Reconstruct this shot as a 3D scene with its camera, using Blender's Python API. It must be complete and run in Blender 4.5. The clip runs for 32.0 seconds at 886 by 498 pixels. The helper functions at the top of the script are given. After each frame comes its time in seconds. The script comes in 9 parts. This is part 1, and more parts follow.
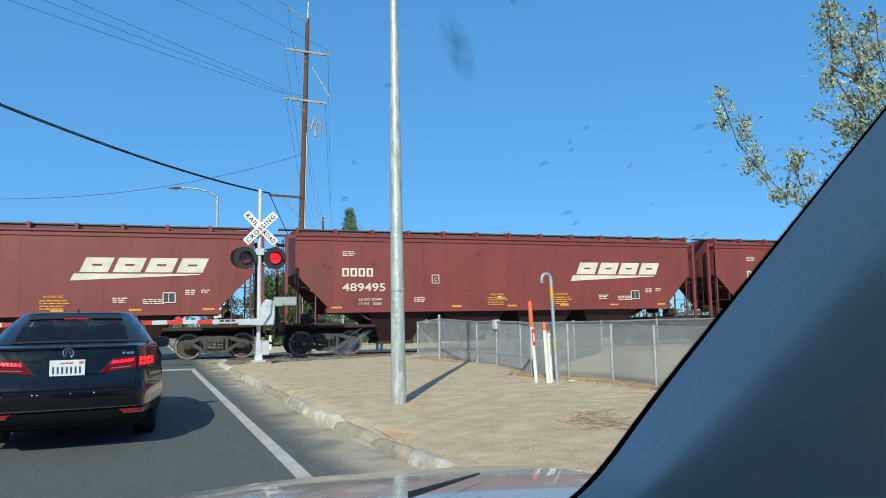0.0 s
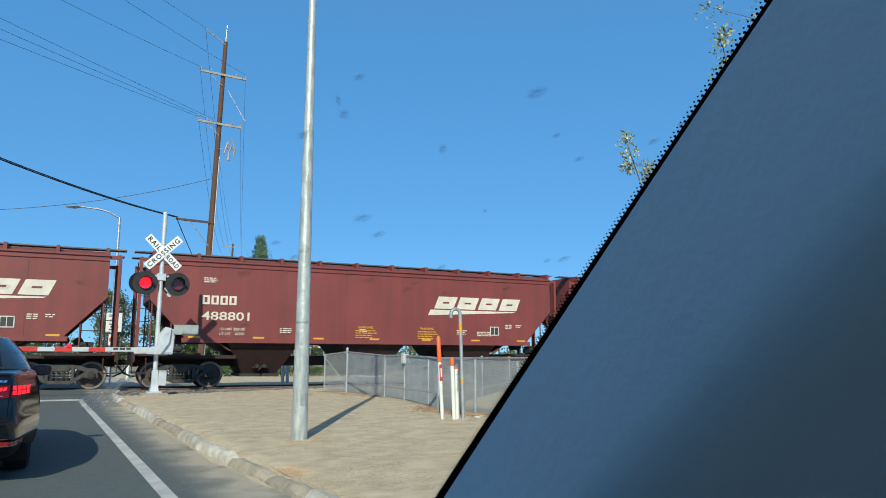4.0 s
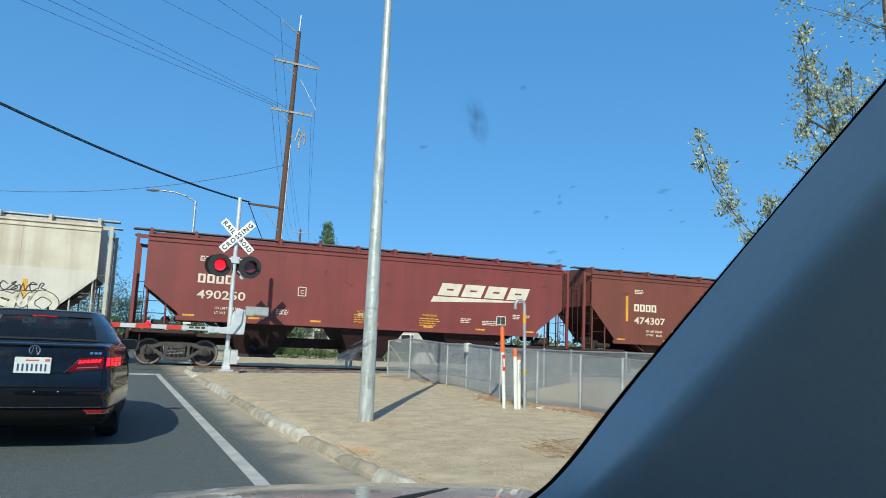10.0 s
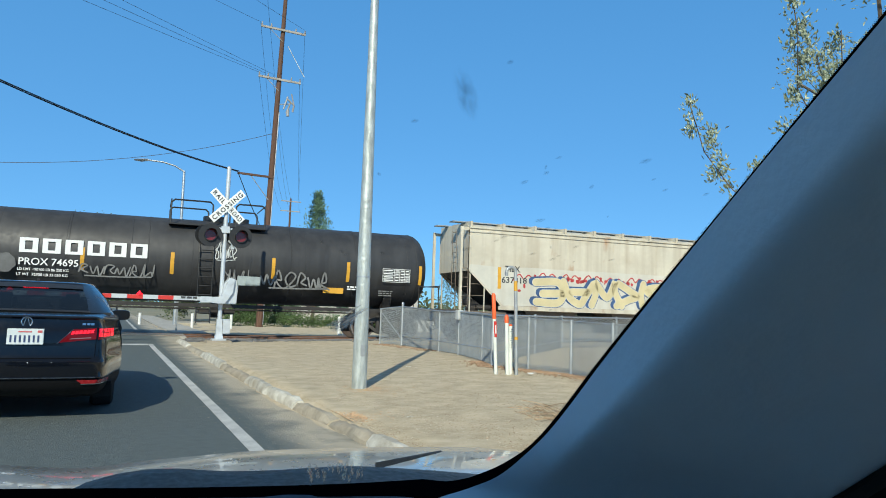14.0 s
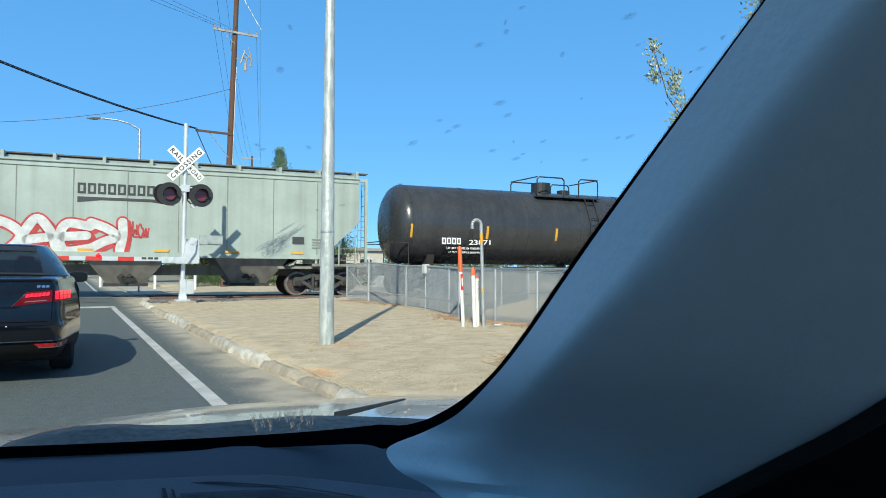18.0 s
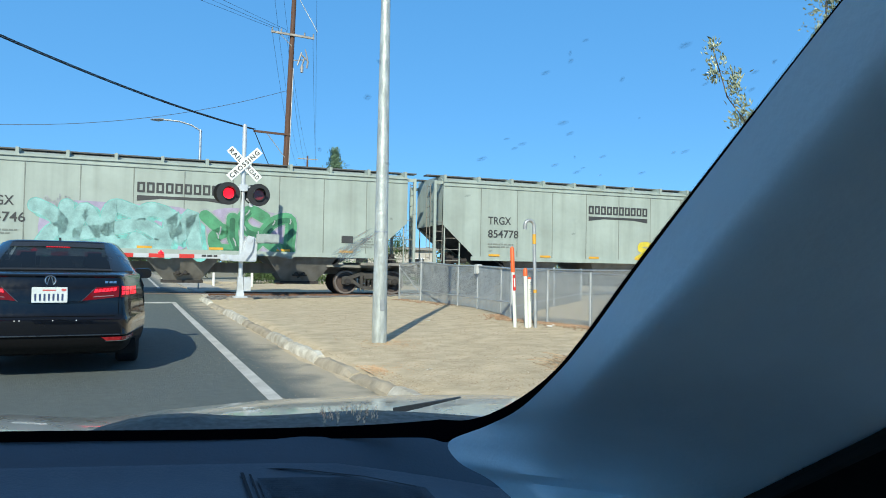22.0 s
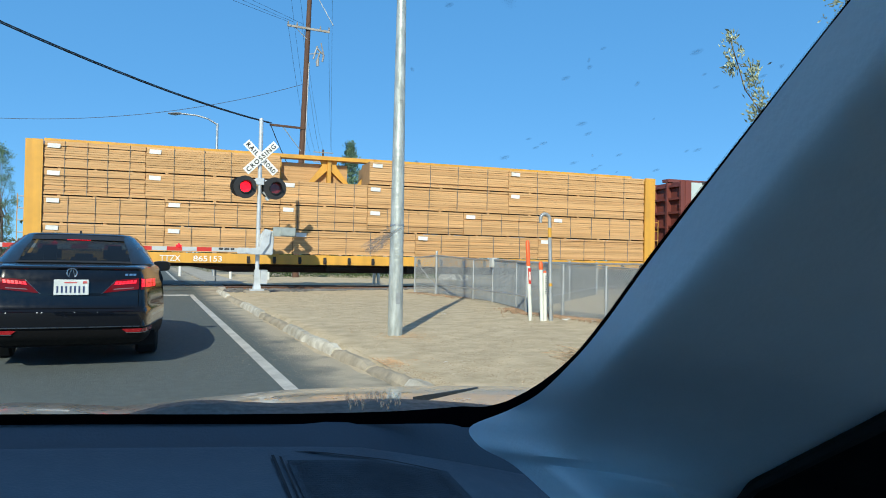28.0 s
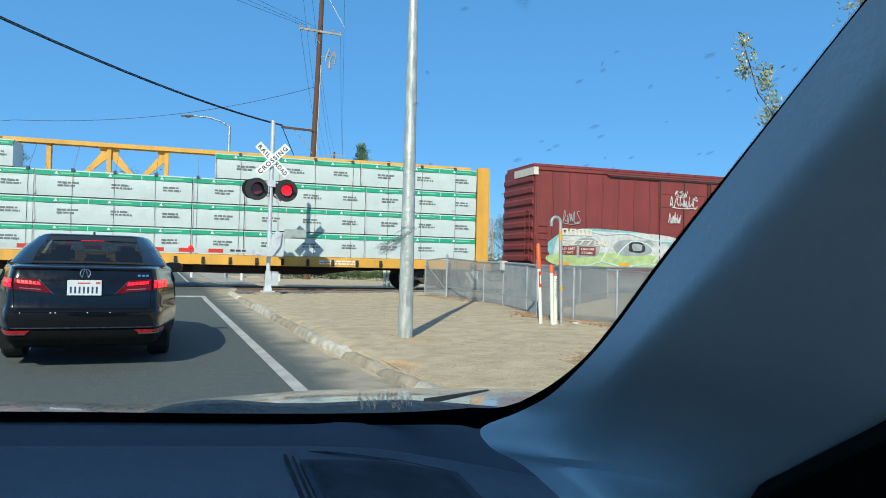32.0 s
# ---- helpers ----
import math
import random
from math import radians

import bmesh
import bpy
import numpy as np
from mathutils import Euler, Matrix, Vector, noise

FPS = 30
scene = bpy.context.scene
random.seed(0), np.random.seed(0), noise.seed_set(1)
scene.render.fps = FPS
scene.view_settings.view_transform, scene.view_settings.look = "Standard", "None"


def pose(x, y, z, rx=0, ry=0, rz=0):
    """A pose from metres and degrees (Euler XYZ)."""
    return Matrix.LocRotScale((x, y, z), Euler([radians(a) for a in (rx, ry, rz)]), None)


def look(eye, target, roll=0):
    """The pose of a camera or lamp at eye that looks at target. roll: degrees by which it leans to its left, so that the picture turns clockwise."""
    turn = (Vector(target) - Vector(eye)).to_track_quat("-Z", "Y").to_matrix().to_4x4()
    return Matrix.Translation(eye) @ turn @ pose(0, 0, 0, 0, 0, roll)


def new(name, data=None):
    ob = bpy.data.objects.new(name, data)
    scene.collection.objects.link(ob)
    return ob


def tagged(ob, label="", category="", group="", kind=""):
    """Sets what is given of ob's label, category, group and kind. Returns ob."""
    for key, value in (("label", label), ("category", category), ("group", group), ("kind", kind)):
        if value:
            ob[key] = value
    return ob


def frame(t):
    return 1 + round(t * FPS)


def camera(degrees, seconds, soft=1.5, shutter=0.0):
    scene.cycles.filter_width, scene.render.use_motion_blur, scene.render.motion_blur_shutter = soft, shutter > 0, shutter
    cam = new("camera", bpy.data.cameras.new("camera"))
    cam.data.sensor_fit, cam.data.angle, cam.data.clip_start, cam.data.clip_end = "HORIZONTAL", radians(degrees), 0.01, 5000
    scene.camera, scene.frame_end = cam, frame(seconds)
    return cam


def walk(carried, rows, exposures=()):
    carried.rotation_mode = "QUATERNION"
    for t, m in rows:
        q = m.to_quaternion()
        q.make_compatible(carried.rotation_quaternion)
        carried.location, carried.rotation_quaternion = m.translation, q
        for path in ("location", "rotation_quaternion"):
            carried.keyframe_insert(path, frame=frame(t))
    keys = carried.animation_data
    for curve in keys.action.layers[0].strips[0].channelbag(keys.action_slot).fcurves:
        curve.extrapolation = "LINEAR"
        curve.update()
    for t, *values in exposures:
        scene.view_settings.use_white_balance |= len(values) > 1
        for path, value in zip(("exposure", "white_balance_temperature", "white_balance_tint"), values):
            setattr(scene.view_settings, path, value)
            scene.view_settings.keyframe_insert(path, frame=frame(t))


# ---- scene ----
cam = camera(63.2, 32.0, 0.95)
PATH = [
    (0, (0.038, 0.055, 1.17), (0.788, 1.898, 1.374), -1.1),
    (0.5, (0.04, 0.038, 1.163), (0.768, 1.886, 1.396), -1.1),
    (1, (0.031, 0.053, 1.17), (0.751, 1.904, 1.41), -0.9),
    (1.5, (0.049, 0.037, 1.162), (0.765, 1.888, 1.405), -0.8),
    (2, (0.031, 0.056, 1.169), (0.777, 1.895, 1.418), -0.5),
    (2.5, (0.058, 0.052, 1.155), (0.984, 1.801, 1.441), -0.4),
    (2.9, (0.074, 0.066, 1.157), (1.029, 1.799, 1.447), -0.2),
    (3.5, (0.100, 0.100, 1.166), (1.060, 1.830, 1.459), 0.0),
    (4.5, (0.142, 0.143, 1.18), (1.098, 1.875, 1.474), 0.3),
    (5, (0.132, 0.15, 1.166), (1.076, 1.888, 1.46), 0.5),
    (5.5, (0.102, 0.159, 1.175), (1.037, 1.903, 1.467), 0.9),
    (6, (0.112, 0.131, 1.162), (1.033, 1.883, 1.449), 1.2),
    (6.5, (0.071, 0.112, 1.188), (0.984, 1.869, 1.466), 0.9),
    (7, (0.063, 0.059, 1.169), (0.97, 1.82, 1.449), 1.0),
    (7.5, (0.045, 0.045, 1.167), (0.948, 1.808, 1.445), 1.5),
    (8, (0.028, 0.03, 1.163), (0.92, 1.799, 1.44), 1.8),
    (8.5, (0.022, 0.019, 1.168), (0.897, 1.797, 1.441), 2.3),
    (9, (0.008, 0.014, 1.162), (0.863, 1.802, 1.43), 2.6),
    (9.5, (-0.002, 0.007, 1.161), (0.834, 1.804, 1.429), 2.8),
    (10, (-0.002, 0.0, 1.166), (0.805, 1.811, 1.428), 2.4),
    (10.5, (0.005, -0.006, 1.159), (0.808, 1.81, 1.395), 1.9),
    (11, (-0.006, 0.0, 1.165), (0.81, 1.815, 1.364), 2.1),
    (11.5, (-0.014, 0.003, 1.157), (0.815, 1.815, 1.322), 2.7),
    (12, (-0.009, 0.002, 1.157), (0.82, 1.815, 1.32), 2.5),
    (12.5, (0.001, -0.004, 1.16), (0.841, 1.802, 1.334), 2.0),
    (13, (-0.005, -0.005, 1.161), (0.842, 1.799, 1.339), 1.6),
    (13.5, (-0.004, -0.006, 1.162), (0.827, 1.804, 1.338), 1.7),
    (14, (-0.008, -0.013, 1.165), (0.828, 1.795, 1.339), 1.8),
    (14.5, (0.023, -0.002, 1.168), (0.953, 1.762, 1.328), 1.1),
    (14.9, (0.032, 0.006, 1.165), (0.994, 1.753, 1.320), 1.0),
    (15.6, (0.037, 0.030, 1.155), (0.982, 1.788, 1.295), 1.5),
    (16.5, (0.034, 0.051, 1.145), (0.953, 1.824, 1.267), 1.9),
    (17, (0.03, 0.051, 1.142), (0.941, 1.827, 1.251), 1.5),
    (17.5, (0.029, 0.063, 1.149), (0.962, 1.83, 1.224), 0.5),
    (18, (0.035, 0.05, 1.141), (0.961, 1.822, 1.193), 0.4),
    (18.5, (0.022, 0.043, 1.138), (0.928, 1.826, 1.186), 0.4),
    (19, (0.02, 0.028, 1.145), (0.896, 1.825, 1.2), 0.0),
    (19.5, (0.022, 0.023, 1.142), (0.867, 1.835, 1.205), -0.1),
    (20, (0.012, 0.034, 1.134), (0.844, 1.851, 1.192), 0.1),
    (20.5, (0.016, 0.03, 1.149), (0.836, 1.853, 1.207), 0.4),
    (21, (0.014, 0.025, 1.143), (0.819, 1.855, 1.204), 0.8),
    (21.5, (0.016, 0.029, 1.144), (0.814, 1.862, 1.199), 1.0),
    (22, (0.013, 0.024, 1.144), (0.809, 1.858, 1.194), 1.0),
    (22.5, (0.014, 0.025, 1.146), (0.808, 1.86, 1.195), 0.9),
    (23, (0.011, 0.023, 1.141), (0.801, 1.859, 1.187), 1.0),
    (23.5, (0.003, 0.022, 1.14), (0.791, 1.859, 1.185), 1.1),
    (24, (0.002, 0.014, 1.141), (0.79, 1.852, 1.183), 1.2),
    (24.5, (0.0, 0.005, 1.14), (0.783, 1.845, 1.18), 1.3),
    (25, (-0.006, 0.007, 1.14), (0.768, 1.85, 1.177), 1.3),
    (25.5, (-0.004, -0.001, 1.138), (0.762, 1.846, 1.172), 1.2),
    (27.5, (-0.003, 0.0, 1.139), (0.757, 1.849, 1.169), 1.2),
    (28, (-0.003, 0.002, 1.143), (0.755, 1.853, 1.174), 1.1),
    (28.5, (-0.005, -0.004, 1.139), (0.75, 1.848, 1.172), 1.2),
    (29, (-0.008, 0.003, 1.139), (0.743, 1.857, 1.172), 1.2),
    (29.5, (-0.004, -0.005, 1.137), (0.744, 1.849, 1.17), 1.2),
    (30, (-0.006, 0.0, 1.143), (0.74, 1.855, 1.176), 1.1),
    (30.5, (-0.003, 0.002, 1.136), (0.735, 1.86, 1.169), 1.2),
    (31, (-0.009, 0.002, 1.138), (0.725, 1.862, 1.171), 1.3),
    (31.5, (-0.008, 0.004, 1.14), (0.724, 1.865, 1.175), 1.3),
    (32, (-0.006, -0.001, 1.142), (0.725, 1.861, 1.18), 1.4),
]
# slow drift of the automatic exposure: seconds, stops
DRIFT = [(0, 0.05), (2.5, -0.04), (6, 0.03), (9, 0.04), (12, 0.0), (14.5, 0.06), (16.5, 0.18), (18, 0.25), (20, 0.21), (22, 0.23), (23, 0.15), (24, 0.06), (25, 0.03), (26.5, 0.05), (28, 0.09), (29, 0.14), (30.5, 0.12), (32, 0.05)]
walk(cam, [(t, look(eye, target, roll)) for t, eye, target, roll in PATH], DRIFT)

# ---- world, sun, exposure ----
SUN_EL, SUN_AZ = 33.0, 210.0      # elevation; compass bearing of the sun, clockwise from +y
world = bpy.data.worlds.new("sky")
scene.world = world
world.use_nodes = True
wn = world.node_tree
sky = wn.nodes.new("ShaderNodeTexSky")
sky.sky_type = "NISHITA"
sky.sun_disc = False
sky.sun_elevation = radians(SUN_EL)
sky.sun_rotation = radians(SUN_AZ)
sky.air_density, sky.dust_density, sky.ozone_density = 0.7, 0.0, 2.5
tint = wn.nodes.new("ShaderNodeMixRGB")      # the deep blue of a dry clear sky
tint.blend_type = "MULTIPLY"
tint.inputs[0].default_value = 1.0
tint.inputs[2].default_value = (0.56, 0.95, 1.2, 1)
wn.links.new(sky.outputs[0], tint.inputs[1])
even = wn.nodes.new("ShaderNodeMixRGB")      # dry air: the blue hardly pales towards the horizon
even.inputs[0].default_value = 0.75
wc, wz, grad, gain = wn.nodes.new("ShaderNodeTexCoord"), wn.nodes.new("ShaderNodeSeparateXYZ"), wn.nodes.new("ShaderNodeValToRGB"), wn.nodes.new("ShaderNodeVectorMath")
gain.operation = "SCALE"
gain.inputs["Scale"].default_value = 8.0
SKY_STOPS = ((0.0, (1.25, 3.5, 6.3)), (0.1, (1.02, 3.2, 6.1)), (0.22, (0.84, 2.92, 5.8)), (0.42, (0.66, 2.55, 5.4)), (0.7, (1.25, 2.2, 3.5)), (1.0, (1.3, 1.9, 2.75)))     # by the sine of the height over the horizon
while len(grad.color_ramp.elements) < len(SKY_STOPS):
    grad.color_ramp.elements.new(0.5)
for el, (at_z, tone) in zip(grad.color_ramp.elements, SKY_STOPS):
    el.position, el.color = at_z, (tone[0] / 8, tone[1] / 8, tone[2] / 8, 1)
wn.links.new(wc.outputs["Generated"], wz.inputs[0])
wn.links.new(wz.outputs[2], grad.inputs[0])
wn.links.new(grad.outputs[0], gain.inputs[0])
wn.links.new(gain.outputs[0], even.inputs[2])
wn.links.new(tint.outputs[0], even.inputs[1])
wn.links.new(even.outputs[0], wn.nodes["Background"].inputs[0])
wn.nodes["Background"].inputs[1].default_value = 0.133
sun = new("sun", bpy.data.lights.new("sun", "SUN"))
sun.data.energy, sun.data.angle, sun.data.color = 4.4, radians(0.5), (0.965, 0.955, 0.785)
_a, _e = radians(SUN_AZ), radians(SUN_EL)
SUN_DIR = Vector((math.sin(_a) * math.cos(_e), math.cos(_a) * math.cos(_e), math.sin(_e)))
sun.matrix_world = look(SUN_DIR * 50, (0, 0, 0))

# ---- materials ----
MATS = {}


def mat(name, color, rough=0.6, metal=0.0, var=0.12, scale=3.0, color2=None, bump=0.0, bscale=60.0, emit=0.0, coat=0.0, spec=0.5, stretch=(1, 1, 1), amount=0.5, island=False):
    """Principled material: two scales of noise vary colour and roughness, a fine one gives relief."""
    if name in MATS:
        return MATS[name]
    m = bpy.data.materials.new(name)
    m.use_nodes = True
    t = m.node_tree
    n, l = t.nodes, t.links
    b = n["Principled BSDF"]
    b.inputs["Roughness"].default_value = rough
    b.inputs["Metallic"].default_value = metal
    b.inputs["Coat Weight"].default_value = coat
    b.inputs["Coat Roughness"].default_value = 0.04
    b.inputs["Specular IOR Level"].default_value = spec
    co = n.new("ShaderNodeTexCoord")
    mp = n.new("ShaderNodeMapping")
    mp.inputs["Scale"].default_value = stretch
    l.new(co.outputs["Object"], mp.inputs[0])
    big, fine = n.new("ShaderNodeTexNoise"), n.new("ShaderNodeTexNoise")
    big.inputs["Scale"].default_value, big.inputs["Detail"].default_value = scale, 6
    fine.inputs["Scale"].default_value, fine.inputs["Detail"].default_value = scale * 9, 4
    l.new(mp.outputs[0], big.inputs[0])
    l.new(mp.outputs[0], fine.inputs[0])
    add = n.new("ShaderNodeMath")
    add.operation = "MULTIPLY_ADD"
    add.inputs[1].default_value = 0.35
    l.new(fine.outputs[0], add.inputs[0])
    l.new(big.outputs[0], add.inputs[2])
    ramp = n.new("ShaderNodeValToRGB")
    ramp.color_ramp.elements[0].position, ramp.color_ramp.elements[1].position = 0.45, 0.9
    c = Vector(color[:3])
    d = Vector(color2[:3]) if color2 else c * (1 + var)
    lo = c * (1 - var) if not color2 else c
    ramp.color_ramp.elements[0].color = (*lo, 1)
    ramp.color_ramp.elements[1].color = (*(lo.lerp(d, min(1, amount * 2)) if color2 else d), 1)
    l.new(add.outputs[0], ramp.inputs[0])
    out = ramp.outputs[0]
    if island:
        g = n.new("ShaderNodeObjectInfo")
        mul = n.new("ShaderNodeMapRange")
        mul.inputs[3].default_value, mul.inputs[4].default_value = 0.88, 1.12
        l.new(g.outputs["Random"], mul.inputs[0])
        mx = n.new("ShaderNodeVectorMath")
        mx.operation = "SCALE"
        l.new(out, mx.inputs[0])
        l.new(mul.outputs[0], mx.inputs["Scale"])
        out = mx.outputs[0]
    l.new(out, b.inputs["Base Color"])
    rr = n.new("ShaderNodeMapRange")
    rr.inputs[1].default_value, rr.inputs[2].default_value = 0.3, 0.8
    rr.inputs[3].default_value, rr.inputs[4].default_value = max(0, rough - 0.1 * min(1, rough * 2)), min(1, rough + 0.1)
    l.new(fine.outputs[0], rr.inputs[0])
    l.new(rr.outputs[0], b.inputs["Roughness"])
    if bump:
        bn = n.new("ShaderNodeTexNoise")
        bn.inputs["Scale"].default_value, bn.inputs["Detail"].default_value = bscale, 5
        l.new(co.outputs["Object"], bn.inputs[0])
        bp = n.new("ShaderNodeBump")
        bp.inputs["Strength"].default_value, bp.inputs["Distance"].default_value = min(1, bump), 0.02
        l.new(bn.outputs[0], bp.inputs["Height"])
        l.new(bp.outputs[0], b.inputs["Normal"])
    if emit:
        b.inputs["Emission Color"].default_value = (*color[:3], 1)
        b.inputs["Emission Strength"].default_value = emit
    MATS[name] = m
    return m


def streaked(name, color, dirt, rough=0.55, amount=0.5, scale=1.2, rust=None, rust_cut=0.66):
    """Painted steel of a rail car: vertical dirt streaks, blotches and a little rust."""
    m = mat(name, color, rough, var=0.1, scale=0.7, bump=0.15, bscale=3.0)
    t = m.node_tree
    n, l = t.nodes, t.links
    b = n["Principled BSDF"]
    base = b.inputs["Base Color"].links[0].from_socket
    co = n.new("ShaderNodeTexCoord")

    def layer(source, tone, size, lo, hi, most):
        mp, nz, rp, mx = n.new("ShaderNodeMapping"), n.new("ShaderNodeTexNoise"), n.new("ShaderNodeMapRange"), n.new("ShaderNodeMixRGB")
        mp.inputs["Scale"].default_value = size
        nz.inputs["Scale"].default_value, nz.inputs["Detail"].default_value = scale, 7
        l.new(co.outputs["Object"], mp.inputs[0])
        l.new(mp.outputs[0], nz.inputs[0])
        rp.inputs[1].default_value, rp.inputs[2].default_value, rp.inputs[4].default_value = lo, hi, most
        l.new(nz.outputs[0], rp.inputs[0])
        l.new(rp.outputs[0], mx.inputs[0])
        l.new(source, mx.inputs[1])
        mx.inputs[2].default_value = (*tone, 1)
        return mx.outputs[0]
    out = layer(base, dirt, (2.6, 2.6, 0.16), 0.42, 0.72, amount)
    out = layer(out, dirt, (0.5, 0.5, 0.9), 0.5, 0.8, amount * 0.8)
    if rust:
        out = layer(out, rust, (1.0, 1.0, 0.45), rust_cut, rust_cut + 0.12, 0.85)
    l.new(out, b.inputs["Base Color"])
    return m


ASPHALT = mat("asphalt", (0.104, 0.124, 0.121), 0.85, var=0.13, scale=11, bump=0.6, bscale=160)


def add_dust(m, tone, x0, x1, most):
    """Tan dust that thickens in patches towards the gutter."""
    n, l = m.node_tree.nodes, m.node_tree.links
    b = n["Principled BSDF"]
    base = b.inputs["Base Color"].links[0].from_socket
    co, sp, ra, nz, mu, mx = n.new("ShaderNodeTexCoord"), n.new("ShaderNodeSeparateXYZ"), n.new("ShaderNodeMapRange"), n.new("ShaderNodeTexNoise"), n.new("ShaderNodeMath"), n.new("ShaderNodeMixRGB")
    l.new(co.outputs["Object"], sp.inputs[0])
    l.new(sp.outputs[0], ra.inputs[0])
    ra.inputs[1].default_value, ra.inputs[2].default_value, ra.inputs[4].default_value = x0, x1, most
    l.new(co.outputs["Object"], nz.inputs[0])
    nz.inputs["Scale"].default_value, nz.inputs["Detail"].default_value = 1.3, 8
    mu.operation = "MULTIPLY"
    mu.use_clamp = True
    sc = n.new("ShaderNodeMapRange")
    sc.inputs[1].default_value, sc.inputs[2].default_value, sc.inputs[4].default_value = 0.3, 0.62, 1.3
    l.new(nz.outputs[0], sc.inputs[0])
    l.new(ra.outputs[0], mu.inputs[0])
    l.new(sc.outputs[0], mu.inputs[1])
    l.new(mu.outputs[0], mx.inputs[0])
    l.new(base, mx.inputs[1])
    mx.inputs[2].default_value = (*tone, 1)
    l.new(mx.outputs[0], b.inputs["Base Color"])


add_dust(ASPHALT, (0.46, 0.4, 0.305), 1.35, 1.92, 1.3)
CONCRETE = mat("concrete", (0.42, 0.39, 0.34), 0.9, var=0.2, scale=2, bump=0.5, bscale=50)
PAINT_WHITE = mat("road_paint", (0.62, 0.61, 0.57), 0.8, color2=(0.3, 0.3, 0.29), scale=3, bump=0.3, bscale=120, amount=0.4)
DIRT = mat("dry_dirt", (0.42, 0.335, 0.218), 0.95, color2=(0.64, 0.525, 0.36), scale=4.0, bump=0.55, bscale=90)
GROUND = mat("far_ground", (0.3, 0.25, 0.17), 0.95, color2=(0.2, 0.2, 0.12), scale=0.05, bump=0.5, bscale=6)
BALLAST = mat("ballast", (0.12, 0.1, 0.085), 0.9, var=0.5, scale=9, bump=1.0, bscale=30)
RAIL = mat("rail_steel", (0.2, 0.1, 0.06), 0.8, metal=0.1, var=0.3, scale=5)
RAILTOP = mat("rail_head", (0.34, 0.29, 0.26), 0.4, metal=0.7, var=0.1)
TIE = mat("tie_wood", (0.1, 0.075, 0.055), 0.9, var=0.4, scale=4, bump=0.6)
GALV = mat("galvanised", (0.5, 0.52, 0.53), 0.42, metal=0.75, var=0.2, scale=6, bump=0.15, bscale=30)
GALV_DULL = mat("galvanised_dull", (0.42, 0.44, 0.45), 0.55, metal=0.5, var=0.2, scale=5, bump=0.1)
ALU = mat("signal_silver", (0.6, 0.63, 0.65), 0.45, metal=0.35, var=0.12, scale=5)
WHITE = mat("white_paint", (0.78, 0.78, 0.76), 0.5, var=0.06, scale=4)
DECAL = mat("decal_white", (0.66, 0.6, 0.51), 0.6, var=0.12, scale=3)
CREAM = mat("decal_cream", (0.72, 0.66, 0.5), 0.6, var=0.1, scale=3)
DECAL_Y = mat("decal_yellow", (0.66, 0.34, 0.035), 0.55, var=0.12, scale=3)
DECAL_K = mat("decal_dark", (0.045, 0.047, 0.05), 0.6, var=0.2, scale=3)
BLACK = mat("black_paint", (0.02, 0.02, 0.021), 0.5, var=0.2, scale=4)
RUBBER = mat("rubber", (0.022, 0.022, 0.023), 0.8, var=0.2, scale=8, bump=0.2)
STEEL_BROWN = mat("truck_steel", (0.045, 0.042, 0.039), 0.75, metal=0.1, color2=(0.085, 0.076, 0.067), scale=5, bump=0.4)
WHEEL = mat("wheel_steel", (0.11, 0.08, 0.068), 0.65, metal=0.2, color2=(0.065, 0.048, 0.042), scale=4, bump=0.2)
TREAD = mat("wheel_tread", (0.5, 0.49, 0.47), 0.28, metal=1.0)
GEAR = mat("dark_gear", (0.032, 0.028, 0.026), 0.75, var=0.4, scale=6, bump=0.3)
WOODPOLE = mat("pole_wood", (0.08, 0.04, 0.028), 0.9, color2=(0.15, 0.082, 0.054), scale=3, stretch=(6, 6, 0.25), bump=0.5, bscale=25)
RED_REFL = mat("red_reflective", (0.6, 0.04, 0.03), 0.45, var=0.1, scale=5)
ORANGE = mat("orange_plastic", (0.85, 0.13, 0.03), 0.5, var=0.08, scale=5)
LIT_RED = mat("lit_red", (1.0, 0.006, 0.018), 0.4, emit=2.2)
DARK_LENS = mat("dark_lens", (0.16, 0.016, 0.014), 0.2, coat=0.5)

# ---- mesh building ----


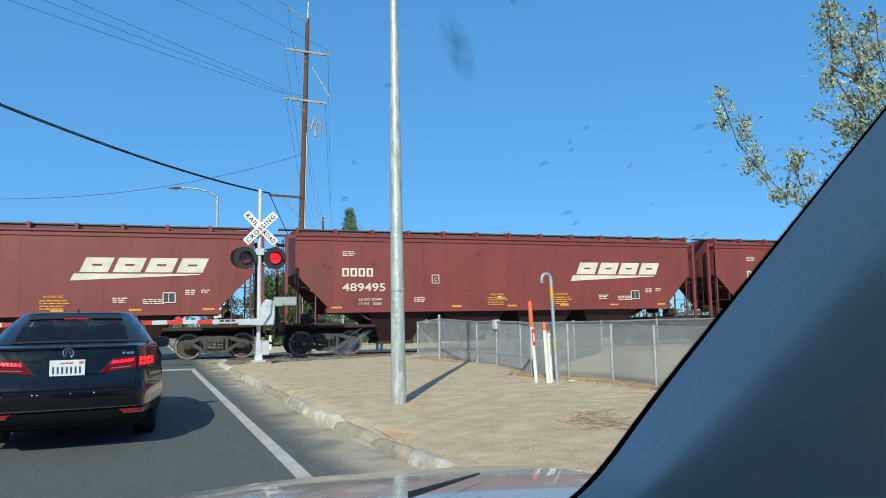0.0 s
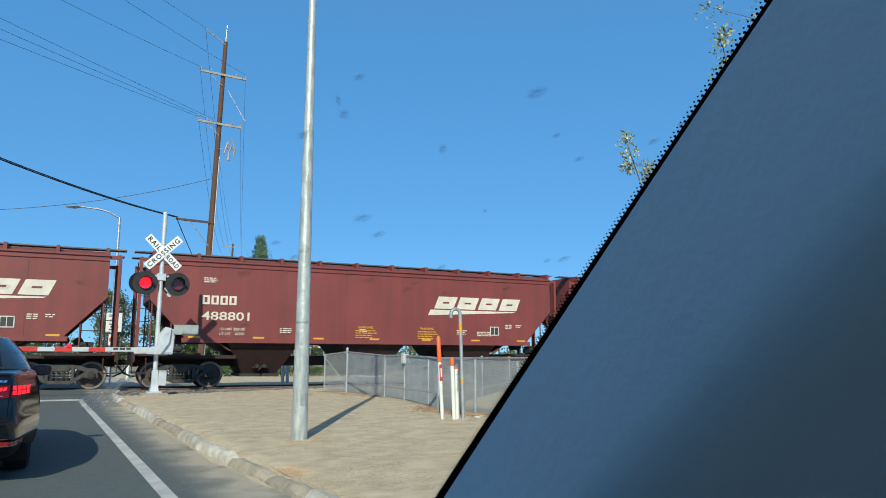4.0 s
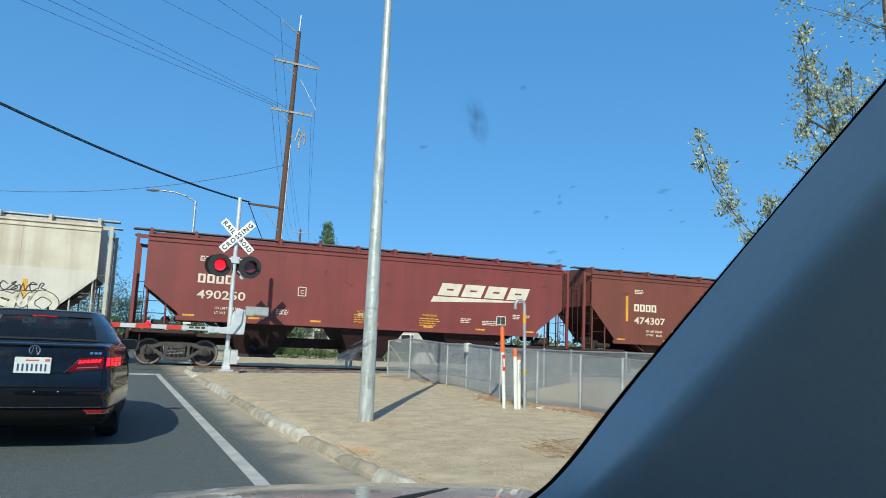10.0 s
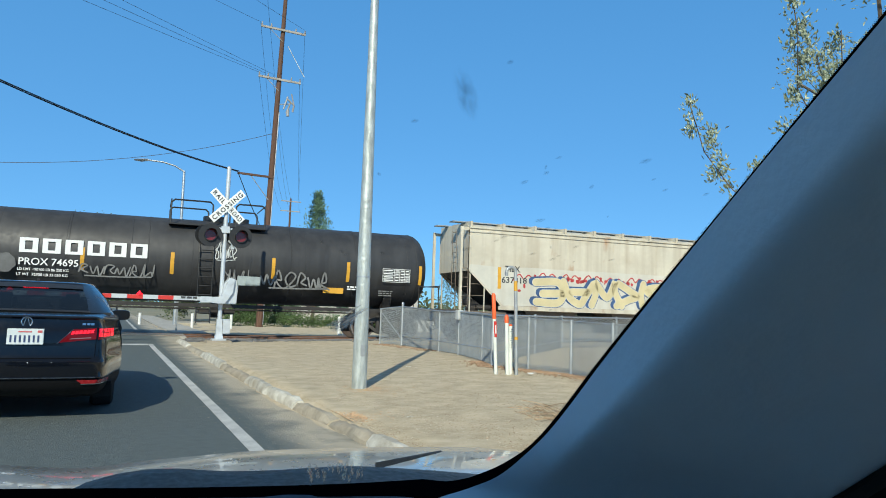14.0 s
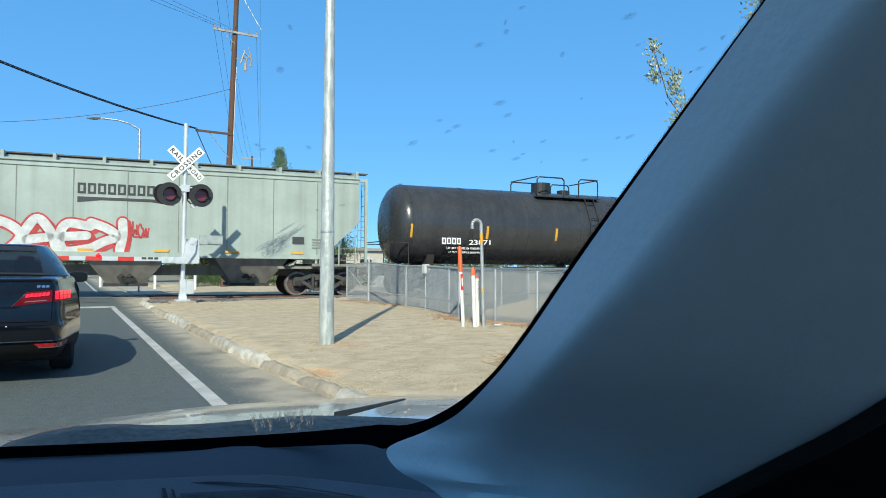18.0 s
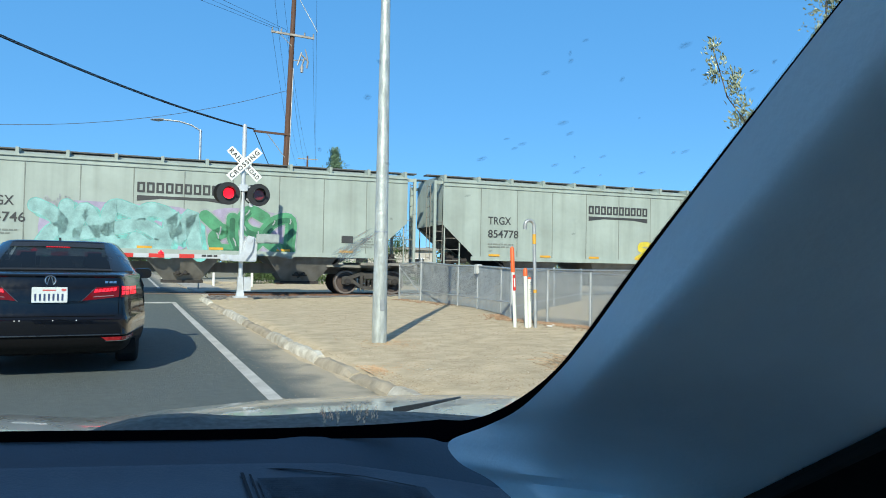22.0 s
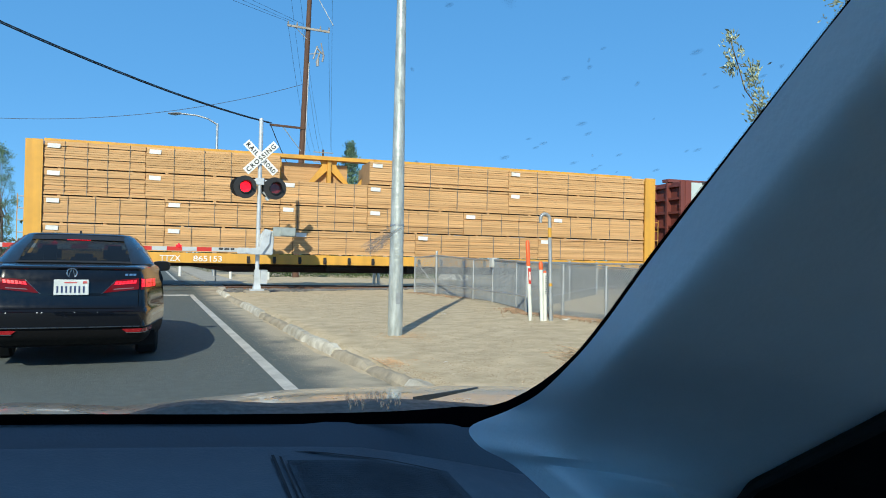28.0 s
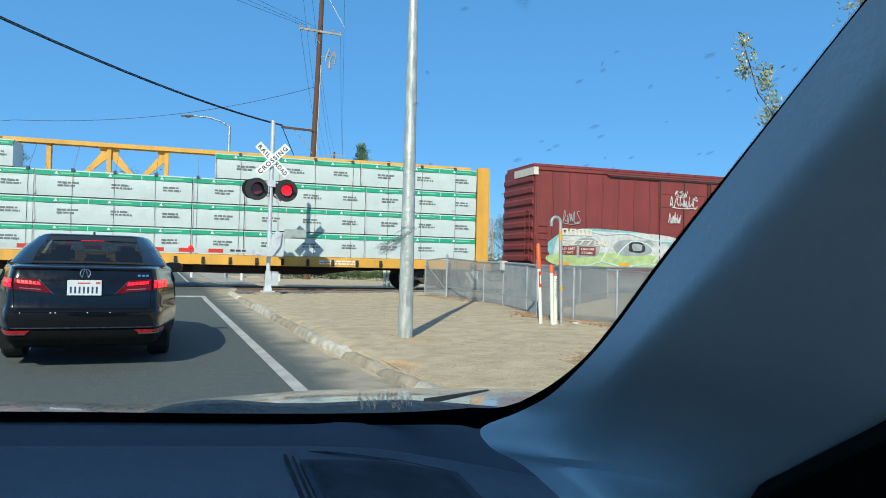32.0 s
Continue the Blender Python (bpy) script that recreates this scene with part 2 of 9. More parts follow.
class M:
    """A small mesh builder: lists of points and faces."""

    def __init__(self):
        self.v, self.f = [], []

    def face(self, pts):
        k = len(self.v)
        self.v += [tuple(p) for p in pts]
        self.f.append(tuple(range(k, k + len(pts))))
        return self

    def box(self, x0, x1, y0, y1, z0, z1):
        k = len(self.v)
        self.v += [(x, y, z) for z in (z0, z1) for y in (y0, y1) for x in (x0, x1)]
        self.f += [tuple(k + i for i in q) for q in ((0, 2, 3, 1), (4, 5, 7, 6), (0, 1, 5, 4), (2, 6, 7, 3), (0, 4, 6, 2), (1, 3, 7, 5))]
        return self

    def prism(self, poly, a, b, axis="y"):
        """A polygon (two coordinates a point) pushed along an axis from a to b."""
        k, n = len(self.v), len(poly)
        put = {"x": lambda p, s: (s, p[0], p[1]), "y": lambda p, s: (p[0], s, p[1]), "z": lambda p, s: (p[0], p[1], s)}[axis]
        self.v += [put(p, a) for p in poly] + [put(p, b) for p in poly]
        self.f += [tuple(range(k, k + n)), tuple(range(k + 2 * n - 1, k + n - 1, -1))]
        self.f += [(k + i, k + (i + 1) % n, k + n + (i + 1) % n, k + n + i) for i in range(n)]
        return self

    def rings(self, rows, closed=True, caps=True):
        """Skin over rows of points; closed: each row is a ring."""
        k, n = len(self.v), len(rows[0])
        for r in rows:
            self.v += [tuple(p) for p in r]
        m = n if closed else n - 1
        for a in range(len(rows) - 1):
            for i in range(m):
                j = (i + 1) % n
                self.f.append((k + a * n + i, k + a * n + j, k + (a + 1) * n + j, k + (a + 1) * n + i))
        if caps and closed:
            self.f += [tuple(range(k + n - 1, k - 1, -1)), tuple(range(k + (len(rows) - 1) * n, k + len(rows) * n))]
        return self

    def cyl(self, p, q, r, n=10, r2=None):
        p, q = Vector(p), Vector(q)
        d = (q - p).normalized()
        u = d.orthogonal().normalized()
        w = d.cross(u)
        r2 = r if r2 is None else r2
        ring = [(math.cos(2 * math.pi * i / n), math.sin(2 * math.pi * i / n)) for i in range(n)]
        return self.rings([[p + (u * c + w * s) * r for c, s in ring], [q + (u * c + w * s) * r2 for c, s in ring]])

    def tube(self, pts, r, n=6):
        for a, b in zip(pts, pts[1:]):
            self.cyl(a, b, r, n)
        return self

    def lathe(self, profile, n=24, axis="y", at=(0, 0, 0)):
        """Profile rows of (along, radius) turned about an axis."""
        rows = []
        for s, r in profile:
            row = []
            for i in range(n):
                c, w = math.cos(2 * math.pi * i / n) * r, math.sin(2 * math.pi * i / n) * r
                p = {"x": (s, c, w), "y": (c, s, w), "z": (c, w, s)}[axis]
                row.append((p[0] + at[0], p[1] + at[1], p[2] + at[2]))
            rows.append(row)
        return self.rings(rows)

    def moved(self, m):
        self.v = [tuple(m @ Vector(p)) for p in self.v]
        return self

    def mesh(self, name, material, smooth=False, bevel=0.0):
        me = bpy.data.meshes.new(name)
        bm = bmesh.new()
        vs = [bm.verts.new(p) for p in self.v]
        for f in self.f:
            try:
                bm.faces.new([vs[i] for i in f])
            except ValueError:
                pass
        bmesh.ops.remove_doubles(bm, verts=bm.verts, dist=1e-5)
        bmesh.ops.recalc_face_normals(bm, faces=bm.faces)
        if bevel:
            es = [e for e in bm.edges if len(e.link_faces) == 2 and e.calc_face_angle(0) > 0.5]
            bmesh.ops.bevel(bm, geom=es, offset=bevel, segments=2, affect="EDGES", clamp_overlap=True)
        bm.to_mesh(me)
        bm.free()
        if smooth:
            for p in me.polygons:
                p.use_smooth = True
            me.set_sharp_from_angle(angle=radians(38))
        me.materials.append(material)
        return me


def part(name, shape, material, parent=None, label="", at=None, smooth=False, bevel=0.0):
    """Links a shape (or a finished mesh) as one mesh object under a thing or a part."""
    me = shape.mesh(name, material, smooth, bevel) if isinstance(shape, M) else shape
    ob = new(name, me)
    if parent is not None:
        ob.parent = parent
    if at is not None:
        ob.matrix_basis = at if isinstance(at, Matrix) else pose(*at)
    if label:
        tagged(ob, label)
    return ob


def thing(name, label, category, at=None, group="", kind=""):
    ob = new(name)
    ob.empty_display_size = 0.3
    if at is not None:
        ob.matrix_basis = at if isinstance(at, Matrix) else pose(*at)
    return tagged(ob, label, category, group, kind)


TEXTS = {}


def text_mesh(words, size, material, depth=0.004, width=0.0, align="LEFT", space=1.0):
    key = (words, size, material.name, depth, width, align, space)
    if key not in TEXTS:
        cu = bpy.data.curves.new("lettering", "FONT")
        cu.body, cu.size, cu.extrude, cu.align_x, cu.space_character = words, size, depth, align, space
        cu.resolution_u = 3
        cu.offset = size * 0.012
        ob = bpy.data.objects.new("lettering", cu)
        me = bpy.data.meshes.new_from_object(ob)
        if width:
            xs = [v.co.x for v in me.vertices]
            k = width / (max(xs) - min(xs))
            x0 = min(xs)
            for v in me.vertices:
                v.co.x = (v.co.x - x0) * k
        me.materials.clear()
        me.materials.append(material)
        bpy.data.objects.remove(ob)
        bpy.data.curves.remove(cu)
        TEXTS[key] = me
    return TEXTS[key]


def lettering(words, x, y, z, size, material, parent, name="lettering", width=0.0, align="LEFT", turn=(90, 0, 0), label="", space=1.0):
    """Words on an upright face that looks to -y, with their lower left corner at x, y, z."""
    return tagged(part(name, text_mesh(words, size, material, width=width, align=align, space=space), material, parent, label, at=(x, y, z, *turn)), label, kind="stuff")

# ---- ground, road, track ----
TRACK_YAW = -3.0
TRACK_O = Vector((3.0 + 1.55 * math.sin(radians(3)), 25.3 + 1.55 * math.cos(radians(3)), 0.09))   # track axis, at rail-top height
TRACK = Matrix.Translation(TRACK_O) @ pose(0, 0, 0, 0, 0, TRACK_YAW)
CURB_X, LANE_X = 1.96, 1.17


def rough_sheet(name, x0, x1, y0, y1, step, height, material, jitter, seed, label, kind="structure", cat="ground"):
    """An uneven sheet of ground."""
    nx, ny = int((x1 - x0) / step) + 1, int((y1 - y0) / step) + 1
    vs, fs = [], []
    for j in range(ny):
        for i in range(nx):
            x, y = x0 + (x1 - x0) * i / (nx - 1), y0 + (y1 - y0) * j / (ny - 1)
            h = noise.noise((x * 0.7 + seed, y * 0.7, 0.3)) * jitter + noise.noise((x * 3.1, y * 3.1 + seed, 1.3)) * jitter * 0.5
            vs.append((x, y, height(x, y) + h))
    fs = [(j * nx + i, j * nx + i + 1, (j + 1) * nx + i + 1, (j + 1) * nx + i) for j in range(ny - 1) for i in range(nx - 1)]
    me = bpy.data.meshes.new(name)
    me.from_pydata(vs, [], fs)
    for p in me.polygons:
        p.use_smooth = True
    me.materials.append(material)
    return tagged(new(name, me), label, cat, kind=kind)


def dirt_height(x, y):
    h = 0.09 + 0.022 * max(0, min(x - CURB_X, 7)) - 0.008 * max(0, min(y - 13, 10))
    k = max(0, min(1, (y - 23.2) / 1.1))
    return h * (1 - k) - 0.05 * k


def kerb_x(y):
    k = max(0.0, min(1.0, (9.5 - y) / 4))
    return CURB_X + 0.13 * k * k * (3 - 2 * k)


def dirt_edge(x, y):
    """The verge, sunk where it meets the kerb."""
    k = max(0.0, min(1.0, (x - kerb_x(y) - 0.07) / 0.12))
    return dirt_height(x, y) * k - 0.03 * (1 - k) + 0.014 * k * (1 + noise.noise((y * 0.7, 2, 1))) * max(0, 1 - (x - CURB_X) / 1.2)


tagged(part("ground", M().face([(-1500, -1500, -0.16), (1500, -1500, -0.16), (1500, 1500, -0.16), (-1500, 1500, -0.16)]), GROUND), "wide flat dry ground reaching the horizon", "ground", kind="structure")
rough_sheet("dirt_lot", CURB_X + 0.06, 30, -4, 24.4, 0.2, dirt_edge, DIRT, 0.0035, 3.0, "bare trampled tan dirt verge beside the road", cat="dirt")
road = tagged(part("road", M().rings([[(-7.5, y, -0.3), (CURB_X + 0.26, y, -0.3), (CURB_X + 0.26, y, z), (-7.5, y, z)] for y, z in ((-25, 0), (12, 0), (20, 0.0), (23.2, 0.03), (25.0, 0.08), (29.0, 0.08), (34, 0.02), (140, 0.0))]), ASPHALT), "worn grey asphalt road running over the railway crossing", "road", kind="structure")


def strip(name, x0, x1, y0, y1, z, label):
    return tagged(part(name, M().box(x0, x1, y0, y1, z, z + 0.004), PAINT_WHITE), label, "road marking", kind="structure")


def road_z(y):
    return 0.03 * max(0.0, min(1.0, (y - 20) / 3.2))


def painted(name, x0, x1, ys, label):
    """Road paint that follows the rise of the road."""
    rows = [[(x0, y, road_z(y) + 0.001), (x1, y, road_z(y) + 0.001), (x1, y, road_z(y) + 0.005), (x0, y, road_z(y) + 0.005)] for y in ys]
    return tagged(part(name, M().rings(rows), PAINT_WHITE), label, "road marking", kind="structure")


painted("edge_line", LANE_X - 0.06, LANE_X + 0.06, (-4, 8, 20, 21.8), "worn white edge line painted along the road")
painted("stop_line", -2.6, LANE_X - 0.07, (21.3, 21.8), "worn white stop line painted before the crossing")
strip("edge_line", LANE_X - 0.06, LANE_X + 0.06, 31.0, 70.0, 0.03, "white edge line of the road beyond the crossing")

# broken concrete kerb, in weathered lengths
kerb = thing("kerb", "broken weathered white concrete kerb along the road", "kerb", (0, 0, 0), kind="structure")
rng = random.Random(5)


KERB_WHITE = mat("kerb_white", (0.34, 0.3, 0.235), 0.9, color2=(0.66, 0.63, 0.55), scale=5.5, bump=0.7, bscale=30, island=True, amount=0.5)
KERB_WORN = mat("kerb_worn", (0.28, 0.24, 0.18), 0.95, color2=(0.48, 0.41, 0.31), scale=3.0, bump=1.0, bscale=25, island=True, amount=0.5)
# start, end, height, whether the pale face is still there
for y0, y1, h0, pale in ((2.2, 4.3, 0.12, 1), (4.31, 5.95, 0.12, 1), (5.97, 7.0, 0.1, 0), (7.02, 8.23, 0.105, 0), (8.25, 9.8, 0.13, 1), (9.82, 11.25, 0.128, 1), (11.27, 12.5, 0.105, 0), (12.52, 13.88, 0.1, 0), (13.9, 15.3, 0.13, 1), (15.35, 16.95, 0.13, 1), (16.98, 18.5, 0.1, 0), (18.53, 20.2, 0.09, 0), (20.3, 23.1, 0.13, 1)):
    rows, n = [], int((y1 - y0) / 0.09)
    for i in range(n + 1):
        yy = y0 + (y1 - y0) * i / n
        end = max(0, 1 - min(i, n - i) / 2.0)
        e = 0.026 * end + (0.045 if pale else 0.055) * max(0, noise.noise((yy * 1.1, 3, 7)) + 0.1) + 0.02 * max(0, noise.noise((yy * 5, 1, 2)))
        chip = 0.06 * max(0, noise.noise((yy * 3.3, 9, 4)) - 0.05)
        j = [rng.uniform(-0.008, 0.008) for _ in range(8)]
        cx = kerb_x(yy)
        rows.append([(cx + j[0] - 0.015, yy, -0.05), (cx - 0.005 + j[1] + chip, yy, h0 * 0.45 - e * 0.5 + j[6]), (cx + 0.012 + j[1] + chip, yy, h0 - 0.03 - e + j[2]), (cx + 0.035 + j[3] + chip, yy, h0 - e + j[4]), (cx + 0.085, yy, h0 - e * 0.8 + j[7]), (cx + 0.12 + j[5], yy, h0 - e * 0.6 - 0.008 + j[0]), (cx + 0.145, yy, h0 - 0.05 - e), (cx + 0.15, yy, -0.05)])
    part("kerb_stone", M().rings(rows), KERB_WHITE if pale else KERB_WORN, kerb, "pale painted concrete length" if pale else "worn length caked with dirt", smooth=True)
# silt in the gutter
SILT = mat("silt", (0.4, 0.33, 0.235), 0.95, color2=(0.58, 0.48, 0.345), scale=2, bump=0.6, bscale=40)
rough_sheet("gutter_silt", CURB_X - 0.2, CURB_X + 0.2, 2.0, 23.2, 0.05, lambda x, y: -0.03 + 0.06 * max(0, (x - kerb_x(y) + 0.22) / 0.34) ** 1.2 + 0.016 * noise.noise((y * 0.6, x * 1.5, 5)) + 0.01 * noise.noise((y * 2.6, x * 3, 2)), SILT, 0.006, 8.0, "tan silt washed into the gutter", cat="silt")


def dusty(r):
    d = abs(r.gauss(0, 0.38))
    return CURB_X - 0.1 - d, 2.4 + 20.5 * r.random(), 0.003


# track: ballast, ties, rails, crossing panels
bal = M()
rows = []
for i in range(121):
    x = -90 + 180 * i / 120
    rows.append([TRACK @ Vector((x, yy, zz + 0.02 * noise.noise((x, yy, 2)))) for yy, zz in ((-3.4, -0.2), (-2.2, -0.13), (-1.3, -0.1), (0, -0.1), (1.3, -0.1), (2.2, -0.14), (3.6, -0.24))])
bal.rings(rows, closed=False)
tagged(part("ballast", bal, BALLAST, smooth=True), "grey-brown gravel ballast under the railway track", "ballast", kind="structure")
RAIL_PROFILE = [(-0.075, -0.17), (0.075, -0.17), (0.07, -0.15), (0.012, -0.135), (0.012, -0.045), (0.036, -0.035), (0.036, -0.004), (-0.036, -0.004), (-0.036, -0.035), (-0.012, -0.045), (-0.012, -0.135), (-0.07, -0.15)]
track = thing("railway_track", "rusty steel rails on dark ties and gravel", "track", TRACK, kind="structure")
for s in (-0.7525, 0.7525):
    rl = part("rail", M().prism([(s + a, b) for a, b in RAIL_PROFILE], -90, 90, "x"), RAIL, track)
    part("rail_head", M().box(-90, 90, s - 0.032, s + 0.032, -0.006, 0), RAILTOP, rl, "polished running surface")
tie_me = M().box(-0.11, 0.11, -1.28, 1.28, -0.3, -0.155).mesh("tie", TIE, bevel=0.01)
for i in range(110):
    x = -40 + i * 0.52
    if x < -9.2 or x > -0.6:
        part("tie", tie_me, TIE, track, at=(x, 0, 0, 0, 0, rng.uniform(-0.6, 0.6)))
cross = thing("crossing_panel_set", "grey concrete panels filling the crossing between the rails", "crossing", TRACK, kind="structure")
for i in range(5):
    x = -11.2 + i * 2.14
    part("panel", M().box(x, x + 2.1, -0.66, 0.66, -0.2, -0.012), CONCRETE, cross, bevel=0.01)
    part("panel", M().box(x, x + 2.1, -1.45, -0.84, -0.2, -0.012), CONCRETE, cross, bevel=0.01)
    part("panel", M().box(x, x + 2.1, 0.84, 1.45, -0.2, -0.012), CONCRETE, cross, bevel=0.01)
# loose gravel by the track and pebbles on the verge
gr = M()
octa = [(1, 0, 0), (0, 1, 0), (-1, 0, 0), (0, -1, 0), (0, 0, 1), (0, 0, -0.6)]
of = [(0, 1, 4), (1, 2, 4), (2, 3, 4), (3, 0, 4), (1, 0, 5), (2, 1, 5), (3, 2, 5), (0, 3, 5)]


def stones(m, count, place, lo, hi, seed):
    r = random.Random(seed)
    for _ in range(count):
        x, yy, z = place(r)
        s, k = r.uniform(lo, hi), len(m.v)
        q = r.uniform(0, 3)
        c, w = math.cos(q), math.sin(q)
        for p in octa:
            a = s * r.uniform(0.7, 1.2)
            m.v.append((x + (p[0] * c - p[1] * w) * a * 1.2, yy + (p[0] * w + p[1] * c) * a, z + p[2] * a * 0.7))
        m.f += [tuple(k + i for i in f) for f in of]
    return m


def raw(m, name, material):
    me = bpy.data.meshes.new(name)
    me.from_pydata(m.v, [], m.f)
    me.materials.append(material)
    return me


def near_track(r):
    x = r.uniform(2.4, 16)
    off = r.choice((r.gauss(-3.1, 0.45), r.gauss(-2.9, 0.4), r.uniform(-2.2, 2.2)))
    p = TRACK @ Vector((x - 3, off, -0.1))
    return p.x, p.y, p.z + 0.02 if abs(off) < 2.2 else max(p.z - 0.01, dirt_height(p.x, p.y) + 0.006) + 0.015 * r.random()


def on_dirt(r):
    x, yy = 2.2 + 8 * r.random() ** 1.3, 4.5 + 17 * r.random() ** 1.9
    return x, yy, dirt_height(x, yy) + 0.004


tagged(new("loose_gravel", raw(stones(gr, 14000, near_track, 0.015, 0.055, 7), "loose_gravel", mat("gravel", (0.16, 0.155, 0.15), 0.9, var=0.5, scale=4))), "loose grey gravel scattered beside the rails", "gravel", kind="stuff")
tagged(new("pebbles", raw(stones(M(), 24000, on_dirt, 0.002, 0.0075, 9), "pebbles", mat("pebble", (0.46, 0.38, 0.27), 0.9, color2=(0.68, 0.6, 0.47), scale=9))), "small pale pebbles and clods lying on the dirt", "pebbles", kind="stuff")

tagged(new("road_grit", raw(stones(M(), 5000, dusty, 0.0015, 0.0045, 21), "road_grit", SILT)), "fine tan grit strewn over the road edge", "grit", kind="stuff")


def scatter(r):
    x, yy = 2.3 + 5.5 * r.random() ** 1.2, 5 + 17 * r.random()
    return x, yy, dirt_height(x, yy)


# dry twigs, stubble and scraps on the verge
tw = M()
rt = random.Random(31)
for i in range(260):
    if i < 70:
        x, yy = 4.25 + rt.gauss(0, 0.16), 6.25 + rt.gauss(0, 0.26)
    elif i < 160:
        x, yy = rt.uniform(5.6, 7.0), rt.uniform(9.6, 12.5)
    else:
        x, yy, _ = scatter(rt)
    z, q, ln = dirt_height(x, yy) + 0.012, rt.uniform(0, math.pi), rt.uniform(0.08, 0.42) if i < 70 else rt.uniform(0.05, 0.09)
    p = Vector((x, yy, z))
    d = Vector((math.cos(q) * ln, math.sin(q) * ln, rt.uniform(-0.01, 0.07)))
    mid = p + d * 0.5 + Vector((rt.uniform(-0.02, 0.02), rt.uniform(-0.02, 0.02), 0.01))
    tw.tube([p, mid, p + d], rt.uniform(0.002, 0.005) if i < 70 else rt.uniform(0.001, 0.003), 3)
tagged(new("dry_twigs", raw(tw, "dry_twigs", mat("dry_twig", (0.34, 0.24, 0.15), 0.9, var=0.4, scale=9))), "dry brown twigs and stubble lying on the dirt", "twigs", kind="stuff")
SCRAP = mat("paper_scrap", (0.72, 0.7, 0.66), 0.7, var=0.1)
for x, yy, sz in ((6.28, 10.05, 0.1), (6.62, 9.75, 0.07), (4.9, 11.9, 0.07), (4.75, 12.1, 0.04), (6.5, 10.3, 0.05), (2.75, 6.6, 0.05)):
    z = dirt_height(x, yy) + 0.02
    sc = part("paper_scrap", M().rings([[(x + sz * u, yy + sz * 0.7 * v, z + 0.35 * sz * rt.random()) for u in (-0.5, 0, 0.5)] for v in (-0.5, 0, 0.5)], closed=False), SCRAP)
    tagged(sc, "crumpled white paper scrap lying on the dirt", "litter", group="paper scraps")
tagged(new("dark_pebbles", raw(stones(M(), 32000, on_dirt, 0.002, 0.0068, 29), "dark_pebbles", mat("dark_pebble", (0.22, 0.15, 0.09), 0.9, color2=(0.42, 0.29, 0.18), scale=9))), "fine reddish-brown gravel strewn over the dirt", "gravel", kind="stuff")


def brick_crumbs(r):
    cx, cy, w = r.choice(((2.36, 7.0, 0.16), (2.36, 7.0, 0.1), (3.2, 9.05, 0.2), (6.3, 7.6, 0.3)))
    x, yy = cx + r.gauss(0, w), cy + r.gauss(0, w * 1.3)
    return max(x, 2.2), yy, dirt_height(x, yy) + 0.006


tagged(new("brick_crumbs", raw(stones(M(), 1100, brick_crumbs, 0.003, 0.011, 41), "brick_crumbs", mat("brick_crumb", (0.42, 0.25, 0.14), 0.9, color2=(0.62, 0.42, 0.25), scale=9))), "orange-brown crumbs of crushed brick on the dirt", "rubble", kind="stuff")

# ---- the train ----
CAR_HALF = 1.55
RUN = (267.982, -9.178, 11.924)    # metres along the track: a u + b u^2 + c u^3, with u = t / 32 s


def travelled(t):
    u = t / 32.0
    return RUN[0] * u + RUN[1] * u * u + RUN[2] * u ** 3


WAGONS, WHEELSETS = [], []
WR = 0.44


class TruckMeshes:
    ready = False


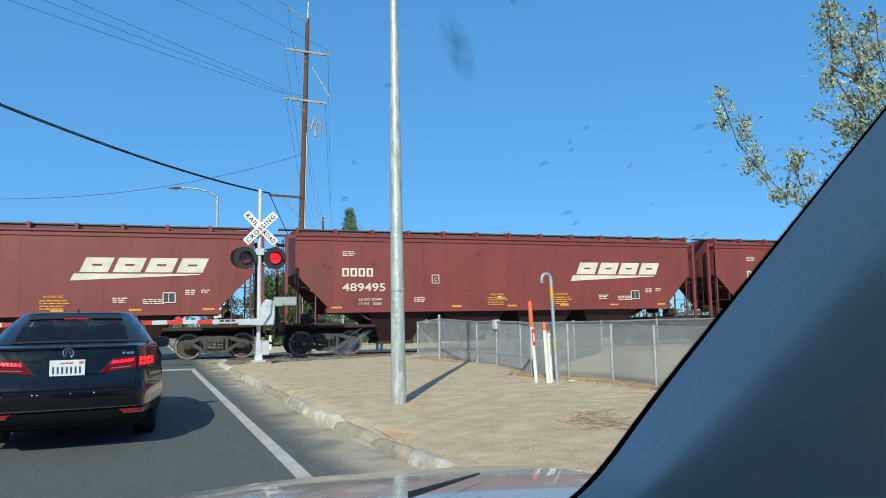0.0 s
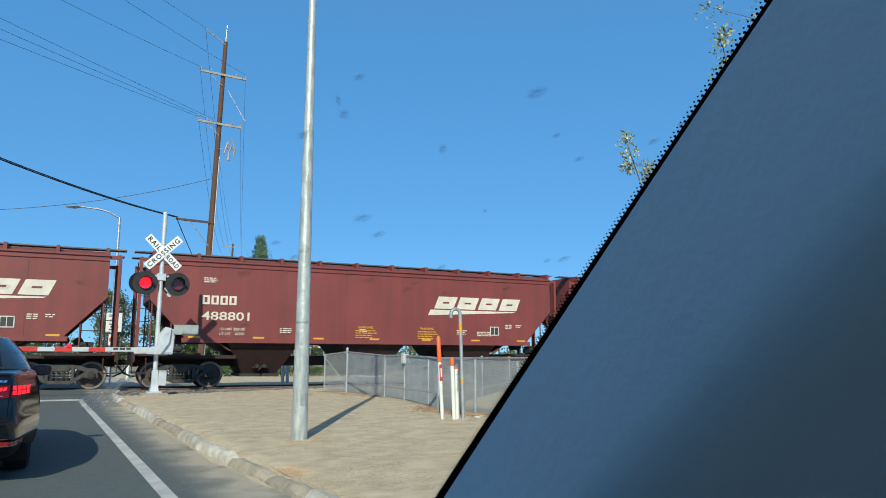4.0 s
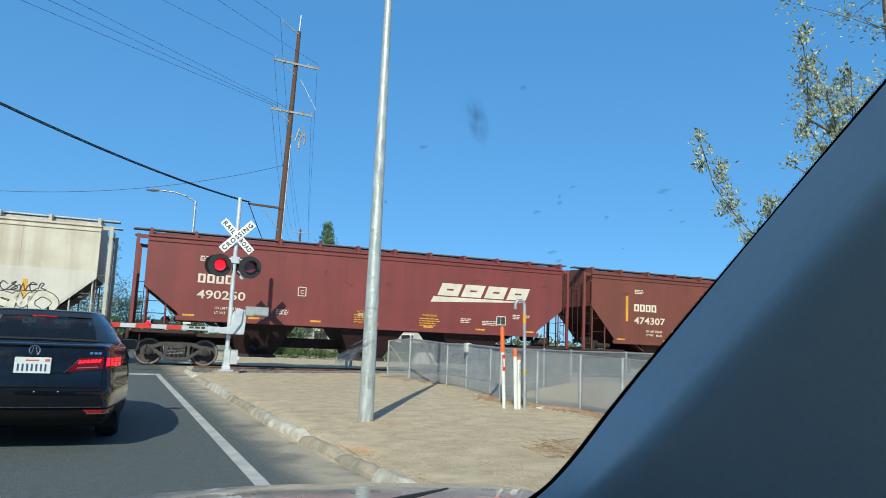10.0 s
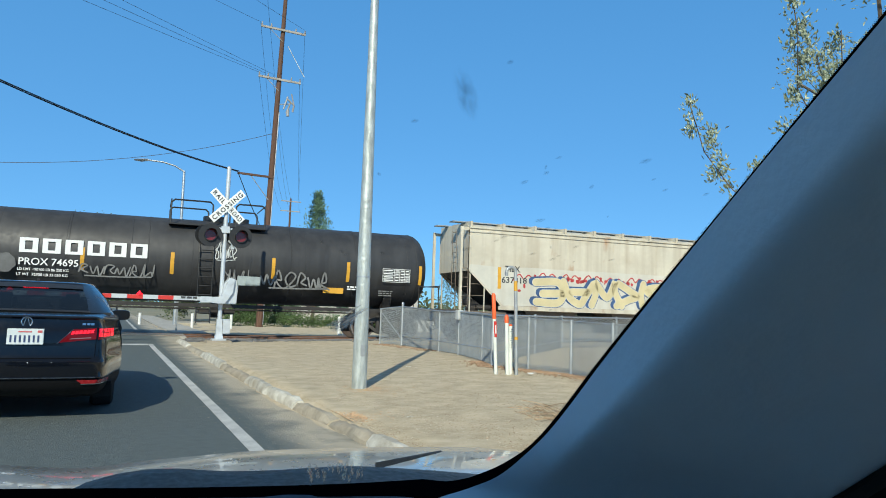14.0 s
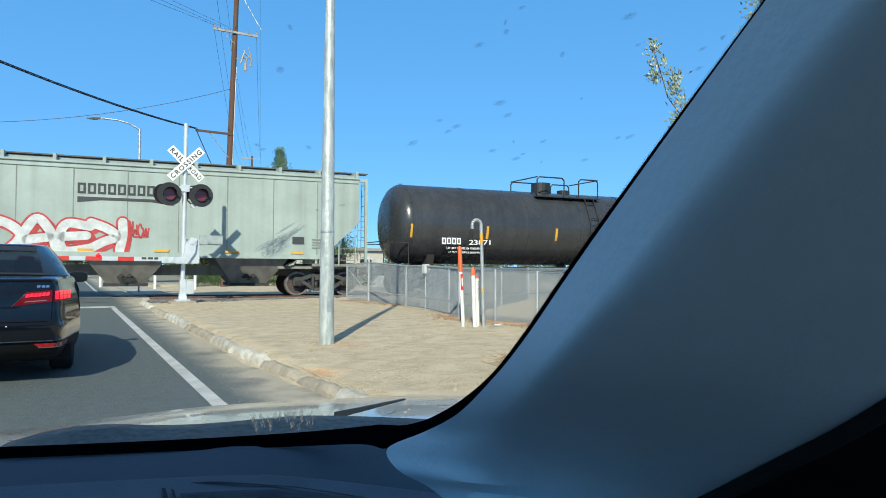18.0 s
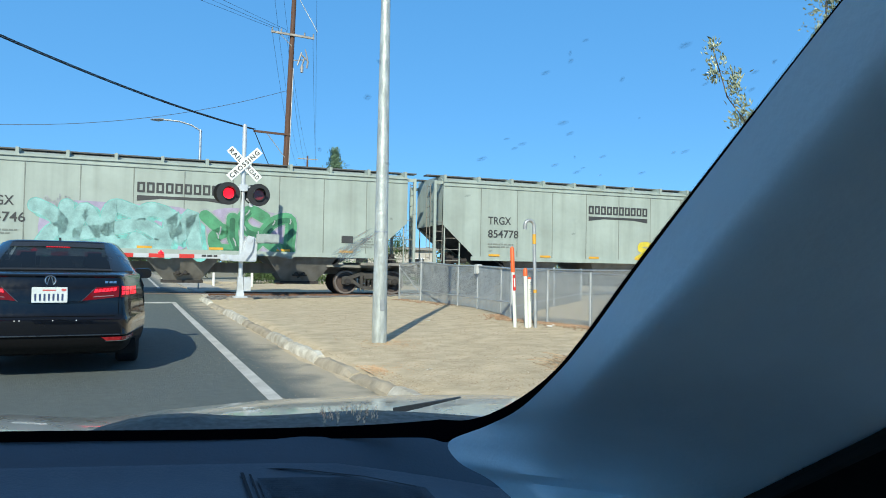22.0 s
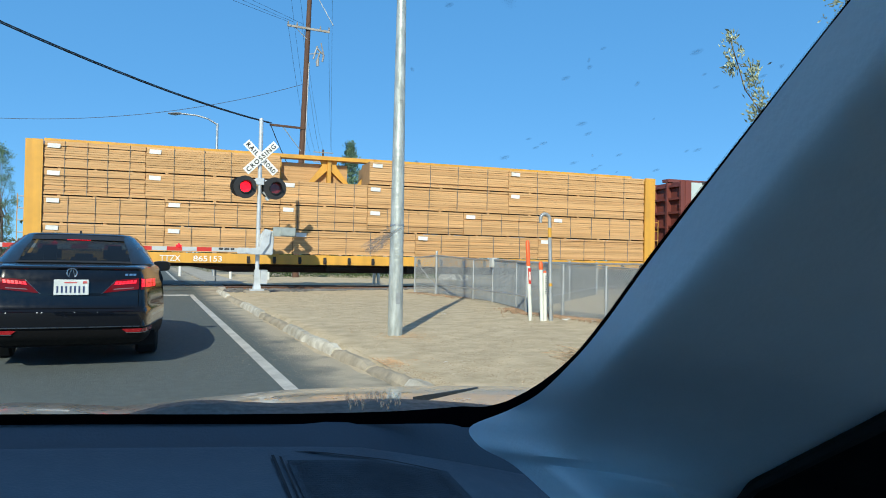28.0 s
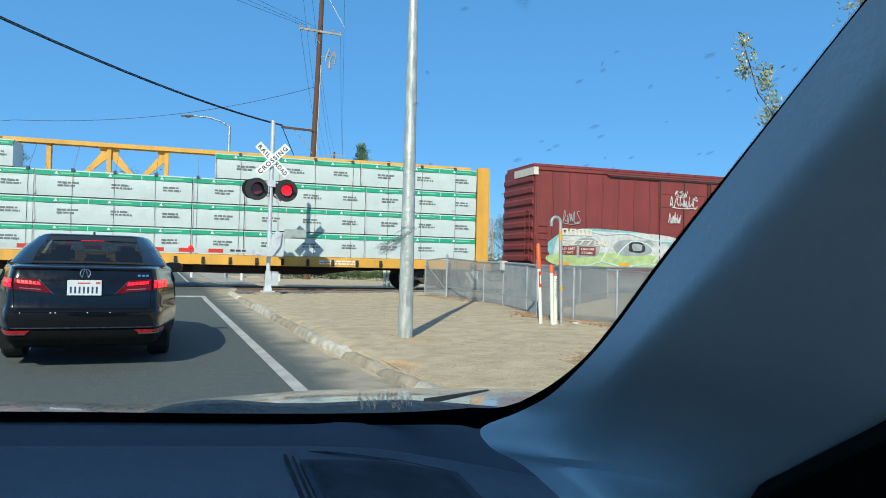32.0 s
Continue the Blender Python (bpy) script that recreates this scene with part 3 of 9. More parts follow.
def truck_parts():
    """Meshes of one four-wheeled freight truck, made once."""
    if TruckMeshes.ready:
        return TruckMeshes
    side = M()
    for s in (-1,):
        a, b = s * 0.98 - 0.075, s * 0.98 + 0.075
        side_poly = [(-1.12, 0.5), (-1.06, 0.62), (-0.78, 0.62), (-0.42, 0.78), (0.42, 0.78), (0.78, 0.62), (1.06, 0.62), (1.12, 0.5), (1.06, 0.36), (0.74, 0.36), (0.66, 0.46), (0.34, 0.2), (-0.34, 0.2), (-0.66, 0.46), (-0.74, 0.36), (-1.06, 0.36)]
        inner = [(-0.44, 0.62), (0.44, 0.62), (0.56, 0.52), (0.3, 0.3), (-0.3, 0.3), (-0.56, 0.52)]
        # chords instead of one plate, so that the windows stay open
        for p, q, h in (((-0.9, 0.56), (-0.42, 0.73), 0.07), ((-0.42, 0.73), (0.42, 0.73), 0.07), ((0.42, 0.73), (0.9, 0.56), 0.07), ((-0.72, 0.5), (-0.34, 0.24), 0.06), ((-0.34, 0.23), (0.34, 0.23), 0.06), ((0.34, 0.24), (0.72, 0.5), 0.06), ((-0.36, 0.26), (-0.36, 0.7), 0.05), ((0.36, 0.26), (0.36, 0.7), 0.05)):
            d = Vector((q[0] - p[0], q[1] - p[1])).normalized()
            nn = Vector((-d.y, d.x)) * h
            side.prism([(p[0] - nn.x, p[1] - nn.y), (q[0] - nn.x, q[1] - nn.y), (q[0] + nn.x, q[1] + nn.y), (p[0] + nn.x, p[1] + nn.y)], a, b)
        for x in (-0.89, 0.89):
            side.prism([(x - 0.2, 0.36), (x + 0.2, 0.36), (x + 0.2, 0.6), (x + 0.1, 0.67), (x - 0.1, 0.67), (x - 0.2, 0.6)], a + 0.01, b - 0.01)
    TruckMeshes.frame = side.mesh("side_frame", STEEL_BROWN, bevel=0.012)
    spring = M()
    for s in (-1,):
        for x in (-0.22, -0.07, 0.08, 0.23):
            for k in range(5):
                spring.cyl((x, s * 0.98, 0.3 + k * 0.05), (x, s * 0.98, 0.335 + k * 0.05), 0.062, 8)
    TruckMeshes.spring = spring.mesh("spring_nest", GEAR)
    TruckMeshes.bolster = M().box(-0.28, 0.28, -1.06, 1.06, 0.56, 0.7).box(-0.22, 0.22, -0.3, 0.3, 0.68, 0.85).mesh("bolster", STEEL_BROWN, bevel=0.02)
    TruckMeshes.cap = M().cyl((0, 1.04, 0.46), (0, 1.12, 0.46), 0.12, 12).cyl((0, 1.12, 0.46), (0, 1.14, 0.46), 0.07, 10).mesh("bearing_cap", GEAR)
    ax = M()
    ax.lathe([(-1.0, 0.07), (-0.85, 0.08), (-0.6, 0.085), (0.6, 0.085), (0.85, 0.08), (1.0, 0.07)], 10)
    for s in (-1, 1):
        pr = [(0.68, 0.08), (0.68, WR + 0.025), (0.705, WR + 0.022), (0.715, WR), (0.82, WR - 0.006), (0.82, WR - 0.07), (0.77, WR - 0.09), (0.765, 0.17), (0.84, 0.13), (0.84, 0.08)]
        ax.lathe([(s * a, r) for a, r in pr], 28)
    for s in (-1, 1):
        for k in range(4):   # cast marks on the wheel plate, so that its turning shows
            q = k * math.pi / 2 + 0.3
            ax.box(math.cos(q) * 0.27 - 0.035, math.cos(q) * 0.27 + 0.035, s * 0.765 - 0.012, s * 0.765 + 0.012, math.sin(q) * 0.27 - 0.03, math.sin(q) * 0.27 + 0.03)
    me = ax.mesh("wheelset", WHEEL, smooth=True)
    me.materials.append(TREAD)
    for p in me.polygons:   # bright running surface
        if math.hypot(p.center.x, p.center.z) > WR - 0.035 and abs(p.center.y) > 0.71 and abs(p.normal.y) < 0.5:
            p.material_index = 1
    me.materials.append(mat("wheel_rim", (0.24, 0.2, 0.175), 0.5, metal=0.4, var=0.25, scale=6))
    for p in me.polygons:   # rubbed outer face of the rim
        if math.hypot(p.center.x, p.center.z) > WR - 0.085 and abs(p.center.y) > 0.8 and abs(p.normal.y) > 0.5:
            p.material_index = 2
    TruckMeshes.axle = me
    TruckMeshes.ready = True
    return TruckMeshes


def add_truck(car, x):
    T = truck_parts()
    tk = part("truck", T.bolster, STEEL_BROWN, car, "rusty cast-steel four-wheel truck", at=(x, 0, 0))
    for q in (0, 180):
        part("side_frame", T.frame, STEEL_BROWN, tk, at=(0, 0, 0, 0, 0, q))
        tagged(part("spring_nest", T.spring, GEAR, tk, at=(0, 0, 0, 0, 0, q)), "nest of dark coil springs", kind="stuff")
        for s in (-0.89, 0.89):
            part("bearing_cap", T.cap, GEAR, tk, at=(s, 0, 0, 0, 0, q))
    for s in (-0.89, 0.89):
        w = part("wheelset", T.axle, WHEEL, tk, "steel wheels on an axle", at=(s, 0, WR))
        WHEELSETS.append((w, s, car))
    return tk




def add_coupler(car, x, s):
    c = M().box(min(x, x + s * 0.62), max(x, x + s * 0.62), -0.07, 0.07, 0.76, 0.94)
    c.box(min(x + s * 0.5, x + s * 0.74), max(x + s * 0.5, x + s * 0.74), -0.2, 0.1, 0.7, 1.0)
    part("coupler", c, GEAR, car, bevel=0.02)
    h = [(x + s * 0.1, -0.35, 0.78), (x + s * 0.3, -0.33, 0.5), (x + s * 0.55, -0.28, 0.38), (x + s * 0.78, -0.2, 0.42)]
    part("air_hose", M().tube(h, 0.028, 6), RUBBER, car)


def wagon(name, label, right, left, extra=0.0):
    """An Empty at the middle of a car whose side ends lie at right and left along the train."""
    car = thing(name, label, "rail car", TRACK @ pose((right + left) / 2, 0, 0), group="cars of the train")
    WAGONS.append((car, (right + left) / 2))
    return car, (right - left) / 2


RUNGS = {}


def ladder(car, material, x, y, z0, z1, w=0.36, n=5, along="x", name="ladder"):
    """A ladder: two stiles, and rungs that are pieces of their own."""
    st = M()
    for s in (-1, 1):
        if along == "x":
            st.cyl((x + s * w / 2, y, z0 - 0.08), (x + s * w / 2, y, z1 + 0.08), 0.014, 5)
        else:
            st.cyl((x, y + s * w / 2, z0 - 0.08), (x, y + s * w / 2, z1 + 0.08), 0.014, 5)
    ld = part(name, st, material, car)
    key = (material.name, w, along)
    if key not in RUNGS:
        RUNGS[key] = M().cyl(((-w / 2, 0, 0) if along == "x" else (0, -w / 2, 0)), ((w / 2, 0, 0) if along == "x" else (0, w / 2, 0)), 0.013, 5).mesh("rung", material)
    for i in range(n):
        part("rung", RUNGS[key], material, ld, at=(x, y, z0 + (z1 - z0) * i / (n - 1)))
    return ld


def hopper(name, label, right, left, paint, under, sill=1.6, top=4.5, cut=2.9, bays=3, seams=0, roofmat=None, rib=None, cut_in=1.05, trim=None, slope=None):
    """A covered hopper car: sheeted body with slope-cut ends, bays, end frames, roof walk, ladders, trucks."""
    car, h = wagon(name, label, right, left)
    y0 = CAR_HALF - 0.03
    eave = top - 0.22
    side = [(-h, eave), (h, eave), (h, cut), (h - cut_in, sill + 0.18), (h - cut_in - 0.15, sill), (-h + cut_in + 0.15, sill), (-h + cut_in, sill + 0.18), (-h, cut)]
    body = M()
    # bulging sides: skin in rows over the height
    for s in (-1, 1):
        rows = []
        for z in (sill, sill + 0.18, (sill + 0.18 + cut) / 2, cut, cut + 0.02, cut + (eave - cut) * 0.25, cut + (eave - cut) * 0.5, cut + (eave - cut) * 0.75, eave):
            k = 8 * (z - sill) / (eave - sill)
            if z < cut:
                f = max(0, (cut - max(z, sill + 0.18)) / (cut - sill - 0.18))
                xe = h - cut_in * f - (0.15 if z < sill + 0.1 else 0)
            else:
                xe = h
            yy = s * (CAR_HALF - 0.009 + 0.012 * math.sin(math.pi * k / 8))
            rows.append([(-xe, yy, z), (-xe * 0.5, yy, z), (0, yy, z), (xe * 0.5, yy, z), (xe, yy, z)])
        body.rings(rows, closed=False)
    # ends above the slope sheets, and the slope sheets
    for s in (-1, 1):
        body.face([(s * h, -y0 + 0.05, cut), (s * h, y0 - 0.05, cut), (s * h, y0 - 0.05, eave), (s * h, -y0 + 0.05, eave)])
    body.rings([[(x, y, z) for y, z in ((-y0 + 0.05, eave), (-1.2, eave + 0.12), (-0.6, top - 0.03), (0, top), (0.6, top - 0.03), (1.2, eave + 0.12), (y0 - 0.05, eave))] for x in (-h, 0, h)], closed=False)
    for s in (-1, 1):
        body.face([(s * h, y, z) for y, z in ((-y0 + 0.05, eave), (-1.2, eave + 0.12), (-0.6, top - 0.03), (0, top), (0.6, top - 0.03), (1.2, eave + 0.12), (y0 - 0.05, eave))])
    part("body", body, paint, car, smooth=True)
    for s in (-1, 1):
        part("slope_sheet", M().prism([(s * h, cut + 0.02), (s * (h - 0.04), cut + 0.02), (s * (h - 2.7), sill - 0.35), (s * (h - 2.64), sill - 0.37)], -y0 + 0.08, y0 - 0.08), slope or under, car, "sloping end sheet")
    # side sill, top chord and roof walk
    for s in (-1, 1):
        part("top_chord", M().box(-h, h, s * (y0 + 0.03) - 0.045, s * (y0 + 0.03) + 0.045, eave - 0.06, eave).box(-h, h, s * (y0 + 0.03) - 0.03, s * (y0 + 0.03) + 0.03, eave - 0.21, eave - 0.175), paint, car)
        part("side_sill", M().box(-h + cut_in, h - cut_in, s * (y0 + 0.03) - 0.06, s * (y0 + 0.03) + 0.02, sill - 0.1, sill + 0.06), trim or paint, car, bevel=0.008)
    walkm = roofmat or mat("walk_grating", (0.14, 0.12, 0.11), 0.7, metal=0.2, var=0.3, scale=4)
    walk_board = M()
    for y in (-1.0, -0.85, -0.7, 0.7, 0.85, 1.0):
        walk_board.box(-h - 0.5, h + 0.5, y - 0.055, y + 0.055, top - 0.01, top + 0.03)
    for k in range(int(2 * h / 0.35)):
        walk_board.box(-h - 0.5 + k * 0.37, -h - 0.46 + k * 0.37, -1.05, -0.65, top - 0.02, top + 0.032)
    part("running_board", walk_board, walkm, car, "grating running board along the roof")
    trough = M().box(-h + 0.5, h - 0.5, -0.45, 0.45, top - 0.04, top + 0.09)
    part("hatch_cover", trough, walkm, car, bevel=0.03)
    n = max(8, int(2 * h / 1.35))
    bracket = M().box(-0.05, 0.05, -y0 - 0.02, -0.6, eave - 0.07, top).mesh("bracket", paint)
    bracket2 = M().box(-0.05, 0.05, 0.6, y0 + 0.02, eave - 0.07, top).mesh("bracket", paint)
    for i in range(n + 1):
        x = -h + 0.08 + (2 * h - 0.16) * i / n
        part("bracket", bracket, paint, car, at=(x, 0, 0))
        part("bracket", bracket2, paint, car, at=(x, 0, 0))
    for i in range(seams):
        x = -h + 2 * h * (i + 1) / (seams + 1)
        for s in (-1, 1):
            top_in, out = s * (CAR_HALF - 0.03), s * (CAR_HALF + 0.0075)
            part("seam", M().box(x - 0.015, x + 0.015, min(top_in, out), max(top_in, out), sill + 0.07, eave - 0.22), rib or paint, car)
    # bays
    first, w = 3.8, 1.32
    for i in range(bays):
        c = -h + first + 2 * (h - first) * i / (bays - 1)
        bay = M().rings([[(c - w * 0.96, -y0 + 0.1, sill - 0.05), (c + w * 0.96, -y0 + 0.1, sill - 0.05), (c + w * 0.96, y0 - 0.1, sill - 0.05), (c - w * 0.96, y0 - 0.1, sill - 0.05)],
                         [(c - w * 0.88, -y0 + 0.16, sill - 0.22), (c + w * 0.88, -y0 + 0.16, sill - 0.22), (c + w * 0.88, y0 - 0.16, sill - 0.22), (c - w * 0.88, y0 - 0.16, sill - 0.22)],
                         [(c - 0.6, -0.75, 0.46), (c + 0.6, -0.75, 0.46), (c + 0.6, 0.75, 0.46), (c - 0.6, 0.75, 0.46)]])
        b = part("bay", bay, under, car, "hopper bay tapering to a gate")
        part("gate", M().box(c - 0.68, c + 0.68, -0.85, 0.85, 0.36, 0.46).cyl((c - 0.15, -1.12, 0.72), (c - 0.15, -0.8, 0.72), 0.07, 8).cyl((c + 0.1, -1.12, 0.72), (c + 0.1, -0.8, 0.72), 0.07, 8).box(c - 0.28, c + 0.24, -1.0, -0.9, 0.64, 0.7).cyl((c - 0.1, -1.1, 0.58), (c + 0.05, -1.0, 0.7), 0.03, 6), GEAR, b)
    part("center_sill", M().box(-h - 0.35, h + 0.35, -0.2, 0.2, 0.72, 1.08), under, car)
    # end platforms, corner posts, ladders and brake gear
    for s in (-1, 1):
        xe = s * (h + 0.42)
        fr = M().box(min(s * (h - 1.7), xe), max(s * (h - 1.7), xe), -y0 + 0.06, y0 - 0.06, 1.06, 1.16).box(min(xe, xe - s * 0.1), max(xe, xe - s * 0.1), -y0, y0, 0.86, 1.2)
        part("end_platform", fr, under, car, bevel=0.01)
        for y in (-y0 + 0.06, y0 - 0.06):
            part("corner_post", M().box(s * (h + 0.3) - 0.05, s * (h + 0.3) + 0.05, y - 0.05, y + 0.05, 1.1, eave).box(min(s * h, s * (h + 0.3)), max(s * h, s * (h + 0.3)), y - 0.04, y + 0.04, eave - 0.14, eave - 0.02), paint, car)
            part("end_post", M().cyl((s * (h - 0.1), y, 1.12), (s * (h - 0.1), y, cut + 0.2), 0.028, 6), paint, car)
            part("end_post", M().cyl((s * (h - 0.72), y, 1.12), (s * (h - 0.72), y, sill + 0.85), 0.028, 6), paint, car)
        ladder(car, under, s * (h + 0.14), -y0 + 0.06, 1.35, cut + 0.1, 0.3, 5)
        ladder(car, under, s * (h - 0.42), -y0 + 0.05, 1.3, cut - 0.5, 0.6, 3)
        ladder(car, under, s * (h + 0.36), -0.9, 1.4, eave - 0.2, 0.4, 8, "y")
        part("bolster", M().box(min(s * (h - 2.9), s * (h - 0.5)), max(s * (h - 2.9), s * (h - 0.5)), -1.25, 1.25, 0.98, 1.09), under, car)
        part("brake_cylinder", M().cyl((s * (h - 0.75), -0.2, 1.5), (s * (h - 0.75), 0.35, 1.5), 0.16, 12), GEAR, car)
        part("valve_box", M().box(s * (h - 0.5) - 0.2, s * (h - 0.5) + 0.2, -1.0, -0.6, 1.16, 1.5), GEAR, car, bevel=0.01)
        part("air_reservoir", M().cyl((s * (h - 1.1), -1.2, 1.3), (s * (h - 0.5), -1.2, 1.3), 0.1, 8), GEAR, car)
        part("step", M().box(s * (h + 0.2) - 0.22, s * (h + 0.2) + 0.22, -y0 - 0.01, -y0 + 0.01, 0.5, 0.54).box(s * (h + 0.2) - 0.22, s * (h + 0.2) - 0.19, -y0 - 0.01, -y0 + 0.01, 0.5, 1.0).box(s * (h + 0.2) + 0.19, s * (h + 0.2) + 0.22, -y0 - 0.01, -y0 + 0.01, 0.5, 1.0), under, car)
        add_coupler(car, s * (h + 0.35), s)
        add_truck(car, s * (h - 1.2))
    return car, h


def decal(car, x, z, w, hh, material, name="decal", slant=0.0, y=-1.562, label=""):
    """A flat painted patch on a car's near side, lower left corner at x, z."""
    return part(name, M().prism([(x, z), (x + w, z), (x + w + slant, z + hh), (x + slant, z + hh)], y - 0.004, y + 0.02), material, car, label)


def bars(car, x, z, w, rows, material, size=0.05, gap=0.035, seed=1, y=-1.562):
    """Small print that cannot be read: rows of short bars."""
    r = random.Random(seed)
    m = M()
    for i in range(rows):
        xx = x
        end = x + w * r.uniform(0.75, 1.0)
        while xx < end:
            k = r.uniform(0.06, 0.2)
            m.box(xx, min(end, xx + k), y - 0.004, y + 0.015, z - i * (size + gap), z - i * (size + gap) + size)
            xx += k + 0.035
    return tagged(part("small_print", m, material, car), "small print that cannot be read", kind="stuff")


def slanted_mark(car, x, z, w, hh, material):
    """A slanted emblem of four plain pieces over a tapering bar."""
    m = M()
    k, y = w / 4.25, -1.562
    z0, z1, lean = z + hh * 0.36, z + hh, hh * 0.27
    zm, e = (z0 + z1) / 2, hh * 0.045

    def q(x0, x1, u0, u1):
        f0, f1 = (u0 - z0) / (z1 - z0) * lean, (u1 - z0) / (z1 - z0) * lean
        m.prism([(x0 + f0, u0), (x1 + f0, u0), (x1 + f1, u1), (x0 + f1, u1)], y - 0.004, y + 0.02)
    for i in range(4):
        a = x + 0.35 * hh + i * k
        q(a, a + k * 0.28, z0, z1)
        q(a + k * 0.58, a + k * 0.86, z0, z1)
        q(a + k * 0.28, a + k * 0.58, z0, zm - e)
        q(a + k * 0.28, a + k * 0.58, zm + e, z1)
    m.prism([(x, z), (x + w * 0.94, z + hh * 0.25), (x + w * 0.96, z + hh * 0.3), (x + hh * 0.14, z + hh * 0.3)], y - 0.004, y + 0.02)
    return part("emblem", m, material, car, "pale slanted emblem over a tapering bar")

FRAME_BARS = ((0, 0.9, 0, 5), (2.1, 3, 0, 5), (0.9, 2.1, 0, 1.0), (0.9, 2.1, 4.0, 5))      # a plain upright frame on a 3 x 5 field: x0, x1, z0, z1


def block_word(car, count, x, z, w, hh, material, name="name_plate", y=-1.562):
    """A name drawn as a row of plain frames."""
    m = M()
    k = w / count
    for i in range(count):
        for a, b, c, d in FRAME_BARS:
            m.box(x + i * k + a * k * 0.27, x + i * k + b * k * 0.27, y - 0.004, y + 0.02, z + c * hh / 5, z + d * hh / 5)
    return tagged(part(name, m, material, car), "name drawn as plain frames", kind="stuff")


def flow(pts, n=6):
    """A smooth line through points (x, z)."""
    p = [Vector(q) for q in pts]
    p = [p[0] * 2 - p[1]] + p + [p[-1] * 2 - p[-2]]
    out = []
    for i in range(1, len(p) - 2):
        for j in range(n):
            t = j / n
            out.append(0.5 * ((p[i] * 2) + (p[i + 1] - p[i - 1]) * t + (p[i - 1] * 2 - p[i] * 5 + p[i + 1] * 4 - p[i + 2]) * t * t + (p[i] * 3 - p[i - 1] - p[i + 1] * 3 + p[i + 2]) * t ** 3))
    return out + [p[-2]]


def blob(m, cx, cz, rx, rz, seed, y, n=30, wob=0.12, power=0.8):
    """A pillow-shaped sprayed patch with a slow wobble in its outline."""
    r = random.Random(seed)
    ph = [r.uniform(0, 6.28) for _ in range(4)]
    pts = []
    for i in range(n):
        q = 2 * math.pi * i / n
        k = 1 + wob * (math.sin(2 * q + ph[0]) + 0.7 * math.sin(3 * q + ph[1]) + 0.6 * math.sin(5 * q + ph[2]) + 0.3 * math.sin(9 * q + ph[3])) / 2
        c, w = math.cos(q), math.sin(q)
        pts.append((cx + math.copysign(abs(c) ** power, c) * rx * k, y, cz + math.copysign(abs(w) ** power, w) * rz * k))
    m.face(pts)


def ribbon(m, pts, w, y, ends=True):
    """A round-ended stroke of even width along a line."""
    rows = []
    for i, p in enumerate(pts):
        d = pts[min(i + 1, len(pts) - 1)] - pts[max(i - 1, 0)]
        if d.length < 1e-6:
            continue
        d.normalize()
        rows.append((p, Vector((-d.y, d.x)) * w / 2, d))
    strip = [[(p.x + o.x, y, p.y + o.y), (p.x - o.x, y, p.y - o.y)] for p, o, d in rows]
    m.rings(strip, closed=False)
    if ends:
        for (p, o, d), sgn in ((rows[0], -1), (rows[-1], 1)):
            fan = [p + o * math.cos(q) + d * (sgn * w / 2 * math.sin(q)) for q in [math.pi * i / 6 for i in range(7)]]
            m.face([(v.x, y, v.y) for v in fan])


# strokes of a sprayed tag, in a unit box
LOOPS = (((0.1, 0.2), (0.3, 0.9), (0.7, 0.8), (0.4, 0.45), (0.8, 0.1)),
         ((0.0, 0.6), (0.25, 0.05), (0.5, 0.7), (0.7, 0.05), (1.0, 0.75)),
         ((0.8, 0.9), (0.2, 0.75), (0.7, 0.45), (0.85, 0.15), (0.1, 0.05)),
         ((0.1, 0.0), (0.4, 1.0), (0.6, 0.4), (0.2, 0.4), (0.9, 0.0)),
         ((0.9, 0.7), (0.4, 1.0), (0.05, 0.5), (0.4, 0.0), (0.95, 0.3)),
         ((0.2, 1.1), (0.15, 0.1), (0.6, 0.5), (0.8, 0.1), (0.9, 1.0)))


def scrawl(car, x, z, w, hh, material, seed, thick=0.035, y=-1.566, n=5):
    """A sprayed unreadable tag: looping strokes."""
    r = random.Random(seed)
    m = M()
    k = w / n
    line, last = [], -1
    for i in range(n):
        pick = r.choice([j for j in range(len(LOOPS)) if j != last])
        last = pick
        line += [(x + k * (i + min(1.1, max(-0.1, u + r.uniform(-0.1, 0.1)))), z + hh * (v + r.uniform(-0.12, 0.12))) for u, v in LOOPS[pick]]
        if r.random() < 0.4:
            ribbon(m, flow(line, 5), thick, y - 0.0006 * i)
            line = []
    if len(line) > 1:
        ribbon(m, flow(line, 5), thick, y)
    ribbon(m, flow([(x + w * 0.1, z - hh * 0.05), (x + w * 0.5, z - hh * r.uniform(0.0, 0.14)), (x + w * 0.95, z + hh * 0.02)], 5), thick * 0.9, y - 0.003)
    return tagged(part("sprayed_tag", m, material, car), "sprayed scrawl that cannot be read", kind="stuff")


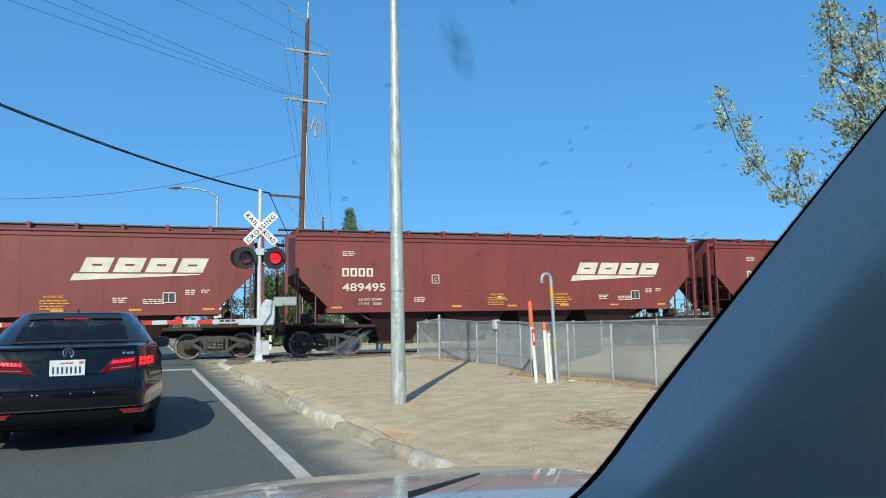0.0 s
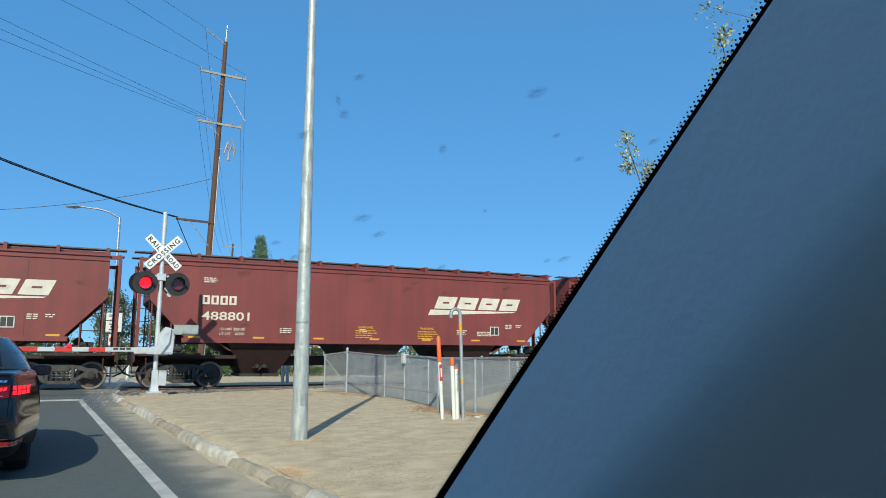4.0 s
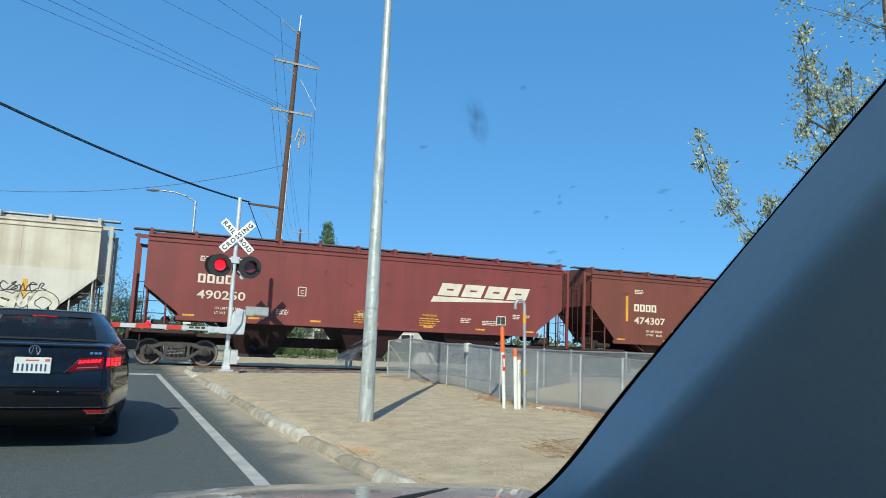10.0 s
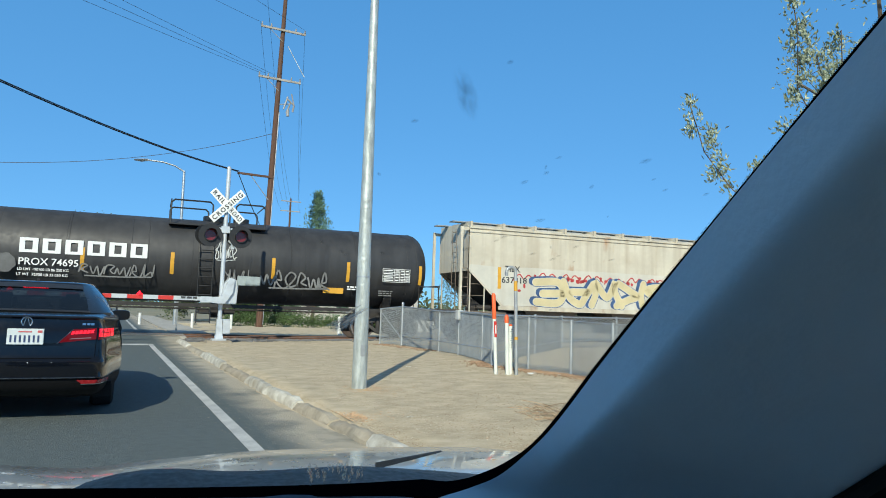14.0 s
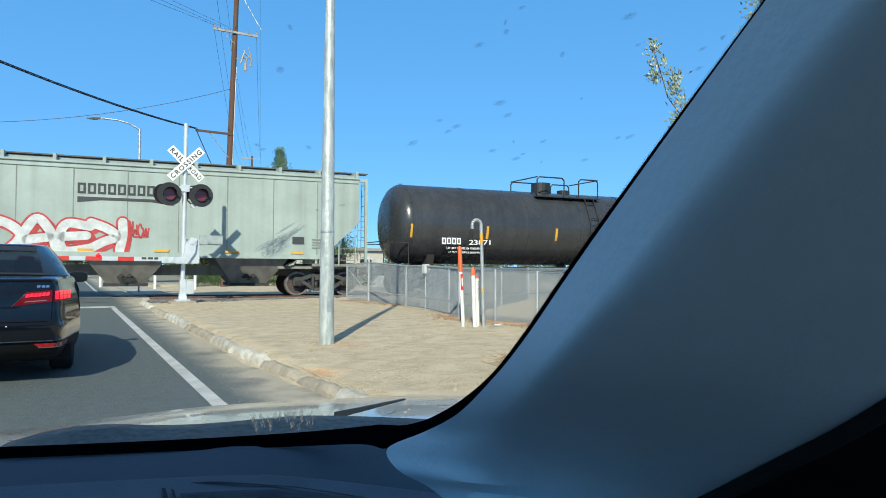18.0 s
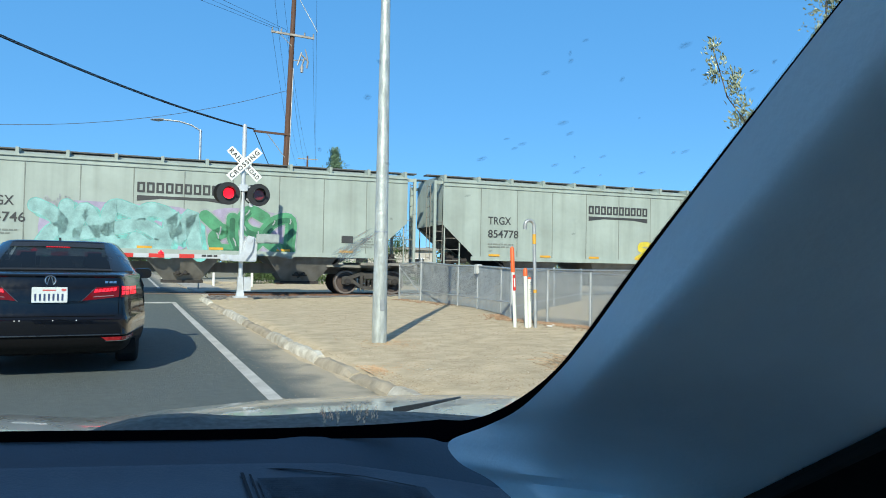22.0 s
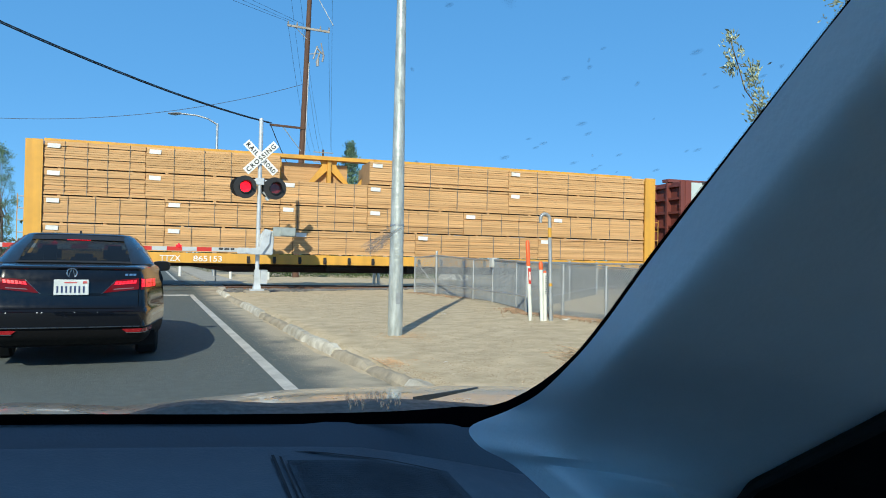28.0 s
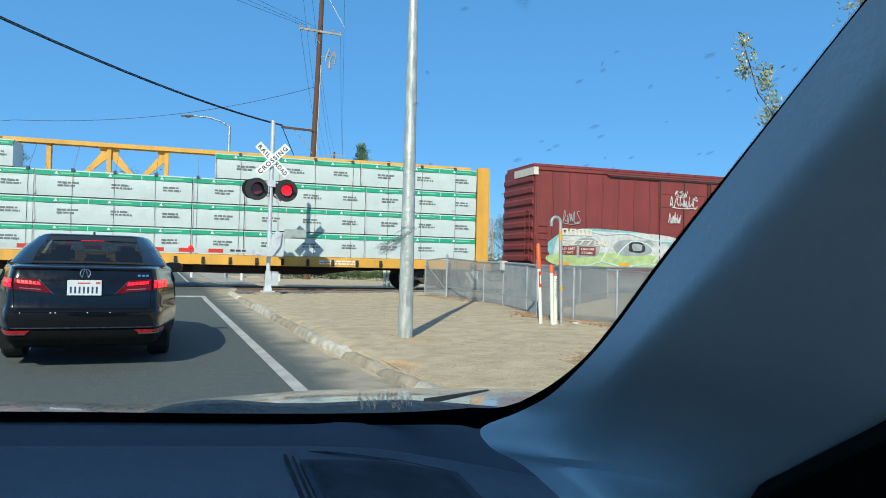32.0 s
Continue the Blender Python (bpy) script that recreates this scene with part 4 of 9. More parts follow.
FAT = {"c": (((0.86, 0.78), (0.5, 1.0), (0.1, 0.62), (0.18, 0.14), (0.58, 0.0), (0.92, 0.2)),),
       "s": (((0.9, 0.86), (0.5, 1.0), (0.14, 0.78), (0.42, 0.54), (0.84, 0.34), (0.6, 0.02), (0.06, 0.1)),),
       "a": (((0.04, 0.0), (0.22, 0.6), (0.5, 1.0), (0.76, 0.6), (0.98, 0.0)), ((0.26, 0.36), (0.74, 0.34))),
       "r": (((0.1, 0.0), (0.14, 0.55), (0.12, 0.98), (0.66, 0.98), (0.78, 0.68), (0.38, 0.5), (0.62, 0.3), (0.98, 0.0)),),
       "e": (((0.92, 0.92), (0.3, 0.98), (0.12, 0.5), (0.3, 0.04), (0.95, 0.08)), ((0.18, 0.5), (0.78, 0.54))),
       "k": (((0.14, 0.0), (0.18, 0.5), (0.12, 1.0)), ((0.92, 1.0), (0.6, 0.7), (0.3, 0.48), (0.62, 0.26), (0.98, 0.0))),
       "d": (((0.12, 0.04), (0.1, 0.98), (0.6, 0.96), (0.95, 0.5), (0.6, 0.04), (0.12, 0.04)),),
       "m": (((0.02, 0.0), (0.14, 0.6), (0.22, 1.0), (0.5, 0.36), (0.8, 1.0), (0.88, 0.5), (0.98, 0.0)),)}


def mural(car, x, z, w, hh, fill, line, n, seed, back=None, y=-1.564, letters="saekrcdm", shadow=None, fat=0.27, glow=None, inner=None, rim=None, edge=1.27, drop=(0.1, -0.07)):
    """Fat sprayed letters that run into each other: halo, shadow, outline, fill and a pale gleam, one above another."""
    r = random.Random(seed)
    if back:
        m = M()
        blob(m, x + w / 2, z + hh * 0.5, w * 0.53, hh * 0.6, seed * 31, y + 0.004, 60, 0.09, 0.55)
        part("sprayed_halo", m, back, car, "soft sprayed cloud behind the letters")
    k = w / n
    for i in range(n):
        g = FAT[letters[i % len(letters)]]
        lean, up, sc = r.uniform(-0.14, 0.14) * k, r.uniform(-0.05, 0.05) * hh, r.uniform(0.92, 1.12)
        lines = []
        flip, over = r.random() < 0.55, r.random() < 0.4
        g = [[(1 - u if flip else u, 1 - v if over else v) for u, v in st] for st in g]
        g = [[(u * 1.2 - 0.1 + r.uniform(-0.07, 0.07), v + r.uniform(-0.06, 0.06)) for u, v in st] for st in g]
        for st in g:
            lines.append(flow([(x + k * (i + 0.04 + 0.94 * u) + lean * (v - 0.5), z + up + hh * (0.06 + 0.88 * v * sc)) for u, v in st], 6))
        o = 0.0007 * (i % 3)
        if shadow:
            m = M()
            for ln in lines:
                ribbon(m, [p + Vector((hh * drop[0], hh * drop[1])) for p in ln], hh * fat * 1.22, y + 0.002 - o)
            part("sprayed_shadow", m, shadow, car)
        m = M()
        for ln in lines:
            ribbon(m, ln, hh * fat * edge, y - 0.003 - o)
        part("sprayed_outline", m, line, car)
        if rim:
            m = M()
            for ln in lines:
                ribbon(m, ln, hh * fat * 1.12, y - 0.005 - o)
            part("sprayed_rim", m, rim, car)
        m = M()
        for ln in lines:
            ribbon(m, ln, hh * fat, y - 0.007 - o)
        part("sprayed_letter", m, fill, car, "fat sprayed letter that cannot be read")
        if inner:
            m = M()
            for ln in lines:
                a = r.randrange(0, max(1, len(ln) // 3))
                ribbon(m, [p + Vector((0, -hh * fat * 0.16)) for p in ln[a:a + max(6, int(len(ln) * r.uniform(0.35, 0.7)))]], hh * fat * r.uniform(0.4, 0.62), y - 0.0092 - o)
            part("sprayed_fade", m, inner, car)
            m = M()
            for ln in lines:
                for c in (0.2, 0.42, 0.63, 0.84):
                    p = ln[int(c * (len(ln) - 1))]
                    q, d = r.uniform(0.9, 2.2), hh * fat * r.uniform(0.25, 0.48)
                    v = Vector((math.cos(q) * d, math.sin(q) * d))
                    ribbon(m, [p - v, p - v * 0.3 + Vector((0.02, 0)), p + v * 0.4], hh * 0.035, y - 0.0112 - o)
            part("sprayed_cut", m, line, car)
        if glow:
            m = M()
            ribbon(m, [p + Vector((-hh * fat * 0.22, hh * fat * 0.15)) for p in lines[0][2:-6]], hh * 0.025, y - 0.0105)
            part("sprayed_gleam", m, glow, car)


MINERAL_RED = streaked("mineral_brown", (0.212, 0.046, 0.041), (0.1, 0.036, 0.031), amount=0.35)
# darker copy of the body brown: the slope sheets' shade is in the colour
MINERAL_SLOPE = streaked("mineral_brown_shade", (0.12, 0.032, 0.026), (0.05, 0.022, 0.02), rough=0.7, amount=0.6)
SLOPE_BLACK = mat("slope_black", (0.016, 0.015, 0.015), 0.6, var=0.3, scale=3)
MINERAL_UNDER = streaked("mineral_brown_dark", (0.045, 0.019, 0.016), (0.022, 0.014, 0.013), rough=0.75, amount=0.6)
MINERAL_OLD = streaked("mineral_brown_faded", (0.19, 0.055, 0.036), (0.1, 0.045, 0.032), amount=0.4)
CREAM_PAINT = streaked("cream_paint", (0.6, 0.55, 0.445), (0.35, 0.275, 0.19), amount=0.55, rust=(0.34, 0.14, 0.04), rust_cut=0.63)
CREAM_UNDER = streaked("brown_underframe", (0.2, 0.16, 0.125), (0.1, 0.08, 0.063), rough=0.8, amount=0.6)
GREY_PAINT = streaked("grey_paint", (0.355, 0.415, 0.38), (0.2, 0.225, 0.195), amount=0.42)
GREY_SEAM = mat("grey_seam", (0.2, 0.22, 0.2), 0.7, var=0.2)
GREY_UNDER = streaked("grey_underframe", (0.27, 0.255, 0.225), (0.12, 0.105, 0.09), rough=0.8, amount=0.6)
TANK_BLACK = streaked("tank_black", (0.034, 0.036, 0.04), (0.07, 0.072, 0.075), rough=0.26, amount=0.4)
TANK_DULL = streaked("tank_dull_black", (0.03, 0.03, 0.032), (0.065, 0.065, 0.066), rough=0.55, amount=0.5)
BOX_RED = streaked("boxcar_red", (0.225, 0.042, 0.038), (0.11, 0.035, 0.03), amount=0.35)
YELLOW = streaked("centerbeam_yellow", (0.72, 0.37, 0.055), (0.4, 0.22, 0.06), amount=0.4)
BEAM_RED = streaked("centerbeam_red", (0.19, 0.05, 0.04), (0.1, 0.04, 0.035), amount=0.4)


def brown_hopper(right, left, number, weights, old=False, mark="slant", **kw):
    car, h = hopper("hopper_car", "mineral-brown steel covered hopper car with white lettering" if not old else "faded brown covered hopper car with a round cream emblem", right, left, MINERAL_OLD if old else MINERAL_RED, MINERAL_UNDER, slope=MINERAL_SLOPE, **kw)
    ink = CREAM if old else DECAL
    x = -h + (1.65 if not old else 2.1)
    block_word(car, 4, x, 2.79, 1.18, 0.3, ink, "reporting_mark")
    lettering(number, x, -1.562, 2.27, 0.4, ink, car, "car_number", width=1.58)
    lettering("LD LMT " + weights[0], x + 0.6, -1.562, 1.93, 0.125, ink, car, "load_limit")
    lettering("LT WT    " + weights[1], x + 0.6, -1.562, 1.77, 0.125, ink, car, "light_weight")
    if old:
        decal(car, x - 0.42, 2.35, 0.12, 1.05, DECAL_Y, "yellow_bar")
    if mark == "slant":
        slanted_mark(car, h - 5.65, 2.64, 4.1, 0.74, DECAL)
    else:
        cx, cz, y = h - 2.05, 2.85, -1.562
        disc = [(cx + math.cos(2 * math.pi * i / 48) * 0.74, cz + math.sin(2 * math.pi * i / 48) * 0.74) for i in range(48)]
        part("round_emblem", M().prism(disc, y - 0.002, y + 0.02), mat("emblem_tan", (0.6, 0.44, 0.29), 0.65, color2=(0.45, 0.29, 0.19), scale=3, stretch=(2, 2, 0.5)), car, "faded round tan emblem with a cross")
        dark = mat("emblem_brown", (0.09, 0.04, 0.03), 0.7, var=0.2, scale=5)
        for k in range(4):
            q0 = math.pi / 2 * k
            sector = [(cx + math.cos(q0 + d) * 0.42, cz + math.sin(q0 + d) * 0.42) for d in (0.27, 0.45, 0.65, 0.85, 1.05, 1.3)]
            mid = q0 + math.pi / 4
            part("emblem_quarter", M().prism(sector + [(cx + math.cos(mid) * 0.17, cz + math.sin(mid) * 0.17)], y - 0.006, y), dark, car)
        marks = M()
        for i in range(17):      # plain block marks round the rim and across the middle
            q = math.pi * (1.04 - 1.1 * i / 16)
            c = Vector((cx + math.cos(q) * 0.57, 0, cz + math.sin(q) * 0.57))
            u, v = Vector((math.sin(q), 0, -math.cos(q))) * 0.032, Vector((math.cos(q), 0, math.sin(q))) * (0.075 if i in (0, 11) else 0.055)
            marks.prism([((c + p).x, (c + p).z) for p in (-u - v, u - v, u + v, -u + v)], y - 0.006, y)
        for i in range(7):
            q = math.pi * (1.28 + 0.44 * i / 6)
            c = Vector((cx + math.cos(q) * 0.57, 0, cz + math.sin(q) * 0.57))
            u, v = Vector((math.sin(q), 0, -math.cos(q))) * 0.04, Vector((math.cos(q), 0, math.sin(q))) * 0.055
            marks.prism([((c + p).x, (c + p).z) for p in (-u - v, u - v, u + v, -u + v)], y - 0.006, y)
        for i in range(7):
            marks.box(cx - 0.37 + i * 0.108, cx - 0.3 + i * 0.108, y - 0.006, y, cz - 0.06, cz + (0.06 if i in (0, 3, 5) else 0.03))
        tagged(part("emblem_marks", marks, dark, car), "plain dark block marks on the emblem", kind="stuff")
    bars(car, x + 0.02, 3.66, 0.5, 3, ink, 0.035, 0.03, 3)
    # plate mark, warnings, small print, reflectors
    sq = M()
    px, pz = -h + 5.0, 2.54
    for a, b, c, d in ((0, 0.3, 0, 0.03), (0, 0.3, 0.3, 0.33), (0, 0.03, 0, 0.33), (0.27, 0.3, 0, 0.33)):
        sq.box(px + a, px + b, -1.566, -1.54, pz + c, pz + d)
    part("plate_mark", sq, ink, car)
    lettering("C", px + 0.09, -1.562, pz + 0.09, 0.18, ink, car, "plate_letter")
    for wx in (-0.62 * h + 4.1, 1.75):
        lettering("WARNING", wx + 0.1, -1.562, 2.08, 0.12, DECAL_Y, car, "warning")
        bars(car, wx, 1.98, 0.85, 4, DECAL_Y, 0.034, 0.05, 5)
    for bx, bz, bw, n, sd in ((-h + 4.3, 2.0, 0.5, 3, 7), (-0.6, 2.02, 0.3, 2, 8), (h - 4.4, 2.05, 0.5, 3, 9), (h - 3.5, 2.0, 0.65, 3, 10), (h - 2.2, 2.3, 0.35, 3, 11), (h - 1.7, 2.3, 0.3, 2, 12)):
        bars(car, bx, bz, bw, n, ink, 0.035, 0.03, sd)
    sq = M()
    for a, b, c, d in ((0, 0.4, 0, 0.03), (0, 0.4, 0.32, 0.35), (0, 0.03, 0, 0.35), (0.37, 0.4, 0, 0.35), (0.18, 0.2, 0.03, 0.32)):
        sq.box(h - 2.9 + a, h - 2.9 + b, -1.57, -1.54, 1.9 + c, 1.9 + d)
    part("stencil_frame", sq, ink, car)
    decal(car, h - 2.87, 1.93, 0.34, 0.29, DECAL_K, "stencil_panel", y=-1.56)
    for i in range(7):
        decal(car, -h + 1.25 + (2 * h - 2.9) * i / 6, kw.get("sill", 1.6) + 0.02, 0.38, 0.1, DECAL_Y, "reflector", y=-1.58)
    for i in range(6):
        sx = -h + 2 * h * (i + 1) / 7
        part("seam", M().box(sx - 0.006, sx + 0.006, -1.5555, -1.53, kw.get("sill", 1.6) + 0.1, 4.1), MINERAL_OLD, car)
    return car, h


def grey_hopper(right, left, number):
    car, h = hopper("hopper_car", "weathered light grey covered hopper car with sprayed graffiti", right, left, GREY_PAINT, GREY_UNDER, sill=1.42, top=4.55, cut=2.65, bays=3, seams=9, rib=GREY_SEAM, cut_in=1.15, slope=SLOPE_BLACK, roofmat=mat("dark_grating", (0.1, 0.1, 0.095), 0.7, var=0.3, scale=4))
    x = -h + 1.86
    lettering("TRGX", x, -1.562, 2.74, 0.42, DECAL_K, car, "reporting_mark", width=0.98)
    lettering(number, x, -1.562, 2.23, 0.42, DECAL_K, car, "car_number", width=1.3)
    block_word(car, 10, -1.45, 3.32, 2.9, 0.34, DECAL_K, "name")
    part("underline", M().prism([(-1.45, 3.04), (-1.45, 3.22), (1.4, 3.22), (1.4, 3.04), (0.7, 3.13), (-0.75, 3.13)], -1.566, -1.54), DECAL_K, car)
    for bx, bz, bw, n, sd in ((h - 1.75, 2.0, 0.55, 4, 21), (x + 0.0, 1.95, 1.1, 2, 22), (h - 6.0, 1.9, 0.4, 2, 23)):
        bars(car, bx, bz, bw, n, GREY_SEAM, 0.05, 0.05, sd)
    decal(car, h - 2.45, 1.85, 0.42, 0.26, DECAL_K, "stencil_panel")
    for i in range(6):
        decal(car, -h + 1.9 + (2 * h - 4.4) * i / 5, 1.5, 0.46, 0.08, DECAL_Y, "reflector", y=-1.572)
    return car, h


def centerbeam(label, right, left, paint, top=4.62, clear=(), chord=4.84):
    """A bulkhead flat car with a trussed beam along its middle."""
    car, h = wagon("centerbeam_car", label, right, left)
    part("deck", M().box(-h, h, -1.44, 1.44, 0.98, 1.12), paint, car, bevel=0.01)
    for s in (-1, 1):
        part("side_sill", M().box(-h, h, min(s * 1.44, s * 1.52), max(s * 1.44, s * 1.52), 0.8, 1.14), paint, car, bevel=0.01)
    part("center_sill", M().prism([(-h, 0.98), (-h, 0.7), (-h + 4.5, 0.7), (-h + 6, 0.5), (h - 6, 0.5), (h - 4.5, 0.7), (h, 0.7), (h, 0.98)], -0.3, 0.3), MINERAL_UNDER, car)
    part("air_reservoir", M().cyl((-2.0, -0.8, 0.72), (-0.9, -0.8, 0.72), 0.16, 10), GEAR, car)
    part("valve_box", M().box(1.0, 1.5, -1.0, -0.6, 0.55, 0.95), GEAR, car)
    part("brake_pipe", M().cyl((-h + 4, -0.5, 0.7), (h - 4, -0.5, 0.7), 0.025, 5), GEAR, car)
    for s in (-1, 1):
        b = M().box(min(s * h, s * (h - 0.12)), max(s * h, s * (h - 0.12)), -1.48, 1.48, 1.12, top)
        bk = part("bulkhead", b, paint, car)
        for z in (1.5, 2.1, 2.7, 3.3, 3.9, 4.45):
            part("stiffener", M().box(min(s * h, s * (h + 0.14)), max(s * h, s * (h + 0.14)), -1.4, 1.4, z - 0.05, z + 0.05), paint, bk)
        for y in (-1.44, -0.5, 0.5, 1.44):
            part("stiffener", M().box(min(s * h, s * (h + 0.2)), max(s * h, s * (h + 0.2)), y - 0.06, y + 0.06, 0.9, top), paint, bk)
        part("corner_post", M().box(min(s * (h - 0.3), s * h), max(s * (h - 0.3), s * h), -1.53, -1.45, 1.1, top), paint, car)
        part("end_sill", M().box(min(s * h, s * (h + 0.35)), max(s * h, s * (h + 0.35)), -1.45, 1.45, 0.8, 1.12), paint, car, bevel=0.01)
        ladder(car, paint, s * (h + 0.2), -1.47, 1.3, 2.8, 0.36, 5)
        add_coupler(car, s * (h + 0.3), s)
        add_truck(car, s * (h - 1.75))
    part("top_chord", M().box(-h + 0.1, h - 0.1, -0.22, 0.22, chord - 0.14, chord), paint, car)
    n = 12
    for i in range(n + 1):
        x = -h + 0.4 + (2 * h - 0.8) * i / n
        part("column", M().box(x - 0.07, x + 0.07, -0.12, 0.12, 1.12, chord - 0.14), paint, car)
        xn = x + (2 * h - 0.8) / n
        if i < n and i % 3 != 0:      # flat gusseted braces, single or in a pair
            for x0, x1 in ((xn - 0.05, xn - 0.72),) if i % 3 == 1 else ((xn - 0.05, xn - 0.72), (x + 0.05, x + 0.72)):
                d = 0.09 if x1 > x0 else -0.09
                part("brace", M().prism([(x0, chord - 0.14), (x0 + d * 3, chord - 0.14), (x0 + d * 2.4, chord - 0.34), (x1 + d, chord - 1.05), (x1 - d, chord - 1.05), (x0, chord - 0.5)], -0.04, 0.04), paint, car)
    for i in range(26):
        x = -h + 0.5 + (2 * h - 1.0) * i / 25
        if any(a - 0.12 < x < b + 0.12 for a, b in clear):
            continue
        part("winch", M().cyl((x, -1.6, 0.93), (x, -1.45, 0.93), 0.06, 8).box(x - 0.05, x + 0.05, -1.56, -1.5, 0.82, 1.06), GEAR, car)
    return car, h


def bundle(car, x0, x1, z0, z1, material, courses=0, name="lumber_pack", label="", seed=1):
    """One strapped bundle on the near side: its board courses stand a little uneven."""
    r = random.Random(seed)
    m = M()
    if courses:
        ob = part(name, M().box(x0 - 0.003, x1 + 0.003, -1.41, -0.14, z0 + 0.01, z1 - 0.01), mat("lumber_dark", (0.36, 0.23, 0.12), 0.9), car, label)
        for k in range(courses):
            a, b = z0 + (z1 - z0) * k / courses, z0 + (z1 - z0) * (k + 1) / courses
            o = r.choice((r.uniform(-0.014, 0.014), r.uniform(-0.014, 0.014), r.uniform(0.0, 0.04)))
            part("board", M().box(x0 + r.uniform(0, 0.018), x1 - r.uniform(0, 0.018), -1.46 + o, -1.3, a + r.choice((0.003, 0.003, 0.009)), b - 0.001 + r.uniform(-0.003, 0.0015)), material, ob)
        return ob
    n = 14
    rows = []
    for i in range(n + 1):
        x = x0 + (x1 - x0) * i / n
        w = [r.uniform(-0.014, 0.014) for _ in range(6)]
        rows.append([(x, -0.14, z0), (x, -1.45 + w[0], z0 + 0.01), (x, -1.47 + w[1], z0 + (z1 - z0) * 0.3), (x, -1.465 + w[2], z0 + (z1 - z0) * 0.7), (x, -1.44 + w[3], z1 - 0.02), (x, -1.38, z1 + w[4] * 0.5), (x, -0.14, z1)])
    m.rings(rows)
    return part(name, m, material, car, label, smooth=True)


def tank_car(right, left, radius, cz, label, paint, rail, manway, valve, rung_x, tall=0.42):
    car, h = wagon("tank_car", label, right, left)
    d = 0.62
    pr = [(-h, 0.02)] + [(-h + d * (1 - math.cos(q)), radius * math.sin(q) ** 0.62) for q in (0.15, 0.4, 0.7, 1.0, 1.3, 1.5707)] + [(0, radius)] + [(h - d * (1 - math.cos(q)), radius * math.sin(q) ** 0.62) for q in (1.5707, 1.3, 1.0, 0.7, 0.4, 0.15)] + [(h, 0.02)]
    part("tank", M().lathe(pr, 48, "x", (0, 0, cz)), paint, car, smooth=True)
    for i in range(8):
        sx = -h + 1.0 + (2 * h - 2.0) * i / 7
        part("weld_seam", M().lathe([(sx - 0.02, radius - 0.01), (sx - 0.01, radius + 0.006), (sx + 0.01, radius + 0.006), (sx + 0.02, radius - 0.01)], 48, "x", (0, 0, cz)), paint, car, smooth=True)
    for i in range(7):
        x = -h + d + (2 * h - 2 * d) * i / 6
        part("weld_seam", M().lathe([(x - 0.02, radius), (x - 0.015, radius + 0.012), (x + 0.015, radius + 0.012), (x + 0.02, radius)], 48, "x", (0, 0, cz)), paint, car, smooth=True)
    for s in (-1, 1):
        part("stub_sill", M().box(min(s * (h - 2.6), s * (h + 0.45)), max(s * (h - 2.6), s * (h + 0.45)), -0.22, 0.22, 0.72, 1.08), GEAR, car, bevel=0.01)
        part("saddle", M().prism([(-1.1, cz - radius * 0.62), (-0.8, 1.0), (0.8, 1.0), (1.1, cz - radius * 0.62), (0.6, cz - radius * 0.9), (0, cz - radius), (-0.6, cz - radius * 0.9)], s * (h - 1.6) - 0.15, s * (h - 1.6) + 0.15, "x"), GEAR, car)
        pl = M().box(min(s * (h - 0.9), s * (h + 0.42)), max(s * (h - 0.9), s * (h + 0.42)), -1.45, 1.45, 1.06, 1.12)
        part("end_platform", pl, GEAR, car)
        rl = M()
        for y in (-1.4, 1.4):
            rl.tube([(s * (h - 0.5), y, 1.1), (s * (h - 0.5), y, 2.0), (s * (h + 0.3), y, 2.0), (s * (h + 0.3), y, 1.1)], 0.02)
        rl.tube([(s * (h + 0.35), -1.4, 2.05), (s * (h + 0.35), 1.4, 2.05)], 0.02)
        part("end_rail", rl, GEAR, car)
        ladder(car, GEAR, s * (h + 0.25), -1.42, 0.5, 1.0, 0.35, 3)
        add_coupler(car, s * (h + 0.4), s)
        add_truck(car, s * (h - 1.6))
    # underside walkway and pipe, dome, platform, ladder
    part("side_walkway", M().box(-h + 1.2, h - 1.2, -1.5, -1.42, 0.98, 1.1).box(-h + 1.2, h - 1.2, 1.42, 1.5, 0.98, 1.1).cyl((-h + 2.5, -0.7, 0.92), (h - 2.5, -0.7, 0.92), 0.03, 6), GEAR, car)
    part("bottom_outlet", M().cyl((0, 0, 0.62), (0, 0, 1.2), 0.2, 12).box(-0.6, 0.6, -0.5, 0.5, 0.75, 0.9), GEAR, car)
    tz = cz + radius
    part("manway", M().cyl((manway, 0, tz - 0.05), (manway, 0, tz + tall), 0.42, 18), BLACK, car, bevel=0.012)
    part("valve_cover", M().cyl((valve, 0, tz - 0.05), (valve, 0, tz + 0.15), 0.28, 14), BLACK, car, bevel=0.012)
    rl = M()
    for y in (-1.1, 1.1):
        for x0, x1 in ((rail[0], rail[0] + 1.35), (rail[1] - 1.0, rail[1])):      # two hoops with rounded corners
            rl.tube([(x0, y, tz - 0.3), (x0, y, tz + 0.45), (x0 + 0.1, y, tz + 0.55), (x1 - 0.1, y, tz + 0.55), (x1, y, tz + 0.45), (x1, y, tz - 0.3)], 0.028)
    for x in rail:
        rl.tube([(x, -1.1, tz + 0.55), (x, 1.1, tz + 0.55)], 0.024)
    part("dome_rail", rl, BLACK, car)
    part("dome_platform", M().box(rail[0] - 0.05, rail[1] + 0.05, -1.2, -0.7, tz - 0.3, tz - 0.26).box(rail[0] - 0.05, rail[1] + 0.05, 0.7, 1.2, tz - 0.3, tz - 0.26), BLACK, car)
    ld = M()
